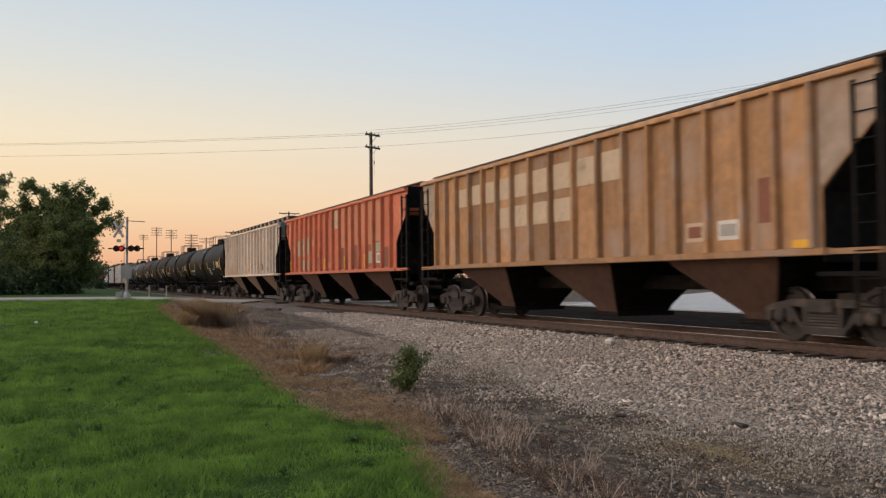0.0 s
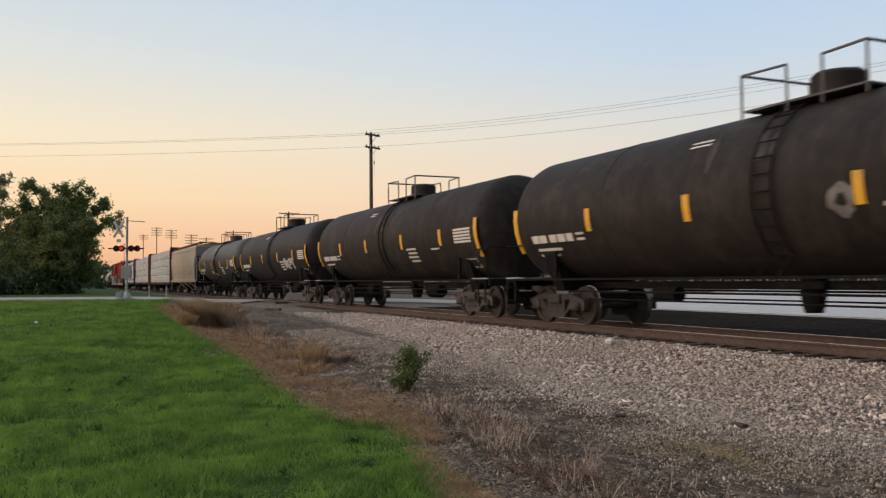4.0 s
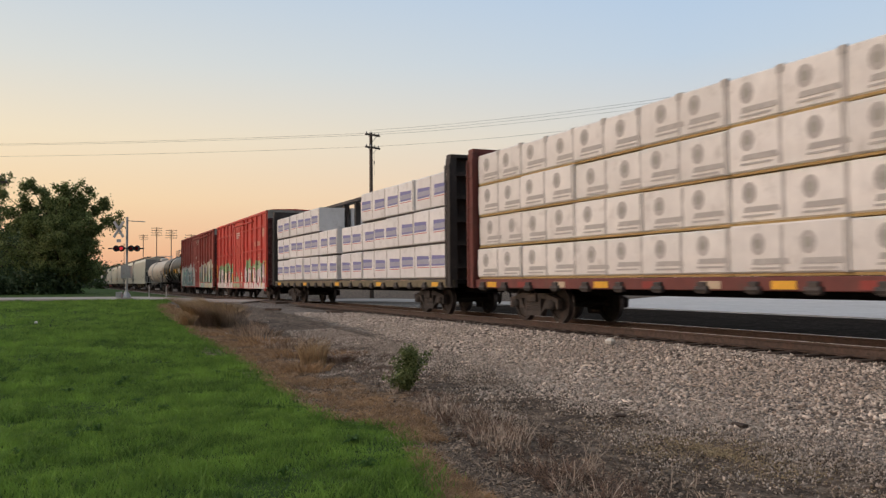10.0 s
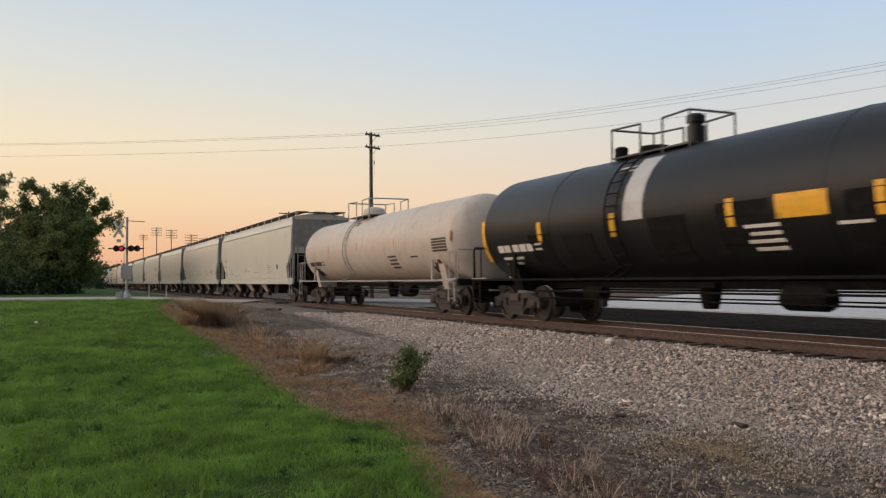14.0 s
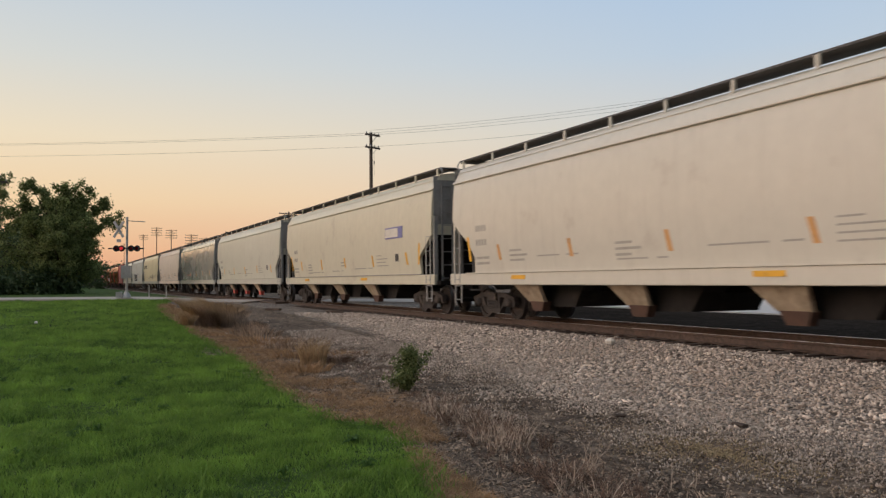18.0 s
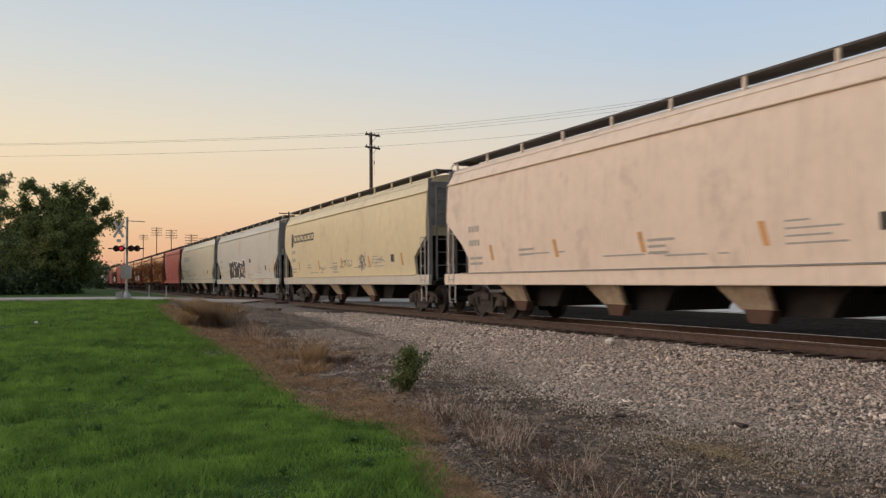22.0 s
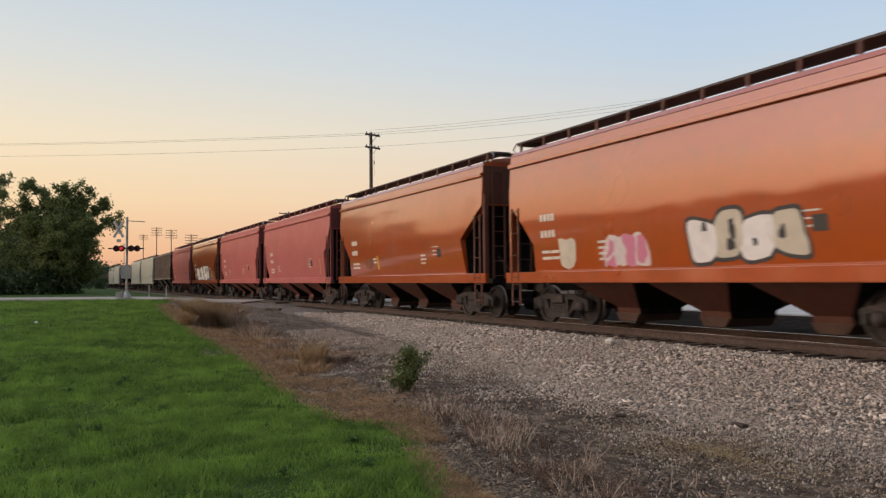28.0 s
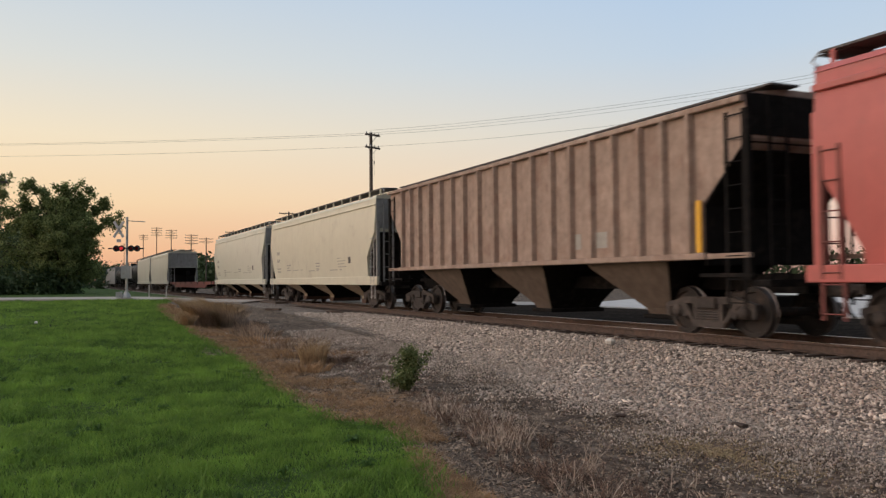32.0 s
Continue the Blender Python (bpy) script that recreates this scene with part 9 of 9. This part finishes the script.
def stones():
    R = np.random.RandomState(9)
    n = 165000
    x = -1.0 + 34 * R.uniform(0, 1, n) ** 1.35
    d = R.uniform(4.2, 11.2, n)
    lim = np.interp(x, (5, 7.3, 9.3, 11.5, 15.8, 19, 25, 33), (7.3, 6.9, 6.5, 6.6, 7.3, 8.0, 8.4, 8.4)) + 0.5 * patchy(x, -d, 0.55)
    keep = R.uniform(0, 1, n) < np.clip((d - lim) / 0.9 + 0.5, 0.17, 1) * np.clip((d - 4.7) / 1.3, 0.08, 1) * np.clip(0.8 + 1.2 * patchy(x, -d, 1.3) + 1.2 * (d - lim), 0.15, 1)
    x, d = x[keep], d[keep]
    n = len(x)
    z = on_ground(x, -d)
    s = np.clip(R.lognormal(-3.85, 0.42, n), 0.010, 0.055) * (1 + np.clip(x, 0, 40) / 60) * np.clip((d - lim[keep]) * 0.8 + 0.75, 0.36, 1)
    dirs = np.array([(1, 0, 0), (0, 1, 0), (-1, 0, 0), (0, -1, 0), (0, 0, 1), (0, 0, -1)], float)
    q = R.normal(size=(n, 3, 3))
    u = q[:, 0] / np.linalg.norm(q[:, 0], axis=1)[:, None]
    v = q[:, 1] - (q[:, 1] * u).sum(1)[:, None] * u
    v /= np.linalg.norm(v, axis=1)[:, None]
    w = np.cross(u, v)
    flat = np.array([1, 1, 0.62])
    rot = np.stack([u * R.uniform(1.0, 1.5, n)[:, None], v * R.uniform(0.45, 0.95, n)[:, None], w * R.uniform(0.35, 0.8, n)[:, None]], 1) * flat
    pts = np.einsum("ki,nij->nkj", dirs, rot) * (s[:, None] * R.uniform(0.55, 1.25, (n, 6)))[:, :, None]
    pts += np.stack([x, -d, z + s * 0.22], 1)[:, None, :]
    tri = np.array([(0, 1, 4), (1, 2, 4), (2, 3, 4), (3, 0, 4), (1, 0, 5), (2, 1, 5), (3, 2, 5), (0, 3, 5)])
    f = (tri[None] + (np.arange(n) * 6)[:, None, None]).reshape(-1)
    me = bpy.data.meshes.new("ballast")
    me.vertices.add(6 * n); me.loops.add(len(f)); me.polygons.add(8 * n)
    me.vertices.foreach_set("co", pts.reshape(-1))
    me.loops.foreach_set("vertex_index", f)
    me.polygons.foreach_set("loop_start", np.arange(0, 24 * n, 3))
    me.update(calc_edges=True)
    me.materials.append(STONE)
    thing("ballast", "loose pale grey crushed stone beside the rails", "ballast", kind="stuff", data=me)


stones()


def scatter(name, x, y, size, material, label, category, seed):
    """Small four-sided grains lying on the ground."""
    R = np.random.RandomState(seed)
    n = len(x)
    p = np.stack([x, y, on_ground(x, y) + size * 0.4], 1)
    s = size[:, None]
    q = R.normal(size=(n, 3, 3))
    corners = [p + q[:, k] * s * 0.9 for k in range(3)] + [p + np.array([0, 0, 1.0]) * s * 1.3]
    v = np.stack(corners, 1).reshape(-1, 3)
    tri = np.array([(0, 1, 3), (1, 2, 3), (2, 0, 3), (0, 2, 1)])
    f = (tri[None] + (np.arange(n) * 4)[:, None, None]).reshape(-1)
    me = bpy.data.meshes.new(name)
    me.vertices.add(4 * n); me.loops.add(12 * n); me.polygons.add(4 * n)
    me.vertices.foreach_set("co", v.ravel())
    me.loops.foreach_set("vertex_index", f)
    me.polygons.foreach_set("loop_start", np.arange(0, 12 * n, 3))
    me.update(calc_edges=True)
    me.materials.append(material)
    thing(name, label, category, kind="stuff", data=me)


R = np.random.RandomState(31)
n = 7600
a, r = R.uniform(0, 2 * np.pi, n), np.abs(R.normal(0, 0.75, n))
x, y = 6.75 + 1.25 * r * np.cos(a) * 0.9 + 0.55 * r * np.sin(a), -6.0 - 0.55 * r * np.sin(a) + 0.30 * r * np.cos(a)
keep = patchy(x, y, 2.0) + R.uniform(-0.4, 0.5, n) > -0.05
scatter("grain_spill", x[keep], y[keep], R.uniform(0.006, 0.012, keep.sum()), PALE_GRAIN, "thin scatter of pale yellow grain spilled on the dirt", "spilled grain", 32)
n = 90000
x, d = 3.5 + 22 * R.uniform(0, 1, n) ** 1.5, R.uniform(4.3, 7.7, n)
keep = (patchy(x, -d, 1.1) + 0.6 * patchy(x, -d, 3.3) + R.uniform(-0.5, 0.5, n) + 0.45 * (d - 6.3)) > 0
x, d = x[keep], d[keep]
scatter("fine_gravel", x, -d, R.uniform(0.006, 0.015, len(x)) * (1 + x / 40), STONE, "fine grey-brown gravel strewn over the dirt", "gravel", 33)
n = 34000
x, d = 4.4 + 17 * R.uniform(0, 1, n) ** 1.5, R.uniform(2.9, 6.9, n)
rim = np.interp(x, EDGE_X, EDGE_D)
keep = (d > rim + 0.05) & (patchy(x, -d, 1.0) + 0.7 * patchy(x, -d, 3.0) + R.uniform(-0.5, 0.5, n) - 0.35 * (d - 5.4) > -0.05)
x, d = x[keep], d[keep]
n = len(x)
p = np.stack([x, -d, on_ground(x, -d) + 0.008], 1)
a, t = R.uniform(0, 2 * np.pi, n), R.normal(0, 0.35, (n, 2))
u = np.stack([np.cos(a), np.sin(a), t[:, 0]], 1) * (R.uniform(0.010, 0.034, n) * (1 + x / 40))[:, None]
v = np.stack([-np.sin(a), np.cos(a), t[:, 1]], 1) * (R.uniform(0.004, 0.012, n) * (1 + x / 40))[:, None]
me = bpy.data.meshes.new("leaf_litter")
me.vertices.add(4 * n); me.loops.add(4 * n); me.polygons.add(n)
me.vertices.foreach_set("co", np.stack([p - u, p + v * 0.8, p + u, p - v], 1).ravel())
me.loops.foreach_set("vertex_index", np.arange(4 * n))
me.polygons.foreach_set("loop_start", np.arange(0, 4 * n, 4))
me.update(calc_edges=True)
me.materials.append(LITTER)
thing("leaf_litter", "brown and straw-coloured bits of dead plants on the dirt", "litter", kind="stuff", data=me)
s = Sheet().turn([(-0.07, 0.02), (-0.04, 0.09), (0.02, 0.11), (0.06, 0.07), (0.075, 0.02)], "z", 7)
thing("white_stone", "single pale stone lying on the ballast", "stone", at=(14.2, -10.1, ground_z(14.2, -10.1) + 0.06), data=s, mat=M["light_bar"])
for (x, y, l, a) in ((34.2, -7.9, 0.8, 30), (32.6, -10.0, 0.7, 60), (17.5, -7.75, 0.16, 40), (8.75, -6.35, 0.14, 80), (7.5, -7.1, 0.22, -10)):
    b = thing("wood_scrap", "dark broken piece of old tie wood on the ballast", "wood scrap", at=(x, y, ground_z(x, y) + 0.06), data=Sheet().box(-l / 2, l / 2, -0.07 * min(1, l + 0.3), 0.07 * min(1, l + 0.3), -0.04, 0.05 if l > 0.3 else 0.0, 0.015), mat=M["tie_wood"])
    b.rotation_euler[2] = radians(a)


paper = Sheet().loft([[(-0.09, -0.05, 0), (0.08, -0.06, 0), (0.10, 0.05, 0), (-0.07, 0.06, 0)], [(-0.06, -0.04, 0.05), (0.05, -0.03, 0.07), (0.07, 0.04, 0.05), (-0.05, 0.03, 0.08)]])
thing("paper_scrap", "small crumpled white scrap lying on the lawn", "litter", at=(30.3, 0.68, ground_z(30.3, 0.68) + 0.02), data=paper, mat=M["bright_white"])


# ---- the whole train rolls by ----
def motions():
    for car, x0 in TRAIN:
        walk(car, [(t, pose(x0 - s, TRACK_Y, RAIL_Z)) for t, s in RUN])


motions()
